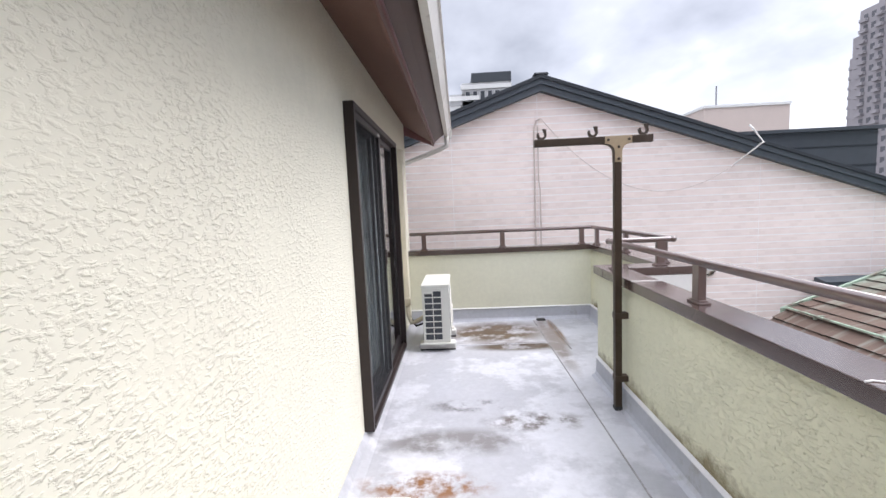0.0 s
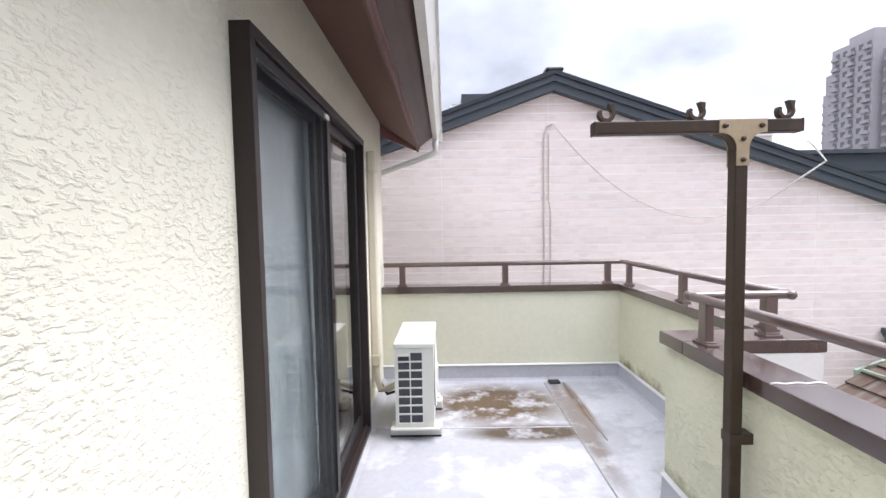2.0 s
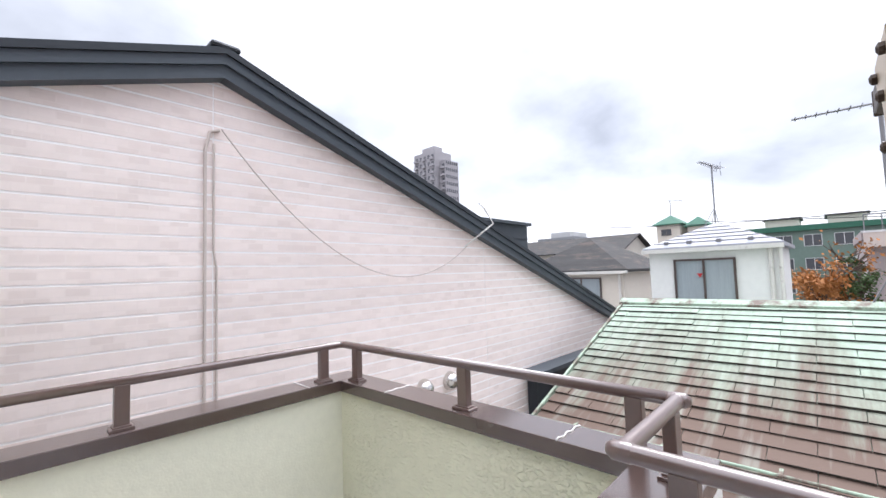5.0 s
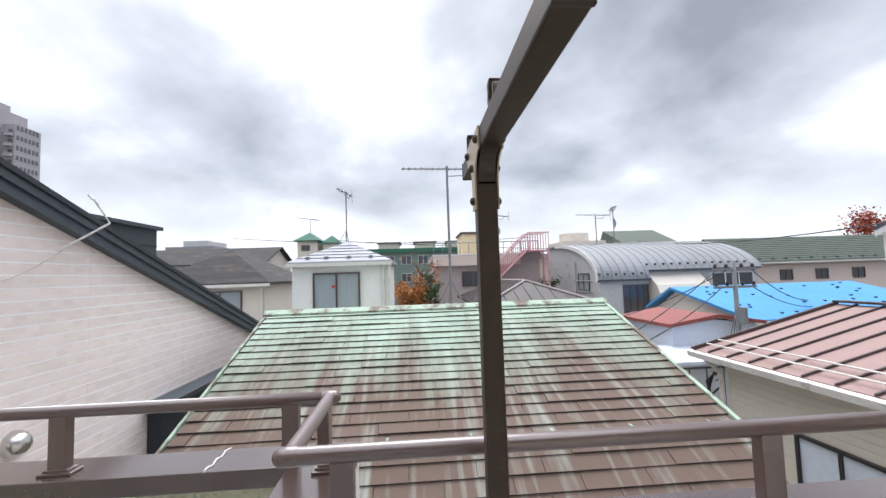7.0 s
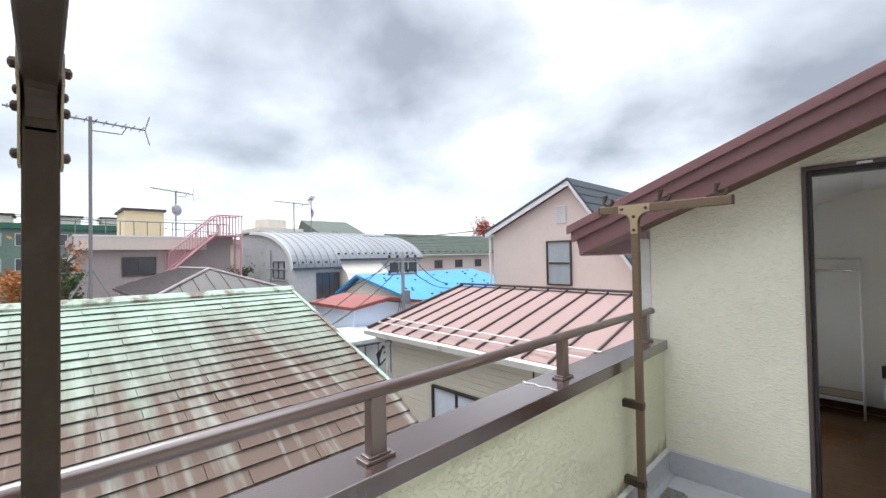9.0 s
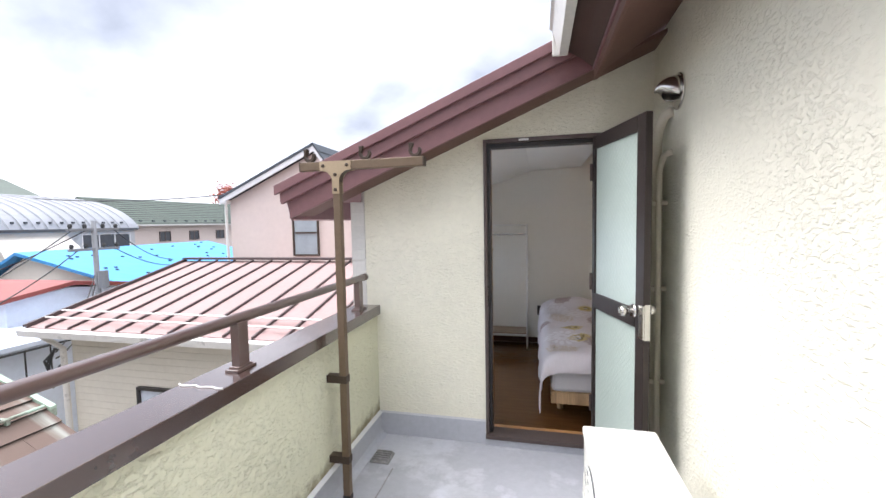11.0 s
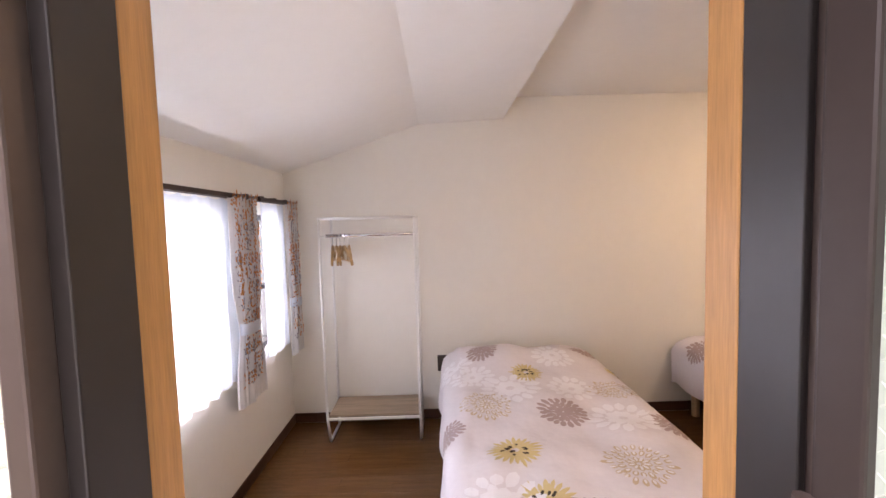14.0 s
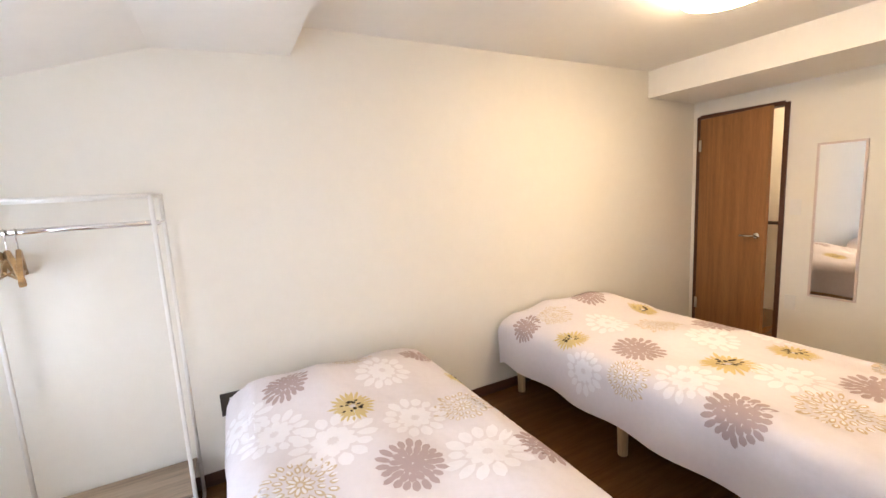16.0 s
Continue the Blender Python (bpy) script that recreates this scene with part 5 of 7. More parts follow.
def tied_curtain(y0, y1, z0, seed):
    t = thing("curtain", (0, 0, 0), label="grey and cream curtain with orange leaf print, tied back", category="curtain", group="tied curtains")
    c = curtain_sheet("cloth", RX - 0.095, y0, y1, z0, 1.535, "curtain_print", 5, 0.014, t, seed=seed, gather=(0.86, 0.38))
    rnd = random.Random(seed)
    verts = [v.co.copy() for v in c.data.vertices]
    nv = 15
    for mat, count in (("print_orange", 260), ("print_grey", 190)):
        b = B()
        for _ in range(count):
            i, j = rnd.randrange(2, len(verts) // nv - 6), rnd.randrange(0, nv - 2)
            p = verts[i * nv + j]
            for s in range(3):
                a = rnd.uniform(-0.9, 0.9) + s * 0.5
                o = Vector((-0.006, 0, -0.02 * s)) + p
                d, n_ = Vector((0, math.sin(a), math.cos(a))), Vector((0, math.cos(a), -math.sin(a)))
                L = rnd.uniform(0.018, 0.034)
                b.add([o, o + d * L * 0.5 + n_ * L * 0.2, o + d * L, o + d * L * 0.5 - n_ * L * 0.2], [(0, 1, 2, 3)])
        b.make("leaf_print", mat, t, label="printed leaves")["kind"] = "stuff"
    mid = (y0 + y1) / 2
    pts = [(RX - 0.095 + 0.035 * math.cos(a), mid + (y1 - y0) * 0.33 * math.sin(a), 0.86) for a in [k * math.pi / 8 for k in range(17)]]
    B().sheet(lambda u, v: (pts[int(u)][0], pts[int(u)][1], 0.83 + 0.06 * v), range(17), [0, 1]).make("tie_band", "sheer", t, smooth=True)


tied_curtain(-1.90, -1.62, 0.46, 11)
tied_curtain(-2.56, -2.36, 0.50, 12)


# ---- beds ----
def bed(x, y, length, seed, flowers):
    """A low pine bed with a printed duvet. x: middle, y: the head; it runs to +y."""
    t = thing("bed", (x, y, FZ), label="single pine bed with a lilac duvet printed with large flowers", category="bed", group="beds")
    hw = 0.495
    for lx in (-0.36, 0.36):
        for ly in (0.07, length * 0.45, length - 0.45):
            B().tube([(lx, ly, 0.0), (lx, ly, 0.24)], [0.026, 0.030], 14).make("leg", "pine", t)
    b = B()
    b.box(-hw + 0.05, -hw + 0.08, 0.03, length - 0.04, 0.21, 0.30)
    b.box(hw - 0.08, hw - 0.05, 0.03, length - 0.04, 0.21, 0.30)
    b.box(-hw + 0.08, hw - 0.08, length - 0.07, length - 0.04, 0.21, 0.30)
    b.box(-hw + 0.08, hw - 0.08, 0.03, 0.06, 0.21, 0.30)
    b.make("bed_frame", "pine", t, bevel=0.006)
    sl = B()
    for k in range(12):
        yy = 0.10 + (length - 0.25) * k / 11
        sl.box(-hw + 0.08, hw - 0.08, yy, yy + 0.06, 0.28, 0.30)
    sl.make("slats", "pine", t)
    B().box(-hw + 0.05, hw - 0.05, 0.02, length - 0.03, 0.302, 0.50).make("mattress", "mattress", t, bevel=0.03)
    rnd = random.Random(seed)
    o = [rnd.uniform(-50, 50) for _ in range(3)]

    def surf(u, v):
        """u: along the cloth across the bed from its middle, v: along it from the head."""
        r, top = 0.10, 0.575
        flat = hw - r + 0.02
        s = abs(u)
        sg = 1 if u >= 0 else -1
        wob = noise.noise(Vector((u * 2.2 + o[0], v * 2.2, o[1])))
        fine = noise.noise(Vector((u * 6 + o[2], v * 5, o[1])))
        hump = 0.075 * math.exp(-((v - 0.30) / 0.22) ** 2) * math.exp(-(u / 0.42) ** 4)
        if s < flat:
            px, pz = s, top + hump + 0.030 * wob + 0.020 * fine + 0.012 * (1 - (s / flat) ** 2)
        elif s < flat + r * 1.5708:
            a = (s - flat) / r
            px, pz = flat + r * math.sin(a), top - r * (1 - math.cos(a)) + hump * 0.3 + 0.014 * wob * (1 - a / 1.6)
        else:
            d = s - flat - r * 1.5708
            px, pz = flat + r + 0.03 * d + 0.016 * math.sin(v * 13 + o[0]) * min(1, d * 6) + 0.012 * wob, top - r - d
        py = v
        end = length + 0.02
        rv = 0.09
        if v > end - rv:
            d = v - (end - rv)
            if d < rv * 1.5708:
                a = d / rv
                py, drop = end - rv + rv * math.sin(a), rv * (1 - math.cos(a))
            else:
                py, drop = end + 0.012 * math.sin(u * 11 + o[1]), rv + d - rv * 1.5708
            pz -= drop
        if v < 0.10:
            pz -= 0.5 * (0.10 - v) ** 2 * 8
        return Vector((sg * px, py, max(pz, 0.16)))

    us = [-0.79 + 1.58 * k / 62 for k in range(63)]
    vs = [0.02 + (length + 0.09) * k / 76 for k in range(77)]
    B().sheet(surf, us, vs).make("duvet", "linen", t, smooth=True, label="lilac duvet with flower print")

    def normal(u, v):
        e = 0.01
        n_ = (surf(u + e, v) - surf(u - e, v)).cross(surf(u, v + e) - surf(u, v - e))
        return n_.normalized() if n_.length > 1e-9 else Vector((0, 0, 1))

    sets = {}

    def petal(kind, cu, cv, a, r0, r1, w, lift):
        b = sets.setdefault(kind, B())
        ca, sa = math.cos(a), math.sin(a)
        base = len(b.v)
        n_ = 5
        pts = []
        for side in (1, -1):
            rng = range(n_ + 1) if side > 0 else range(n_ - 1, 0, -1)
            for k in rng:
                s = k / n_
                rr = r0 + (r1 - r0) * s
                ww = w * math.sin(math.pi * min(1, s * 0.82 + 0.06)) ** 0.8 * side
                if k == n_:
                    ww = 0
                uu, vv = cu + ca * rr - sa * ww, cv + sa * rr + ca * ww
                pts.append(surf(uu, vv) + normal(uu, vv) * lift)
        mid = [surf(cu + ca * (r0 + (r1 - r0) * s), cv + sa * (r0 + (r1 - r0) * s)) + normal(cu + ca * (r0 + (r1 - r0) * s), cv + sa * (r0 + (r1 - r0) * s)) * lift for s in (0.3, 0.7)]
        c0 = (mid[0] + mid[1]) / 2
        m = len(pts)
        b.add(pts + [c0], [(i, (i + 1) % m, m) for i in range(m)])

    for cu, cv, r, kind in flowers:
        main = {"m": "print_mauve", "b": "print_beige", "g": "print_gold", "w": "print_white"}[kind]
        rings = {"m": ((0.02, 0.42, 9, .11), (0.30, 0.72, 15, .105), (0.56, 1.0, 20, .10)), "b": ((0.05, 0.36, 10, .085), (0.38, 0.68, 16, .085), (0.66, 1.0, 22, .08)),
                 "g": ((0.10, 0.55, 12, .08), (0.28, 1.0, 24, .075), (0.30, 0.80, 17, .07)), "w": ((0.1, 0.55, 10, .13), (0.50, 1.0, 14, .14))}[kind]
        for r0, r1, n_, w in rings:
            off = rnd.uniform(0, 1)
            for k in range(n_):
                petal(main, cu, cv, 2 * math.pi * (k + off) / n_, r * r0, r * r1 * rnd.uniform(0.84, 1.08), r * w * rnd.uniform(0.85, 1.1), 0.0022)
                if kind == "b":
                    petal("print_white", cu, cv, 2 * math.pi * (k + off) / n_, r * (r0 + 0.05), r * r1 * 0.9, r * w * 0.45, 0.0036)
        if kind == "g":
            for k in range(17):
                a, d = rnd.uniform(0, 6.28), r * rnd.uniform(0.08, 0.42)
                petal("print_dark", cu + d * math.cos(a), cv + d * math.sin(a), a + rnd.uniform(-0.9, 0.9), 0.0, r * rnd.uniform(0.14, 0.22), r * 0.05, 0.0065)
    for k, b in sets.items():
        b.make("printed_flowers", k, t, label=k.replace("print_", "") + " flower print")["kind"] = "stuff"
    return t


FL1 = [(0.265, 0.33, 0.105, 'm'), (-0.075, 0.17, 0.101, 'b'), (-0.395, 0.23, 0.101, 'm'), (0.045, 0.59, 0.097, 'g'), (0.305, 0.93, 0.13, 'b'), (-0.355, 0.79, 0.126, 'b'), (-0.035, 1.01, 0.126, 'm'), (-0.475, 1.16, 0.118, 'm'), (0.245, 1.33, 0.109, 'g'), (-0.175, 1.43, 0.126, 'b'), (0.505, 1.11, 0.092, 'm'), (-0.415, 1.66, 0.101, 'g'), (0.065, 1.71, 0.126, 'm'), (-0.495, 0.51, 0.071, 'g'), (0.165, 0.76, 0.169, "w"), (-0.155, 0.76, 0.143, "w"), (0.345, 0.59, 0.130, "w"), (-0.275, 1.09, 0.156, "w"), (0.465, 0.43, 0.130, "w"), (-0.605, 0.91, 0.143, "w"), (0.345, 1.61, 0.156, "w"), (-0.155, 0.39, 0.130, "w"), (0.2, 1.62, 0.11, 'g'), (-0.3, 1.9, 0.12, 'm'), (0.35, 1.9, 0.13, 'b'), (-0.05, 2.0, 0.156, "w")]
FL2 = [(0.30, 0.35, 0.12, "b"), (-0.05, 0.30, 0.12, "m"), (0.48, 0.28, 0.11, "m"), (0.42, 0.62, 0.105, "g"), (-0.30, 0.55, 0.10, "g"), (0.28, 0.95, 0.135, "m"), (-0.08, 0.82, 0.13, "b"), (0.52, 1.05, 0.12, "b"),
       (-0.36, 0.98, 0.13, "m"), (0.12, 1.30, 0.13, "g"), (0.48, 1.52, 0.13, "m"), (-0.26, 1.40, 0.11, "g"), (0.20, 1.72, 0.14, "b"), (-0.10, 1.75, 0.14, "m"), (-0.40, 1.75, 0.12, "b"), (0.30, 2.0, 0.12, "g"),
       (0.12, 0.62, 0.143, "w"), (0.58, 0.80, 0.130, "w"), (0.40, 1.28, 0.143, "w"), (-0.12, 1.10, 0.143, "w"), (-0.45, 1.25, 0.143, "w"), (0.05, 1.52, 0.156, "w")]
bed(0.070, -2.42, 2.12, 3, FL1)
bed(-1.62, -2.56, 2.05, 8, FL2)

# ---- clothes rack ----
rack = thing("clothes_rack", (0, 0, FZ), label="white steel clothes rack with chrome bar and wooden shelf", category="clothes rack")
X0, X1, YF, YB, TOP = 0.735, 1.345, -2.225, -2.53, 1.505
RR = 0.0085
for x in (X0, X1):
    B().tube([(x, YB, 0.012), (x, YB, TOP)], RR, 10).make("rack_post", "rack_white", rack, smooth=True)
    B().tube([(x, YF, TOP - 0.0), (x, YF - 0.0, 0.2), (x, YF - 0.06, 0.012)], RR, 10).make("rack_post", "rack_white", rack, smooth=True)
    B().tube([(x, YF - 0.06, 0.012), (x, YB, 0.012)], RR, 10).make("foot_bar", "rack_white", rack, smooth=True)
    B().tube([(x, YF, TOP), (x, YB, TOP)], RR, 10).make("top_bar", "rack_white", rack, smooth=True)
for y in (YF, YB):
    B().tube([(X0 - RR, y, TOP), (X1 + RR, y, TOP)], RR, 10).make("top_bar", "rack_white", rack, smooth=True)
B().tube([(X0, (YF + YB) / 2, TOP - 0.115), (X1, (YF + YB) / 2, TOP - 0.115)], 0.0115, 12).make("hanging_bar", "chrome", rack, smooth=True, label="chrome hanging bar")
for x in (X0, X1):
    B().tube([(x, YF, TOP - 0.115), (x, YB, TOP - 0.115)], 0.006, 8).make("side_bar", "rack_white", rack)
B().box(X0 + 0.008, X1 - 0.008, YB + 0.008, YF - 0.008, 0.198, 0.213).make("shelf_board", "shelf_wood", rack, bevel=0.002, label="greyed wood shelf board")
b = B()
b.box(X0, X1, YF - 0.008, YF + 0.006, 0.180, 0.196)
b.box(X0, X1, YB - 0.006, YB + 0.008, 0.180, 0.196)
b.make("shelf_rail", "rack_white", rack, bevel=0.002)


def hanger(x, turn):
    h = thing("clothes_hanger", (x, (YF + YB) / 2, FZ + TOP - 0.115), turn, label="wooden clothes hanger with steel hook on the rack", category="hanger", group="hangers")
    pts = [(0, 0.014 * math.cos(a), 0.014 * math.sin(a)) for a in [math.pi * (1.1 - 1.2 * k / 10) for k in range(11)]]
    B().tube(pts + [(0, 0.010, -0.02), (0, 0.0, -0.035), (0, 0.0, -0.07)], 0.0022, 6).make("hook", "steel", h)
    b = B()
    prof = []
    for s in range(-12, 13):
        yy = s / 12 * 0.205
        prof.append((yy, -0.065 - 0.10 * (abs(s) / 12) ** 1.3))
    low = [(y, z - 0.034 + 0.012 * (abs(y) / 0.205)) for y, z in prof[::-1]]
    b.prism(prof + low, 0, -0.008, 0.008)
    b.make("shoulder_bar", "hanger_wood", h, bevel=0.003)
    B().tube([(0, -0.17, -0.165), (0, 0.17, -0.165)], 0.005, 8).make("trouser_bar", "hanger_wood", h)


for hx, tr in ((1.30, 12), (1.275, 20), (1.25, 8), (1.222, 26), (1.19, 16)):
    hanger(hx, tr)

# ---- neighbourhood ----
N = {}
N["ground"] = material("asphalt_ground", (0.09, 0.09, 0.09), rough=0.9, vary=0.2, scale=0.3)
N["cream"] = material("cream_render", (0.62, 0.57, 0.50), rough=0.85, vary=0.06, scale=0.6)
N["white"] = material("white_render", (0.72, 0.72, 0.70), rough=0.85, vary=0.05, scale=0.6)
N["pinkwall"] = material("pale_pink_render", (0.60, 0.51, 0.46), rough=0.85, vary=0.05, scale=0.5)
N["greywall"] = material("grey_render", (0.45, 0.45, 0.45), rough=0.85, vary=0.12, scale=0.5, second=(0.22, 0.22, 0.21), second_at=0.66, second_scale=0.8)
N["mauve"] = material("mauve_grey_render", (0.36, 0.31, 0.305), rough=0.85, vary=0.08, scale=0.5)
N["slate"] = material("dark_slate_roofing", (0.038, 0.037, 0.037), rough=0.9, vary=0.35, scale=1.2, second=(0.075, 0.06, 0.052), second_at=0.58, second_scale=1.0, bump=0.2, bump_scale=8, stretch=(1, 1, 6))
N["slateblue"] = material("slate_cladding", (0.055, 0.064, 0.074), rough=0.7, vary=0.1, scale=0.8)
N["metalwhite"] = material("white_sheet_roof", (0.30, 0.31, 0.34), rough=0.6, vary=0.06, scale=0.8)
N["metalgrey"] = material("grey_sheet_roof", (0.25, 0.258, 0.272), rough=0.55, metal=0.1, vary=0.12, scale=0.6)
N["metaldark"] = material("dark_brown_sheet_roof", (0.06, 0.053, 0.05), rough=0.6, vary=0.15, scale=0.8)
N["pinkroof"] = material("pink_brown_sheet_roof", (0.275, 0.182, 0.165), rough=0.7, vary=0.08, scale=0.8)
N["batten"] = material("dark_roof_batten", (0.06, 0.04, 0.038), rough=0.5, vary=0.1)
N["greenroof2"] = material("green_tile_roof", (0.085, 0.105, 0.085), rough=0.8, vary=0.2, scale=2, stretch=(1, 1, 5))
N["greenpaint"] = material("green_metal_roof", (0.035, 0.13, 0.085), rough=0.7, vary=0.1, scale=0.4)
N["greenwall"] = material("grey_green_wall", (0.15, 0.21, 0.18), rough=0.8, vary=0.12, scale=0.3)
N["blue"] = material("blue_tarpaulin", (0.05, 0.25, 0.52), rough=0.5, vary=0.15, scale=1.2, bump=0.5, bump_scale=4, bump2=0.5, bump2_scale=1.6)
N["redroof"] = material("red_sheet_roof", (0.22, 0.055, 0.045), rough=0.6, vary=0.2, scale=1.0)
N["bluewhite"] = material("pale_blue_sheet", (0.55, 0.60, 0.68), rough=0.6, vary=0.08, scale=1)
N["pinksteel"] = material("pink_painted_steel", (0.55, 0.30, 0.32), rough=0.5, vary=0.1)
N["antenna"] = material("antenna_aluminium", (0.22, 0.22, 0.23), rough=0.5, metal=0.5, vary=0.1)
N["wire"] = material("black_cable", (0.03, 0.03, 0.03), rough=0.7, vary=0.1)
N["pole"] = material("grey_concrete_pole", (0.17, 0.175, 0.18), rough=0.8, vary=0.1, scale=3)
N["tower"] = material("grey_lilac_tower_cladding", (0.36, 0.34, 0.355), rough=0.8, vary=0.05, scale=0.05)
N["yellow"] = material("pale_yellow_render", (0.68, 0.58, 0.37), rough=0.85, vary=0.06, scale=0.5)
N["pane"] = material("dark_far_window", (0.05, 0.055, 0.065), rough=0.15, vary=0.15, scale=0.5, spec=0.6)
N["towerpane"] = material("tower_window", (0.12, 0.12, 0.135), rough=0.3, vary=0.2, scale=0.3)
N["curtained"] = material("curtained_window", (0.30, 0.34, 0.36), rough=0.2, vary=0.15, scale=3, spec=0.6, stretch=(1, 6, 0.3))
N["beige_siding"] = material("beige_lap_siding", (0.60, 0.56, 0.48), rough=0.7, vary=0.06, scale=0.8)
N["bark"] = material("tree_bark", (0.10, 0.075, 0.06), rough=0.9, vary=0.3, scale=4)
N["leaf_o"] = material("orange_autumn_leaves", (0.36, 0.15, 0.045), rough=0.8, vary=0.3, scale=3)
N["leaf_g"] = material("green_leaves", (0.06, 0.10, 0.035), rough=0.8, vary=0.3, scale=3)
N["leaf_r"] = material("red_autumn_leaves", (0.28, 0.06, 0.035), rough=0.8, vary=0.3, scale=1)

B().box(-900, 900, -900, 900, GROUND - 0.3, GROUND).make("ground", N["ground"], label="grey paved ground between the houses", category="ground", kind="structure")


def frame_window(parent, axis, at, a0, a1, z0, z1, mat="pane", out=1, rim="sash_light", divide=1):
    """A window on a wall; axis: the wall's normal; out: the side it faces."""
    t = 0.05 * out

    def bx(p0, p1, q0, q1, d0, d1):
        lo, hi = sorted((at + d0 * out, at + d1 * out))
        return (lo, hi, p0, p1, q0, q1) if axis == 0 else (p0, p1, lo, hi, q0, q1)
    w = 0.045
    b = B()
    b.box(*bx(a0 - w, a0, z0 - w, z1 + w, 0.002, 0.06))
    b.box(*bx(a1, a1 + w, z0 - w, z1 + w, 0.002, 0.06))
    b.box(*bx(a0, a1, z0 - w, z0, 0.002, 0.06))
    b.box(*bx(a0, a1, z1, z1 + w, 0.002, 0.06))
    for k in range(1, divide + 1):
        m = a0 + (a1 - a0) * k / (divide + 1)
        b.box(*bx(m - w / 2, m + w / 2, z0, z1, 0.006, 0.05))
    b.make("window_frame", rim, parent)
    B().box(*bx(a0, a1, z0, z1, 0.003, 0.02)).make("window_pane", N[mat] if mat in N else mat, parent)


def house(name, x0, x1, y0, y1, eave, wall, roofmat, kind, rise, over=0.25, label="", ridge_x=None, gut=True):
    """A house block: kind 'hip', 'gable_x' (ridge along x), 'gable_y', or 'flat'."""
    h = thing(name, (0, 0, 0), label=label, category="house")
    B().box(x0, x1, y0, y1, GROUND, eave).make("wall", N[wall], h)
    X0, X1, Y0, Y1 = x0 - over, x1 + over, y0 - over, y1 + over
    t = 0.09
    b = B()
    xm, ym = (X0 + X1) / 2 if ridge_x is None else ridge_x, (Y0 + Y1) / 2
    if kind == "flat":
        b.box(X0, X1, Y0, Y1, eave, eave + rise)
    elif kind == "gable_x":
        b.prism([(Y0, eave), (ym, eave + rise), (Y1, eave), (Y1, eave + t), (ym, eave + rise + t), (Y0, eave + t)], 0, X0, X1)
        B().prism([(y0, eave), (y1, eave), (ym, eave + rise - 0.05)], 0, x0, x1).make("gable_wall", N[wall], h)
    elif kind == "gable_y":
        b.prism([(X0, eave), (xm, eave + rise), (X1, eave), (X1, eave + t), (xm, eave + rise + t), (X0, eave + t)], 1, Y0, Y1)
        B().prism([(x0, eave), (x1, eave), (xm, eave + rise - 0.05)], 1, y0, y1).make("gable_wall", N[wall], h)
    else:
        dx, dy = X1 - X0, Y1 - Y0
        k = min(dx, dy) / 2
        r0, r1 = ((X0 + k, ym), (X1 - k, ym)) if dx >= dy else ((xm, Y0 + k), (xm, Y1 - k))
        v = [(X0, Y0, eave), (X1, Y0, eave), (X1, Y1, eave), (X0, Y1, eave)] + [(a, c, d + t) for a, c, d in ((X0, Y0, eave), (X1, Y0, eave), (X1, Y1, eave), (X0, Y1, eave))]
        v += [(*r0, eave + rise), (*r1, eave + rise)]
        f = [(0, 3, 2, 1), (0, 1, 5, 4), (1, 2, 6, 5), (2, 3, 7, 6), (3, 0, 4, 7)]
        f += [(4, 5, 9, 8), (5, 6, 9), (6, 7, 8, 9), (7, 4, 8)] if dx >= dy else [(4, 5, 8), (5, 6, 9, 8), (6, 7, 9), (7, 4, 8, 9)]
        b.add(v, f)
    b.make("roof", N[roofmat], h)
    if gut and kind != "flat":
        g = B()
        g.box(X0 - 0.09, X0 + 0.01, Y0, Y1, eave - 0.05, eave + 0.045)
        g.make("gutter", "gutter", h)
        B().tube([(x0 - 0.05, y0 + 0.12, eave), (x0 - 0.05, y0 + 0.12, GROUND)], 0.045, 8).make("downpipe", "gutter", h)
    return h


def aerial(x, y, z0, top, turn=0.0, size=1.0, legs=False, dish=False):
    """A TV aerial: mast, boom and a row of rods."""
    a = thing("tv_aerial", (x, y, z0), turn, label="grey television aerial on a mast over the roofs", category="aerial", group="aerials")
    h = top - z0
    mb = B().tube([(0, 0, 0), (0, 0, h + 0.05)], 0.016 * size, 6)
    mb.make("mast", N["antenna"], a)
    b = B()
    L = 0.62 * size
    b.tube([(0, -L * 0.75, h), (0, L, h)], 0.010 * size, 6)
    for k in range(14):
        yy = -L * 0.7 + 1.65 * L * k / 13
        w = (0.11 - 0.003 * k) * size
        b.tube([(-w, yy, h), (w, yy, h)], 0.005 * size, 4)
    b.tube([(0, -0.30 * size, h - 0.01), (0, -0.26 * size, h - 0.09 * size), (0, 0.0, h - 0.10 * size)], 0.007 * size, 5)
    for s in (-1, 1):
        b.tube([(0, -L * 0.75, h), (0, -L * 0.82, h + s * 0.16 * size)], 0.006 * size, 4)
    b.make("aerial_rods", N["antenna"], a)
    if dish:
        B().sheet(lambda u, v: (-0.16 + 0.10 * v * v, 0.30 * v * math.cos(u), h * 0.6 + 0.30 * v * math.sin(u)), [2 * math.pi * k / 16 for k in range(17)], [k / 4 for k in range(5)]).make("dish", N["metalwhite"], a, smooth=True, solid=0.02)
        B().tube([(-0.1, 0, h * 0.6), (0.0, 0, h * 0.6)], 0.02, 5).make("dish_arm", N["antenna"], a)
    if legs:
        for dx, dy in ((0.0, 0.22), (0.0, -0.22), (0.3, 0.0)):
            B().tube([(0, 0, 0.42), (dx, dy, -0.02 - 0.25 * abs(dx))], 0.010, 5).make("mast_leg", N["antenna"], a)
    return a


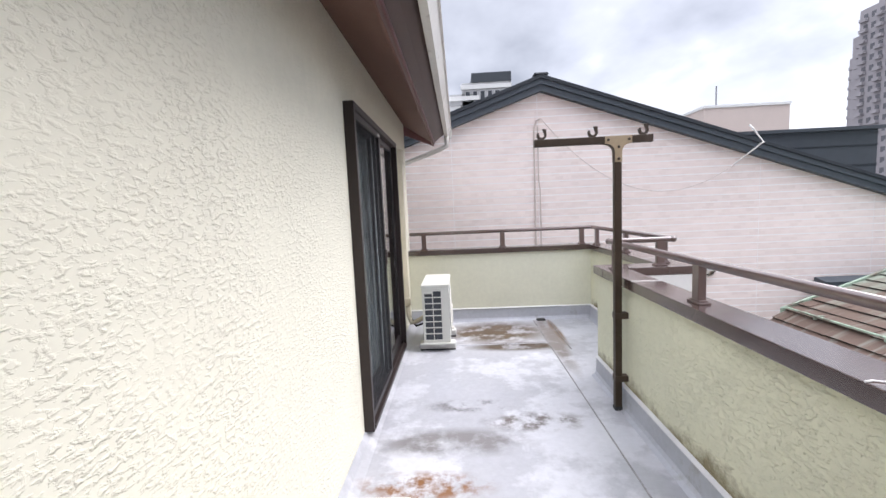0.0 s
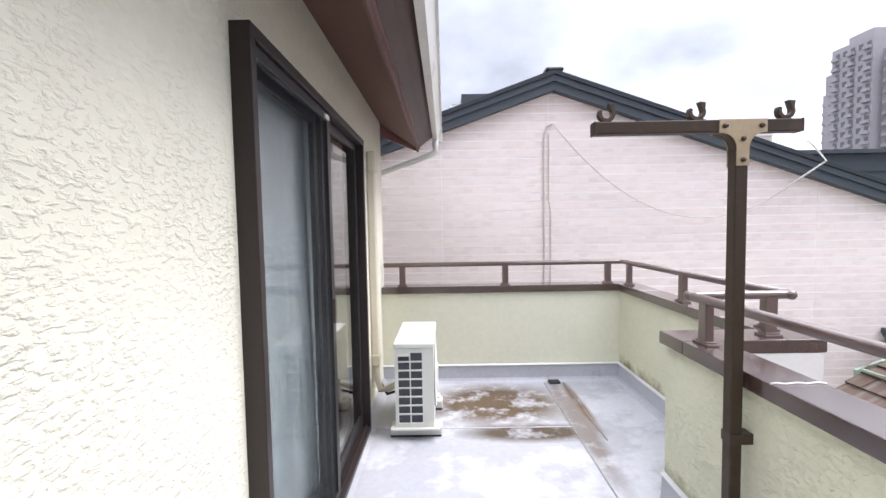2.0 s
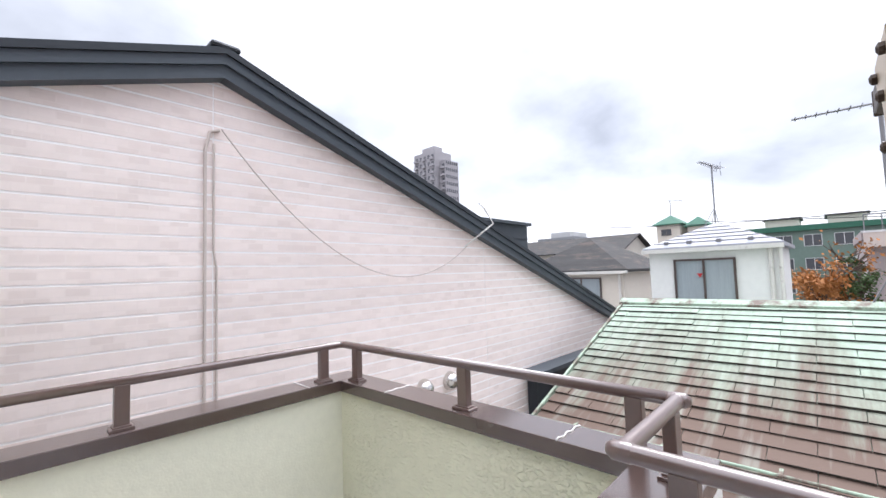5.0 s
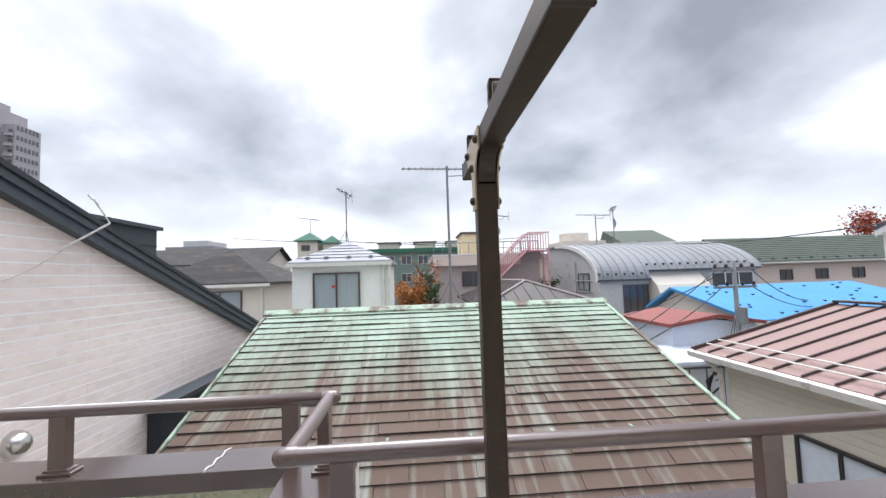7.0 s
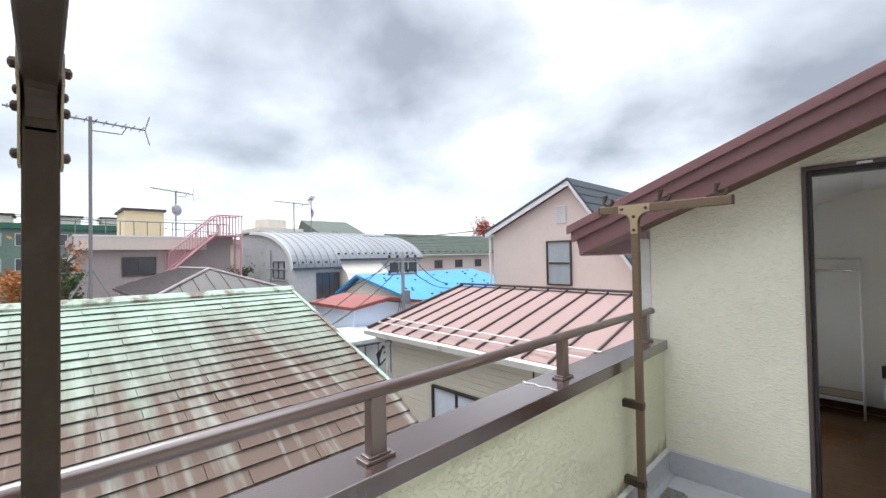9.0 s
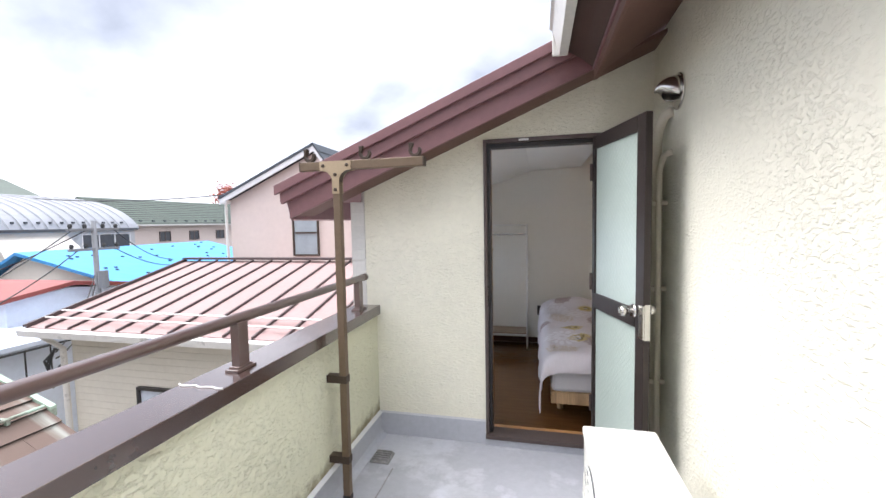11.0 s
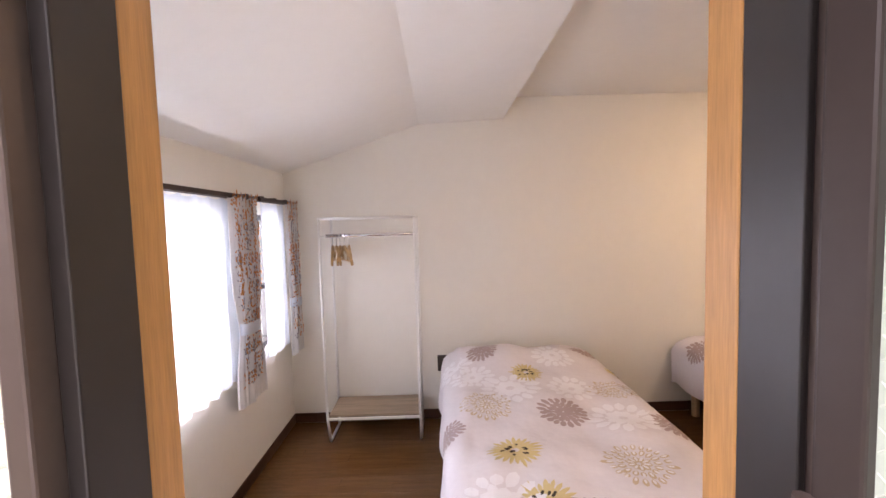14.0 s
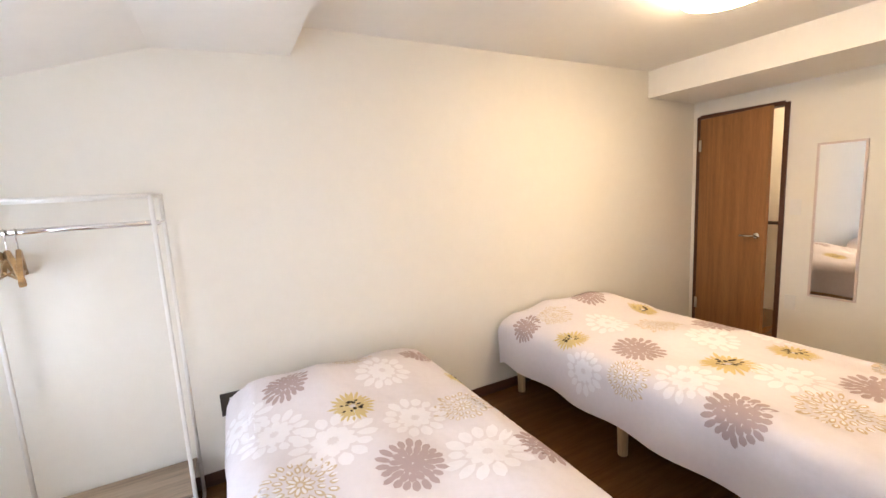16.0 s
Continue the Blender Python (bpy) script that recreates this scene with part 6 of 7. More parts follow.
# the pale pink neighbour with slate-blue verges
GX, GY, GZT, GS = 1.785, 6.36, 2.965, 0.348


def gable(x):
    return GZT - GS * abs(x - GX)


nb = thing("neighbour_house", (0, 0, 0), label="pale pink clad house with slate-blue metal roof edges", category="house")
B().prism([(-5.0, GROUND), (9.4, GROUND), (9.4, gable(9.4)), (GX, GZT), (-5.0, gable(-5.0))], 1, GY - 0.0005, GY + 7.0).make("wall", "siding_line", nb, label="pink clad gable wall")
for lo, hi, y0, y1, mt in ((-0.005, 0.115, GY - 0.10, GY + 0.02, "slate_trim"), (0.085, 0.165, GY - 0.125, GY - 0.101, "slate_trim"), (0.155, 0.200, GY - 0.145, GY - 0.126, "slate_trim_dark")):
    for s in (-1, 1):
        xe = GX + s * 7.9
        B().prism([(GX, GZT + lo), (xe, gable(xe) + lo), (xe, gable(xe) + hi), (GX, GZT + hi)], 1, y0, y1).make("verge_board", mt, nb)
for s in (-1, 1):
    xe = GX + s * 7.9
    B().prism([(GX, GZT + 0.165), (xe, gable(xe) + 0.165), (xe, gable(xe) + 0.205), (GX, GZT + 0.205)], 1, GY - 0.14, GY + 7.2).make("roof", "slate_trim", nb)
B().box(GX - 0.10, GX + 0.10, GY - 0.15, GY + 7.2, GZT + 0.185, GZT + 0.228).make("ridge_cap", "slate_trim_dark", nb, bevel=0.02)
# conduit, slack cable and bracket on the gable wall
cb = B()
cb.tube([(1.69, GY - 0.012, GROUND + 4), (1.69, GY - 0.012, 2.45), (1.72, GY - 0.015, 2.58), (1.78, GY - 0.02, 2.60)], 0.011, 8)
cb.tube([(1.765, GY - 0.012, GROUND + 4), (1.765, GY - 0.012, 1.62), (1.745, GY - 0.012, 1.75), (1.745, GY - 0.012, 2.50)], 0.008, 8)
cb.make("conduit", "siding_joint", nb)
span = [(1.78 + (4.42 - 1.78) * k / 24, GY - 0.06, 2.60 + (1.85 - 2.60) * k / 24 - 2.6 * (k / 24) * (1 - k / 24)) for k in range(25)]
B().tube(span, 0.0055, 6).make("slack_cable", "siding_joint", nb)
B().tube([(4.42, GY - 0.02, 1.84), (4.62, GY - 0.30, 2.10), (4.52, GY - 0.25, 2.28), (4.50, GY - 0.2, 2.34)], 0.011, 6).make("cable_bracket", "plastic_white", nb)
for vx in (4.10, 3.71):
    vt = B()
    vt.sheet(lambda a, t: (vx + 0.10 * math.cos(t) * math.sin(a), GY - 0.005 - 0.12 * math.sin(t), 0.375 + 0.10 * math.cos(t) * math.cos(a)),
             [radians(-180 + 360 * k / 18) for k in range(19)], [radians(90 * k / 6) for k in range(7)])
    vt.make("vent_cap", "steel", nb, smooth=True, label="round steel vent cap")
# lean-to bay in dark slate metal
B().box(5.65, 8.6, 6.20, GY - 0.012, -1.6, 0.12).make("bay_wall", "slate_trim_dark", nb)
B().prism([(6.15, 0.12), (GY - 0.012, 0.16), (GY - 0.012, 0.22), (6.15, 0.18)], 0, 5.58, 8.7).make("bay_roof", "slate_trim", nb)

# green weathered roof in front
gr = thing("green_roof_house", (0, 0, 0), label="house with weathered green tile roof worn to brown", category="house")
RXR, RZR, RSL, XF = 7.6, 0.985, 0.362, 4.70
YA, YB_ = 5.70, 0.12


def slope_z(x):
    return RZR - RSL * (RXR - x) if x >= XF else RZR - RSL * (RXR - XF) - 0.62 * (XF - x)


B().prism([(3.9, GROUND), (11.0, GROUND), (11.0, -0.35), (RXR, RZR - 0.12), (XF, slope_z(XF) - 0.12), (3.9, slope_z(3.9) - 0.12)], 1, YB_ + 0.25, YA - 0.25).make("wall", N["cream"], gr)
B().prism([(XF, slope_z(XF) - 0.09), (RXR, RZR - 0.09), (11.2, -0.40), (11.2, -0.34), (RXR, RZR - 0.02), (XF, slope_z(XF) - 0.02), (3.72, slope_z(3.72) - 0.02), (3.72, slope_z(3.72) - 0.09)], 1, YB_, YA).make("roof_deck", "roof_edge", gr)
for y0, y1 in ((YA - 0.012, YA + 0.02), (YB_ - 0.03, YB_ + 0.02)):
    B().prism([(XF - 0.05, slope_z(XF) - 0.06), (RXR, RZR - 0.05), (RXR, RZR + 0.04), (XF - 0.05, slope_z(XF) + 0.03)], 1, y0, y1).make("rake_strip", "roof_edge", gr)
B().prism([(RXR - 0.12, RZR - 0.035), (RXR, RZR + 0.03), (RXR + 0.12, RZR - 0.035), (RXR + 0.12, RZR + 0.015), (RXR, RZR + 0.075), (RXR - 0.12, RZR + 0.015)], 1, YB_ - 0.04, YA + 0.04).make("ridge_cap", "roof_edge", gr)
B().tube([(XF - 0.03, YB_ + 0.05, slope_z(XF) + 0.05), (XF - 0.03, YA - 0.05, slope_z(XF) + 0.05)], 0.014, 8).make("snow_bar", "roof_edge", gr)
for k in range(7):
    yy = YB_ + 0.3 + k * 0.8
    B().box(XF - 0.05, XF + 0.10, yy - 0.012, yy + 0.012, slope_z(XF) + 0.01, slope_z(XF) + 0.055).make("snow_bracket", "roof_edge", gr)
aerial(7.6, 2.72, RZR + 0.05, 3.34, 4, 1.25, True)

# pink standing-seam roof house
kh = thing("pink_roof_house", (0, 0, 0), label="beige house with a pink-brown batten seam metal roof", category="house")
KX0, KX1, KY0, KY1, KZ0, KZ1 = 2.3, 8.33, -1.98, -5.0, -0.06, 0.69
B().prism([(KY0 - 0.3, GROUND), (-8.0, GROUND), (-8.0, -0.1), (KY1, KZ1 - 0.12), (KY0 - 0.3, KZ0 - 0.05)], 0, KX0 + 0.3, KX1 - 0.45).make("wall", N["beige_siding"], kh)
B().prism([(KY0, KZ0 - 0.03), (KY1, KZ1 - 0.03), (-8.2, -0.12), (-8.2, -0.07), (KY1, KZ1 + 0.02), (KY0, KZ0 + 0.02)], 0, KX0, KX1).make("roof", N["pinkroof"], kh)
ks = (KZ1 - KZ0) / (KY0 - KY1)
for k in range(14):
    x = KX0 + 0.2 + k * 0.455
    B().prism([(KY0 + 0.005, KZ0 + 0.02), (KY1, KZ1 + 0.02), (KY1, KZ1 + 0.055), (KY0 + 0.005, KZ0 + 0.055)], 0, x - 0.014, x + 0.014).make("roof_batten", N["batten"], kh)
B().box(KX0, KX1 + 0.02, KY1 - 0.09, KY1 + 0.09, KZ1 + 0.055, KZ1 + 0.095).make("ridge_cap", N["batten"], kh)
B().prism([(KY0 + 0.02, KZ0 - 0.04), (KY1, KZ1 - 0.04), (KY1, KZ1 + 0.08), (KY0 + 0.02, KZ0 + 0.08)], 0, KX1 - 0.02, KX1 + 0.02).make("verge_strip", N["batten"], kh)
for d in (0.18, 0.42):
    B().tube([(KX0, KY0 - d, KZ0 + d * ks + 0.10), (KX1 - 0.1, KY0 - d, KZ0 + d * ks + 0.10)], 0.014, 8).make("snow_bar", "gutter", kh)
B().prism([(KY0 + 0.01, KZ0 - 0.09), (KY0 + 0.11, KZ0 - 0.10), (KY0 + 0.13, KZ0 + 0.0), (KY0 + 0.01, KZ0 + 0.01)], 0, KX0, KX1 + 0.05).make("gutter", "gutter", kh)
B().box(KX0, KX1 - 0.1, KY0 - 0.29, KY0 + 0.005, KZ0 - 0.13, KZ0 - 0.10).make("eave_board", "gutter", kh)
B().tube([(KX1 - 0.35, KY0 + 0.06, KZ0 - 0.08), (KX1 - 0.38, KY0 - 0.2, KZ0 - 0.35), (KX1 - 0.38, KY0 - 0.24, GROUND)], 0.045, 8).make("downpipe", "gutter", kh)
for k in range(30):
    zz = KZ0 - 0.22 - k * 0.11
    B().box(KX0 + 0.31, KX1 - 0.44, KY0 - 0.299, KY0 - 0.288, zz - 0.107, zz - 0.001).make("siding_board", N["beige_siding"], kh)
for k in range(3):
    B().tube([(KX1 - 0.30 + 0.02 * k, KY0 - 0.16, KZ0 - 0.35), (KX1 - 0.12, KY0 - 0.1 - 0.03 * k, KZ0 - 0.55 - 0.05 * k), (KX1 - 0.2, KY0 - 0.12, KZ0 - 0.78), (KX1 - 0.34, KY0 - 0.18, KZ0 - 0.62)], 0.018, 6).make("cable_coil", N["wire"], kh, smooth=True)
B().tube([(4.3, KY0 - 0.27, KZ0 - 0.2), (4.3, KY0 - 0.27, KZ0 - 1.1)], 0.012, 6).make("cable", N["wire"], kh)
B().tube([(4.15, KY0 - 0.285, KZ0 - 0.95), (4.15, KY0 - 0.20, KZ0 - 0.95)], [0.07, 0.06], 14).make("vent_cap", "steel", kh)
frame_window(kh, 1, KY0 - 0.288, 5.35, 6.55, -2.1, -1.0, "bluewhite", 1, "sash")

# pink gable house behind it
lh = thing("gable_house", (0, 0, 0), label="pale pink gable house with grey roof and white verge boards", category="house")
LA, LZ_, LS, LY = 6.69, 3.55, 0.445, -8.0
LR = 1.40
B().prism([(4.6, GROUND), (9.65, GROUND), (9.65, LZ_ - LS * 2.96), (LA, LZ_), (4.6, LZ_ - LR * (LA - 4.6))], 1, LY, LY - 7).make("wall", N["pinkwall"], lh)
for reach, pitch in ((3.15, LS), (-2.25, LR)):
    xe, ze = LA + reach, LZ_ - pitch * abs(reach)
    B().prism([(LA, LZ_ - 0.03), (xe, ze - 0.03), (xe, ze + 0.17), (LA, LZ_ + 0.17)], 1, LY + 0.22, LY + 0.18).make("verge_board", "white_trim", lh)
    B().prism([(LA, LZ_ + 0.12), (xe, ze + 0.12), (xe, ze + 0.2), (LA, LZ_ + 0.2)], 1, LY + 0.24, LY - 7.3).make("roof", N["slateblue"], lh)
for k in range(1, 12):
    x, z = LA - k * 0.19, LZ_ - LR * k * 0.19 + 0.2
    B().box(x - 0.012, x + 0.008, LY - 7.3, LY + 0.24, z - 0.02, z + 0.02).make("roof_course", "slate_trim_dark", lh)
frame_window(lh, 1, LY, 6.76, 7.50, 0.62, 1.88, "curtained", 1, "bronze_dark", 0)
B().box(6.80, 7.46, LY + 0.022, LY + 0.05, 1.22, 1.27).make("window_bar", "bronze_dark", lh)
vb = B()
for k in range(9):
    vb.box(6.86, 7.22, LY + 0.002, LY + 0.04, 2.46 + k * 0.06, 2.495 + k * 0.06)
vb.make("louvre_vent", "white_trim", lh)
B().tube([(9.70, LY + 0.12, 2.2), (9.70, LY + 0.06, GROUND)], 0.04, 8).make("downpipe", "gutter", lh)
B().box(9.6, 9.85, LY - 7, LY + 0.2, 2.14, 2.24).make("gutter", "gutter", lh)

# slate-clad block, slate hip house, white pyramid house
h = house("slate_house", 3.6, 7.10, 7.14, 11.5, 2.34, "slateblue", "slateblue", "flat", 0.05, 0.06, "dark slate-clad upper storey with a sheet roof", gut=False)
for k in range(3):
    B().box(3.6, 7.10, 7.128, 7.14, 1.50 + k * 0.30, 1.515 + k * 0.30).make("panel_joint", "slate_trim_dark", h)
for k in range(3):
    B().box(7.10, 7.112, 7.14, 11.5, 1.50 + k * 0.30, 1.515 + k * 0.30).make("panel_joint", "slate_trim_dark", h)
B().box(3.7, 6.7, 7.5, 9.4, 2.395, 2.43).make("roof_panel", "slate_trim_dark", h, bevel=0.01)
B().box(3.68, 6.72, 7.44, 7.50, 2.395, 2.44).make("panel_rail", "white_trim", h)
h = house("slate_roof_house", 15.0, 20.0, 8.35, 12.2, 1.42, "cream", "slate", "hip", 1.36, 0.22, "cream house with a mottled slate hip roof")
frame_window(h, 0, 15.0, 9.15, 10.5, 0.0, 1.2, "curtained", -1)
h = house("white_house", 12.0, 15.4, 4.05, 6.60, 1.92, "white", "metalwhite", "hip", 0.72, 0.12, "white house with a pale metal pyramid roof")
frame_window(h, 0, 12.0, 4.84, 6.00, 0.72, 1.66, "curtained", -1, "sash_light", 1)
B().prism([(5.44, 1.36), (5.56, 1.36), (5.50, 1.26)], 0, 11.93, 11.94).make("warning_mark", "red", h, label="red triangle mark on the window")
for k in range(1, 6):
    f = k / 6.5
    x0, x1, y0, y1, z = 11.88 + 1.395 * f, 15.52 - 1.395 * f, 3.93 + 1.395 * f, 6.72 - 1.395 * f, 2.02 + 0.63 * f
    b = B()
    b.tube([(x0, y0, z), (x0, y1, z)], 0.012, 4)
    b.tube([(x0, y0, z), (x1, y0, z)], 0.012, 4)
    b.make("roof_course", N["antenna"], h)
for y in (4.5, 5.1, 5.7, 6.2):
    B().box(12.02, 12.12, y - 0.05, y + 0.05, 2.06, 2.15).make("snow_guard", N["antenna"], h)
B().tube([(11.9, 4.0, 1.9), (11.95, 4.0, GROUND)], 0.04, 8).make("downpipe", "gutter", h)
aerial(13.4, 5.36, 2.62, 4.15, 80, 1.2, True)
# dark hip roof below the vaulted house
HX0, HX1, HY0, HY1, HZ, HR = 13.0, 20.5, -2.3, 1.3, 0.45, 0.80
h = house("brown_roof_house", HX0 + 0.2, HX1 - 0.2, HY0 + 0.2, HY1 - 0.2, HZ, "cream", "metaldark", "hip", HR, 0.2, "low house with a dark brown seamed metal hip roof")
HK = (HY1 - HY0) / 2
HM, HT = (HY0 + HY1) / 2, HZ + 0.10
for k in range(1, 9):
    y = HY0 + (HY1 - HY0) * k / 9
    run = min(y - HY0, HY1 - y)
    B().tube([(HX0, y, HT), (HX0 + run, y, HT + (HR - 0.09) * run / HK)], 0.018, 4).make("roof_seam", N["batten"], h)
for k in range(1, 22):
    x = HX0 + 0.33 * k
    run = min(x - HX0, HK, HX1 - x)
    B().tube([(x, HY1, HT), (x, HY1 - run, HT + (HR - 0.09) * run / HK)], 0.018, 4).make("roof_seam", N["batten"], h)
for y in (HY0, HY1):
    B().tube([(HX0, y, HT + 0.02), (HX0 + HK, HM, HZ + HR + 0.02)], 0.04, 6).make("hip_cap", N["mauve"], h)
B().tube([(HX0 + HK, HM, HZ + HR + 0.02), (HX1 - HK, HM, HZ + HR + 0.02)], 0.04, 6).make("ridge_cap", N["mauve"], h)

# mauve-grey block with yellow stair head and pink outside stair
h = house("stair_block", 24.0, 32.0, -3.9, 2.2, 2.35, "mauve", "mauve", "flat", 0.35, 0.1, "mauve-grey flat-roofed block with a pink outside stair", gut=False)
B().box(27, 30, -1.5, 0.2, 2.7, 4.15).make("stair_head", N["yellow"], h)
B().box(26.9, 30.1, -1.6, 0.3, 4.15, 4.28).make("stair_head_roof", N["metaldark"], h)
B().box(23.7, 23.99, -2.7, 2.25, 2.05, 2.62).make("roof_fascia", N["pinkwall"], h)
B().box(23.68, 24.2, -2.75, 2.3, 2.62, 2.70).make("roof_edge", "white_trim", h)
B().tube([(23.9, -3.8, 3.35), (23.9, 2.2, 3.35)], 0.03, 5).make("roof_rail", N["antenna"], h)
for k in range(13):
    B().tube([(23.9, -3.8 + k * 0.5, 2.7), (23.9, -3.8 + k * 0.5, 3.35)], 0.02, 4).make("rail_bar", N["antenna"], h)
frame_window(h, 0, 24.0, -0.6, 0.6, 0.9, 1.68, "pane", -1)
st = B()
for k in range(14):
    y = -1.0 - k * 0.14
    st.box(23.0, 23.9, y - 0.14, y, 1.0 + k * 0.135, 1.04 + k * 0.135)
for x in (23.0, 23.9):
    st.tube([(x, -1.0, 1.0), (x, -3.0, 2.85)], 0.06, 5)
    st.tube([(x, -1.0, 1.9), (x, -3.0, 3.75)], 0.035, 5)
    st.tube([(x, -3.0, 3.75), (x, -4.2, 3.75)], 0.035, 5)
    for k in range(18):
        y = -1.0 - k * 0.115
        st.tube([(x, y, 1.0 + k * 0.107), (x, y, 1.9 + k * 0.107)], 0.02, 4)
    for k in range(8):
        st.tube([(x, -3.1 - k * 0.15, 2.75), (x, -3.1 - k * 0.15, 3.75)], 0.02, 4)
st.box(23.0, 23.9, -4.2, -2.9, 2.7, 2.78)
for x in (23.0, 23.9):
    st.tube([(x, -4.1, 2.7), (x, -4.1, GROUND)], 0.06, 5)
st.make("outside_stair", N["pinksteel"], h, label="pink painted steel stair")
aerial(25.5, -1.75, 2.7, 5.1, 30, 2.2, dish=True)

# barrel-vaulted grey building
vh = thing("vaulted_house", (0, 0, 0), label="grey rendered building with a curved sheet metal roof", category="house")
VY0, VY1, VY2 = -5.5, -7.95, -13.6
curve = [(19.7 + 5.6 * (1 - math.cos(radians(a))), 1.05 + 2.05 * math.sin(radians(a))) for a in range(0, 91, 6)]
upper = [(x, z) for x, z in curve if z > 1.45]


def vault_wall(line, y0, y1):
    x0 = line[0][0] + 0.14
    B().prism([(x0, GROUND), (27.0, GROUND), (27.0, 2.98), *[(x + 0.12, z - 0.12) for x, z in line[::-1]]], 1, y0, y1).make("wall", N["greywall"], vh)


def vault_roof(line, y0, y1):
    B().prism([*line, (27.1, 3.10), (27.1, 3.0), *[(x + 0.08, z - 0.08) for x, z in line[::-1]]], 1, y0, y1).make("roof", N["metalgrey"], vh)


vault_wall(curve, VY0, VY1)
vault_wall(upper, VY1 - 0.002, VY2)
vault_roof(curve, VY0 + 0.14, VY1)
vault_roof(upper, VY1 - 0.002, VY2 - 0.15)
B().prism([*curve, *[(x + 0.16, z - 0.16) for x, z in curve[::-1]]], 1, VY0 + 0.141, VY0 + 0.17).make("verge_strip", "white_trim", vh)
for k in range(19):
    y = VY0 - 0.15 - k * 0.42
    line = curve if y > VY1 else upper
    B().tube([(x - 0.02, y, z + 0.03) for x, z in line], 0.020, 4).make("roof_seam", N["metalgrey"], vh)
    q = line[1]
    B().box(q[0] - 0.05, q[0] + 0.05, y + 0.17, y + 0.25, q[1] + 0.02, q[1] + 0.10).make("snow_guard", N["pane"], vh)
B().box(19.62, 19.76, VY1, VY0 + 0.14, 0.97, 1.07).make("gutter", N["pane"], vh)
B().box(upper[0][0] - 0.08, upper[0][0] + 0.06, VY2, VY1, upper[0][1] - 0.10, upper[0][1]).make("gutter", N["pane"], vh)
frame_window(vh, 0, 19.84, -7.3, -6.65, -0.6, 0.75, "pane", -1)
frame_window(vh, 0, 19.84, -7.85, -7.4, -0.6, 0.75, "pane", -1)
frame_window(vh, 0, upper[0][0] + 0.14, -13.3, -11.2, 0.2, 1.2, "pane", -1, "white_trim", 2)
B().prism([(18.9, GROUND), (upper[0][0] + 0.13, GROUND), (upper[0][0] + 0.13, upper[0][1] - 0.12), (19.9, 1.2), (19.3, 0.75), (18.9, 0.1)], 1, VY1 - 0.05, -10.6).make("side_bay", N["cream"], vh)
frame_window(vh, 1, VY0, 21.0, 22.3, 0.55, 1.35, "curtained", 1)
for z in (1.0, 0.45):
    B().tube([(20.6, VY0 + 0.06, z), (22.9, VY0 + 0.06, z)], 0.03, 6).make("pipe", N["metalwhite"], vh)
B().tube([(22.6, VY0 + 0.06, GROUND), (22.6, VY0 + 0.06, 2.0)], 0.03, 6).make("pipe", N["metalwhite"], vh)
B().box(28.2, 31, -14.4, -10.6, 2.0, 3.4).make("stair_head", N["white"], vh)
B().prism([(27.6, 3.30), (30.6, 4.45), (31.2, 3.6), (31.2, 3.4), (27.8, 3.25)], 1, -14.8, -10.9).make("stair_head_roof", N["greenroof2"], vh)
B().box(27.5, 30.5, -9.6, -6.6, 2.0, 3.55).make("tank_house", N["cream"], vh)
B().tube([(29.0, -8.0, 3.55), (29.0, -8.0, 4.15)], 1.0, 18).make("water_tank", N["cream"], vh)
aerial(24.5, -7.6, 3.0, 4.85, 10, 2.1)
aerial(24.5, -8.7, 3.0, 5.2, 70, 1.8, dish=True)

# green tile roofed house, blue tarpaulin roof, red roof
h = house("green_tile_house", 26.0, 31.0, -36.0, -17.6, 1.65, "pinkwall", "greenroof2", "gable_y", 1.75, 0.4, "pale pink house with a dark green tiled roof")
for k in range(12):
    x, z = 25.65 + k * 0.235, 1.75 + k * 0.235 * 1.75 / 2.9
    B().box(x, x + 0.03, -36.4, -17.2, z + 0.0, z + 0.05).make("roof_course", N["slate"], h)
for k in range(16):
    B().box(25.8, 25.9, -18.2 - k * 0.9, -18.05 - k * 0.9, 1.85, 1.97).make("snow_guard", N["pane"], h)
for y in (-20.5, -23.0, -25.6, -28.4):
    frame_window(h, 0, 26.0, y - 0.8, y, 0.55, 1.15, "pane", -1)
h = house("tarpaulin_house", 11.6, 16.4, -12.6, -6.1, -0.05, "cream", "blue", "gable_y", 0.80, 0.25, "house with its roof covered by a blue tarpaulin", ridge_x=15.0)
sbg = B()
rndb = random.Random(5)
for k in range(34):
    x, y = rndb.uniform(11.8, 14.8), rndb.uniform(-12.3, -6.3)
    z = -0.05 + 0.095 + (x - 11.35) * 0.80 / 3.65
    sbg.box(x - 0.035, x + 0.035, y - 0.03, y + 0.03, z - 0.03, z + 0.03)
sbg.make("sand_bags", N["pane"], h)["kind"] = "stuff"
h = house("red_roof_house", 10.9, 13.2, -5.5, -3.2, 0.02, "bluewhite", "redroof", "gable_x", 0.20, 0.15, "small pale blue shed with a red sheet roof", gut=False)
h = house("shed", 9.3, 11.0, -4.4, -1.2, -0.55, "bluewhite", "bluewhite", "flat", 0.08, 0.15, "pale blue sheet shed between the roofs", gut=False)
for k in range(9):
    B().tube([(9.15, -4.3 + k * 0.38, -1.4), (9.15, -4.3 + k * 0.38, -0.6)], 0.014, 5).make("rail_bar", N["wire"], h)
B().tube([(9.15, -4.4, -0.6), (9.15, -1.2, -0.6)], 0.02, 6).make("rail_bar", N["wire"], h)

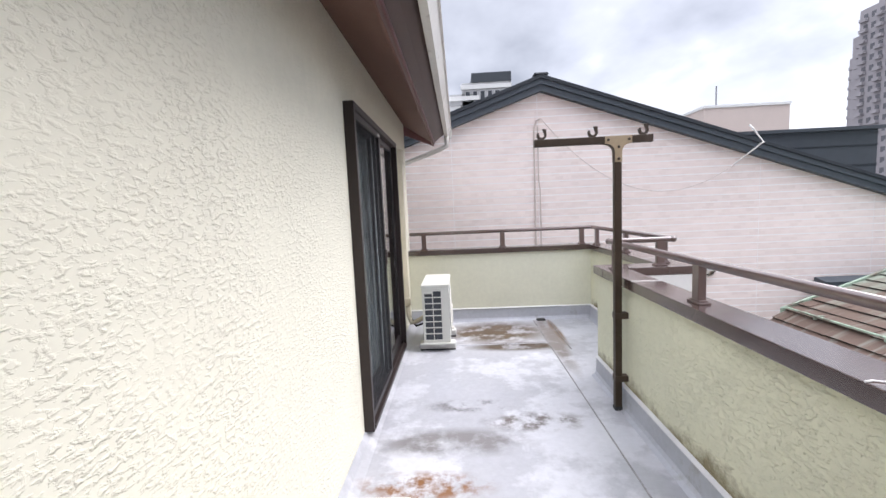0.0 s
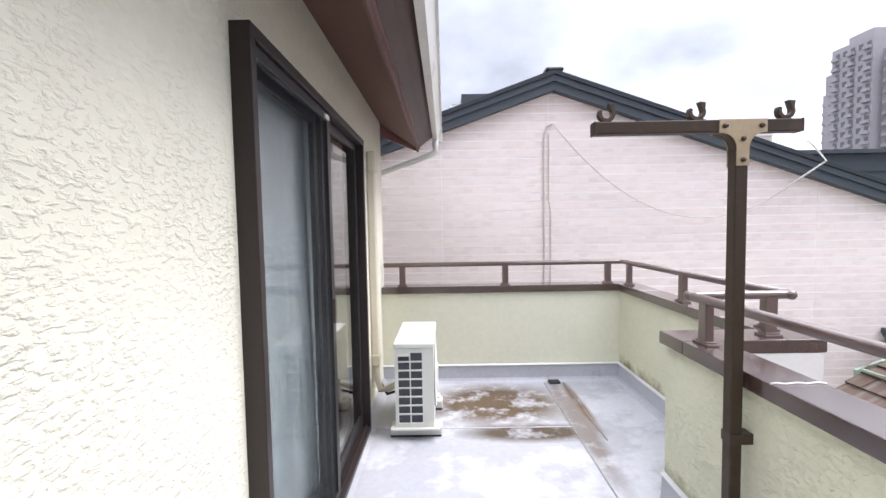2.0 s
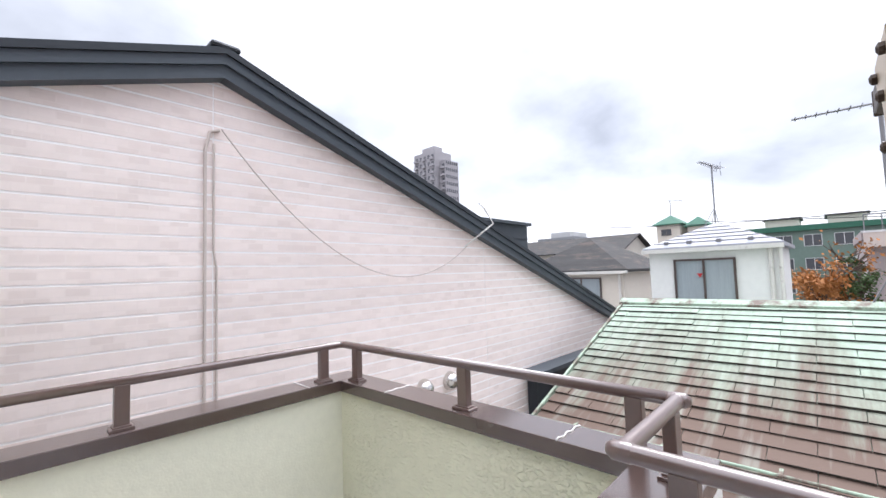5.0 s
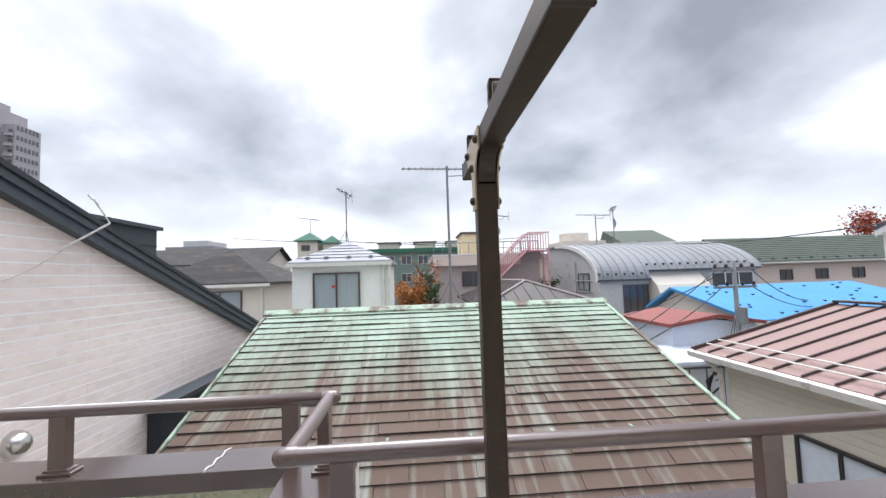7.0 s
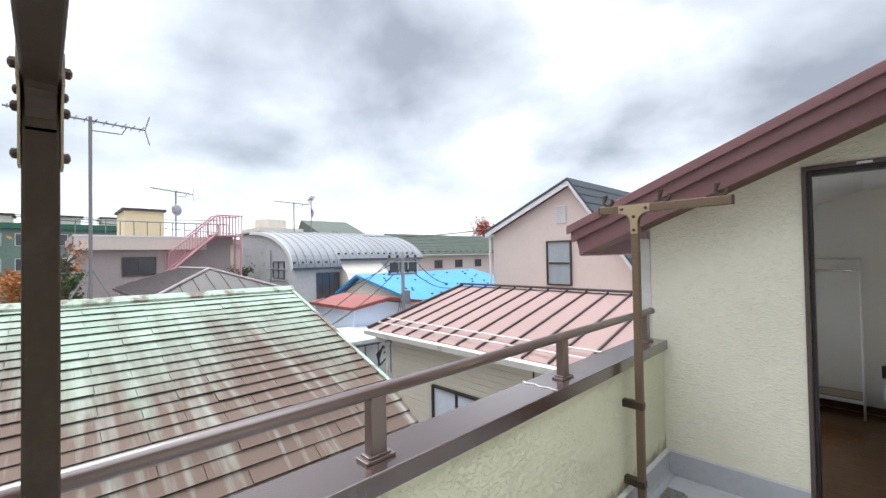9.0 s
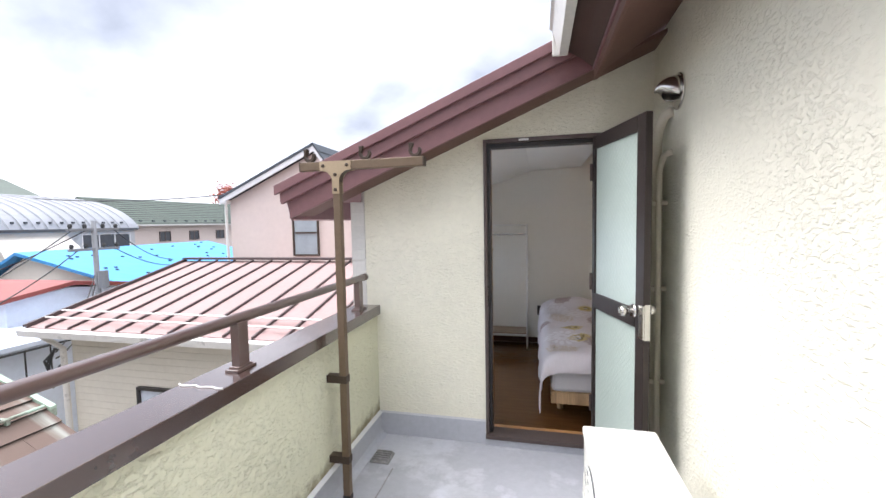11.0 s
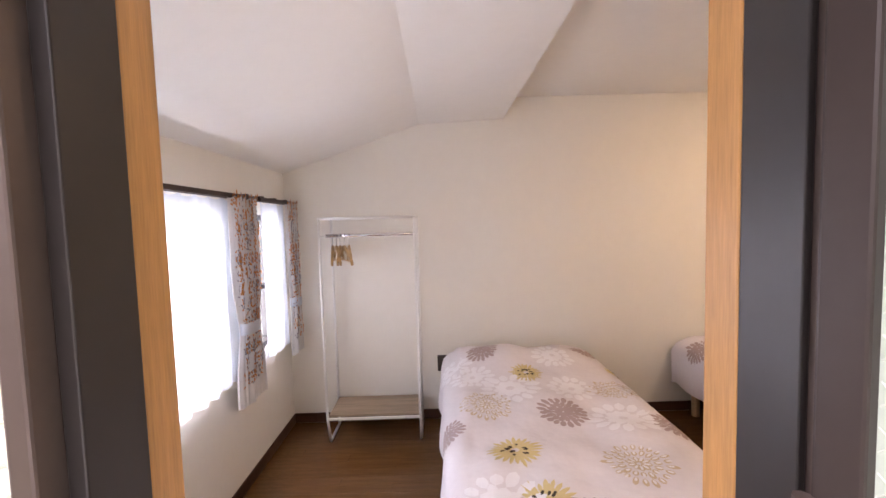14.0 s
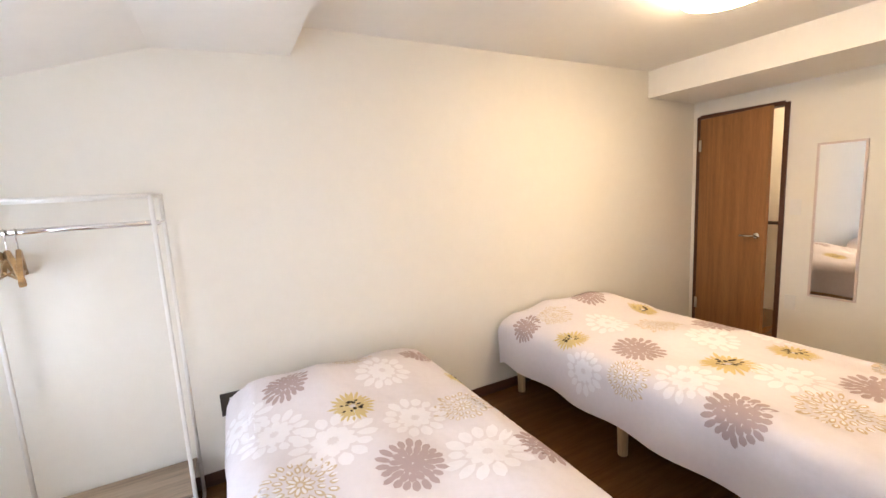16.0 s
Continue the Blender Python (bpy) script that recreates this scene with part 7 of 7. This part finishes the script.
# utility pole and cables
up = thing("utility_pole", (10.6, -4.75, GROUND), label="grey concrete utility pole with crossarms", category="utility pole")
B().tube([(0, 0, 0), (0, 0, 7.25)], [0.09, 0.05], 12).make("pole_shaft", N["pole"], up, smooth=True)
for z in (7.05, 6.6):
    B().box(-0.04, 0.04, -0.55, 0.55, z - 0.03, z + 0.03).make("crossarm", N["pole"], up)
    for y in (-0.5, -0.2, 0.2, 0.5):
        B().tube([(0, y, z + 0.03), (0, y, z + 0.09), (0, y, z + 0.13)], [0.03, 0.045, 0.025], 8).make("insulator", N["wire"], up)
B().tube([(-0.18, 0, 5.7), (-0.18, 0, 6.1)], 0.10, 10).make("junction_box", N["pole"], up)


def cable(a, b, sag, r=0.012):
    a, b = Vector(a), Vector(b)
    pts = [a.lerp(b, k / 16) - Vector((0, 0, sag * 4 * (k / 16) * (1 - k / 16))) for k in range(17)]
    B().tube(pts, r, 5).make("overhead_cable", N["wire"], label="black overhead cable between the houses", category="cable", group="overhead cables")


cable((10.6, -4.3, 1.45), (8.6, 0.2, -0.25), 0.15)
cable((10.6, -4.4, 1.0), (8.6, 0.2, -0.35), 0.25)
cable((10.6, -4.6, 1.45), (13.0, -3.0, 0.1), 0.1)
cable((10.6, -5.2, 1.45), (13.2, -9.5, 0.35), 0.25)
cable((10.6, -5.2, 1.0), (12.8, -9.5, 0.25), 0.25)
cable((10.6, -4.7, 0.4), (7.98, -2.1, -0.45), 0.2)
cable((10.6, -4.7, 0.2), (7.98, -2.1, -0.55), 0.3)
cable((30, -12.4, 3.75), (9.5, -9.2, 2.6), 0.5, 0.02)
cable((50.2, 12.5, 6.1), (34.1, -38.6, 2.5), 0.5, 0.03)
cable((40, 20, 5.6), (40, -8, 5.0), 0.5, 0.025)
for p in ((8.5, 0.15), (8.55, 0.0)):
    B().tube([(p[0], p[1], -1.2), (p[0], p[1], -0.2), (p[0] + 0.05, p[1] - 0.1, -0.15)], 0.03, 6).make("cable_drop", N["wire"], label="black cable loop on the eave", category="cable", group="cable drops")

# farther buildings
h = house("green_roof_tower", 50.0, 54.0, 14.7, 17.0, 6.1, "cream", "greenpaint", "hip", 1.15, 0.35, "cream block with green metal roofs", gut=False)
frame_window(h, 0, 50.0, 15.6, 16.5, 5.0, 5.6, "pane", -1)
house("green_roof_tower", 50.4, 54.0, 12.4, 14.1, 5.75, "cream", "greenpaint", "hip", 1.1, 0.3, "cream block with green metal roofs", gut=False)
h = house("green_apartments", 52.0, 60.0, -5.0, 9.6, 4.55, "greenwall", "greenpaint", "flat", 0.5, 0.3, "grey-green apartment block with green parapet", gut=False)
for y in (-3.6, 0.6, 5.2):
    B().box(53, 57, y, y + 2.6, 5.05, 5.8).make("roof_hut", N["cream"], h)
    B().box(52.8, 57.2, y - 0.2, y + 2.8, 5.8, 5.95).make("roof_hut_top", N["metaldark"], h)
for k in range(7):
    for j in range(3):
        frame_window(h, 0, 52.0, -4.7 + k * 2.1, -3.5 + k * 2.1, 3.1 - j * 2.2, 4.1 - j * 2.2, "pane", -1, "white_trim", 1)
h = house("grey_hill_block", 60.0, 70.0, 31.4, 37.4, 6.3, "greywall", "metalgrey", "flat", 0.4, 0.2, "distant grey stepped building", gut=False)
B().box(62, 68, 33.0, 36.4, 6.7, 7.7).make("roof_hut", N["greywall"], h)
h = house("pink_block", 33.0, 40.0, -14.0, -4.5, 2.6, "pinkwall", "mauve", "flat", 0.4, 0.2, "distant pale pink flat-roofed building", gut=False)
h = house("far_row_house", 36.0, 44.0, 16.0, 30.0, 3.0, "cream", "slate", "gable_y", 1.6, 0.4, "distant cream house row with slate roof", gut=False)
h = house("far_row_house", 34.0, 42.0, -60.0, -38.0, 2.0, "cream", "metalgrey", "gable_y", 1.6, 0.4, "distant cream house row with grey roof", gut=False)
aerial(52, 16.0, 7.0, 9.0, 50, 3.0)

# terraced block and long pale block beyond the pink neighbour
h = house("terraced_block", -2.0, 1.6, 60.0, 72.0, 15.6, "white", "greywall", "flat", 0.3, 0.1, "distant white terraced apartment block", gut=False)
for x0, x1, z in ((0.0, 4.0, 17.4), (1.8, 8.6, 18.9)):
    B().box(x0, x1, 61.0, 72.0, 12.0, z).make("upper_storey", N["greywall"], h)
    B().box(x0 - 0.2, x1 + 0.2, 60.8, 61.0, z - 0.9, z - 0.3).make("balcony_front", N["white"], h)
B().box(3.2, 8.8, 60.9, 72.0, 18.9, 20.2).make("roof_hut", N["slateblue"], h)
for k in range(6):
    frame_window(h, 1, 61.0, 2.3 + k * 1.05, 2.9 + k * 1.05, 16.4, 17.7, "pane", -1, "white_trim", 0)
h = house("long_pale_block", 35.0, 46.5, 60.0, 70.0, 13.4, "pinkwall", "white", "flat", 0.35, 0.1, "distant pale flat-roofed apartment block", gut=False)
B().tube([(37.2, 61.0, 13.6), (37.2, 61.0, 16.6)], 0.09, 6).make("mast", N["antenna"], h)

# residential tower
tw = thing("tower_block", (0, 0, 0), label="tall grey-lilac residential tower with balconies", category="tower")
TX, TY = 118.2, 124.9
for x0, x1, y0, y1, top in ((0, 10, -8, 4, 52), (2, 11, 4, 8, 46), (3, 11, -11, -8, 48), (4, 10, 8, 11, 41), (3, 8, -5, 2, 55)):
    B().box(TX + x0, TX + x1, TY + y0, TY + y1, GROUND, top).make("tower_wall", N["tower"], tw)
pn, bl = B(), B()
for x0, y0, y1, top in ((0, -8, 4, 52), (2, 4, 8, 46), (3, -11, -8, 48), (4, 8, 11, 41)):
    n_ = max(1, int((y1 - y0) / 2.3))
    for fl_ in range(17):
        z = top - 3.0 - fl_ * 2.9
        for k in range(n_):
            y = y0 + 0.5 + k * (y1 - y0 - 0.6) / n_
            pn.box(TX + x0 - 0.08, TX + x0 - 0.02, TY + y, TY + y + 1.2, z, z + 1.5)
            if k % 2 == 0:
                bl.box(TX + x0 - 1.0, TX + x0 - 0.1, TY + y - 0.2, TY + y + 1.7, z - 0.6, z + 0.3)
for fl_ in range(17):
    z = 50 - fl_ * 2.9
    for k in range(6):
        pn.box(TX + 3.5 + k * 1.2, TX + 4.2 + k * 1.2, TY - 11.09, TY - 11.02, z - 3.5, z - 2.2)
pn.make("tower_windows", N["towerpane"], tw)["kind"] = "stuff"
bl.make("tower_balconies", N["tower"], tw)["kind"] = "stuff"


# ---- trees ----
def tree(x, y, z0, h, spread, leafmat, count, seed, bare=0.0, label=""):
    t = thing("tree", (x, y, z0), label=label, category="tree", group="trees")
    rnd = random.Random(seed)
    tr = B()
    tr.tube([(0, 0, 0), (0.05, 0, h * 0.3), (0, 0.05, h * 0.55), (0.03, 0, h * 0.8)], [0.16, 0.12, 0.08, 0.04], 8)
    tips = []
    for k in range(16):
        a, z = rnd.uniform(0, 6.28), h * rnd.uniform(0.55, 0.78)
        L = spread * rnd.uniform(0.5, 1.0)
        p = [(0, 0, z), (L * 0.4 * math.cos(a), L * 0.4 * math.sin(a), z + L * 0.35), (L * math.cos(a + 0.2), L * math.sin(a + 0.2), z + L * rnd.uniform(0.5, 0.95))]
        tr.tube(p, [0.05, 0.03, 0.01], 5)
        tips += [Vector(p[1]), Vector(p[2]), Vector(p[2])]
        for _ in range(3):
            q = Vector(p[2]) + Vector((rnd.gauss(0, 0.3), rnd.gauss(0, 0.3), rnd.uniform(0.1, 0.6))) * spread * 0.5
            tr.tube([p[1], tuple(q)], [0.018, 0.006], 4)
            tips.append(q)
    tr.make("trunk", N["bark"], t)
    lv = B()
    for _ in range(count):
        c = rnd.choice(tips) + Vector((rnd.gauss(0, 1), rnd.gauss(0, 1), rnd.gauss(0, 0.8))) * spread * 0.16
        d = Vector((rnd.gauss(0, 1), rnd.gauss(0, 1), rnd.gauss(0, 1))).normalized()
        e = d.orthogonal().normalized()
        f = d.cross(e)
        s = rnd.uniform(0.05, 0.12) * (spread / 1.4) ** 0.5
        lv.add([c - e * s, c + f * s * 0.55, c + e * s, c - f * s * 0.55], [(0, 1, 2, 3)])
    lv.make("leaves", N[leafmat], t)["kind"] = "stuff"


tree(20.5, 3.45, GROUND, 7.7, 0.95, "leaf_o", 2400, 2, label="tree with thinning orange autumn leaves")
tree(21.4, 2.95, GROUND, 9.2, 1.1, "leaf_o", 260, 4, label="nearly bare tree with a few brown leaves")
tree(21.0, 2.55, GROUND, 8.6, 0.55, "leaf_g", 1300, 6, label="green tree between the houses")
tree(24.0, -4.5, GROUND, 8.2, 0.6, "leaf_g", 900, 7, label="dark green shrub beside the pink stair")
tree(33.0, -37.2, GROUND, 11.4, 2.8, "leaf_r", 5200, 8, label="tree with red autumn leaves behind the roofs")

# ---- tiles and boards, piece by piece ----
rp = random.Random(21)


def shared(name, b, mat):
    return b.mesh(name, mat)


# cladding boards of the neighbour's gable
CH = 0.0995
xs = [-1.31, 0.524, 1.743, 4.80, 6.35, 7.85, 9.30]
z = -0.75
while z < GZT:
    for a, c in zip(xs, xs[1:]):
        for part in ((a, c),):
            p, q = part[0] + 0.004, part[1] - 0.004
            lo, hi = z + 0.007, z + CH - 0.007
            # cut the board where the verge crosses it
            reach = (GZT - lo) / GS
            p2, q2 = max(p, GX - reach), min(q, GX + reach)
            if q2 - p2 < 0.05:
                continue
            pts = [(p2, lo), (q2, lo)]
            if gable(q2) >= hi:
                pts.append((q2, hi))
            else:
                pts.append((q2, max(gable(q2), lo + 0.001)))
                if GX + (GZT - hi) / GS > p2:
                    pts.append((min(q2, GX + (GZT - hi) / GS), hi))
            if gable(p2) >= hi:
                pts.append((p2, hi))
            else:
                if GX - (GZT - hi) / GS < q2:
                    pts.append((max(p2, GX - (GZT - hi) / GS), hi))
                pts.append((p2, max(gable(p2), lo + 0.001)))
            B().prism(pts, 1, GY - 0.0035, GY - 0.001).make("siding_board", "siding", nb)
    z += CH

# green roof tiles: a few shared shapes, laid in courses
COURSE, TW = 0.171, 0.60
ang = math.atan(RSL)
shapes = []
for k in range(3):
    b = B()
    w = TW - 0.006
    b.add([(0, 0, 0.0), (0, w, 0.0), (-COURSE - 0.02, w, 0.016), (-COURSE - 0.02, 0, 0.016), (0, 0, 0.010), (0, w, 0.010), (-COURSE - 0.02, w, 0.030), (-COURSE - 0.02, 0, 0.030)],
          [(0, 3, 2, 1), (4, 5, 6, 7), (0, 1, 5, 4), (1, 2, 6, 5), (2, 3, 7, 6), (3, 0, 4, 7)])
    me = shared("roof_tile", b, "roof_green")
    # the front face is coloured dark as the shadow line under the course
    me.materials.append(M["lip_shadow"])
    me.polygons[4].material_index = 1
    shapes.append(me)
rest, lips = B(), B()
row = 0
count = 0
s = 0.0
total = (RXR - XF) / math.cos(ang)
tile_rows = []
while s < total - 0.02:
    tile_rows.append((RXR - s * math.cos(ang), RZR - s * math.sin(ang), ang))
    s += COURSE
ang2 = math.atan(0.62)
s = 0.0
while s < 1.05:
    tile_rows.append((XF - s * math.cos(ang2), slope_z(XF) - s * math.sin(ang2), ang2))
    s += COURSE
for row, (x, zz, an) in enumerate(tile_rows):
    y = YB_ - (0.3 if row % 2 else 0.0)
    while y < YA - 0.02:
        y0, y1 = max(y, YB_ + 0.02), min(y + TW, YA - 0.02)
        if y1 - y0 > 0.06:
            m = Matrix.Translation((x, y0, zz)) @ Matrix.Rotation(-an, 4, 'Y') @ Matrix.Diagonal((1, (y1 - y0) / TW, 1 + rp.uniform(-0.15, 0.25), 1))
            if count < 296 and x < 7.4:
                o = new("roof_tile", shapes[count % 3])
                o.parent = gr
                o.matrix_basis = m
                count += 1
            else:
                vv = [m @ v.co for v in shapes[0].vertices]
                rest.add(vv, [tuple(p.vertices) for p in shapes[0].polygons if p.index != 4])
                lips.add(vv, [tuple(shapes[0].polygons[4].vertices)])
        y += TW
lips.make("tile_lips", "lip_shadow", gr, label="cut lips of the roof tiles, darkened for the shadow line")["kind"] = "stuff"
rest.make("roof_tiles", "roof_green", gr, label="weathered green roof tiles")["kind"] = "stuff"

# white facing tiles of the house corner
tile2 = shared("facing_tile", B().box(0.002, 0.100, 0, 0.008, 0.005, 0.075), "tiles_white")
for k in range(34):
    o = new("facing_tile", tile2)
    o.parent = pier
    o.location = (1.765, 0.0502, -1.1 + k * 0.080)

# floorboards of the bedroom
board = shared("floorboard", B().box(0.0006, 0.9094, 0.0005, 0.0745, 0, 0.004), "floor_wood")
k = 0
y = RY + 0.012
while y < -0.17:
    x = LX + 0.02 - (k % 3) * 0.3
    while x < RX - 0.03:
        x0, x1 = max(x, LX + 0.012), min(x + 0.91, RX - 0.012)
        if x1 - x0 > 0.05:
            o = new("floorboard", board)
            o.parent = floor_room
            o.location = (x0, y, FZ - 0.004)
            o.scale = ((x1 - x0) / 0.91, 1, 1)
        x += 0.91
    y += 0.075
    k += 1
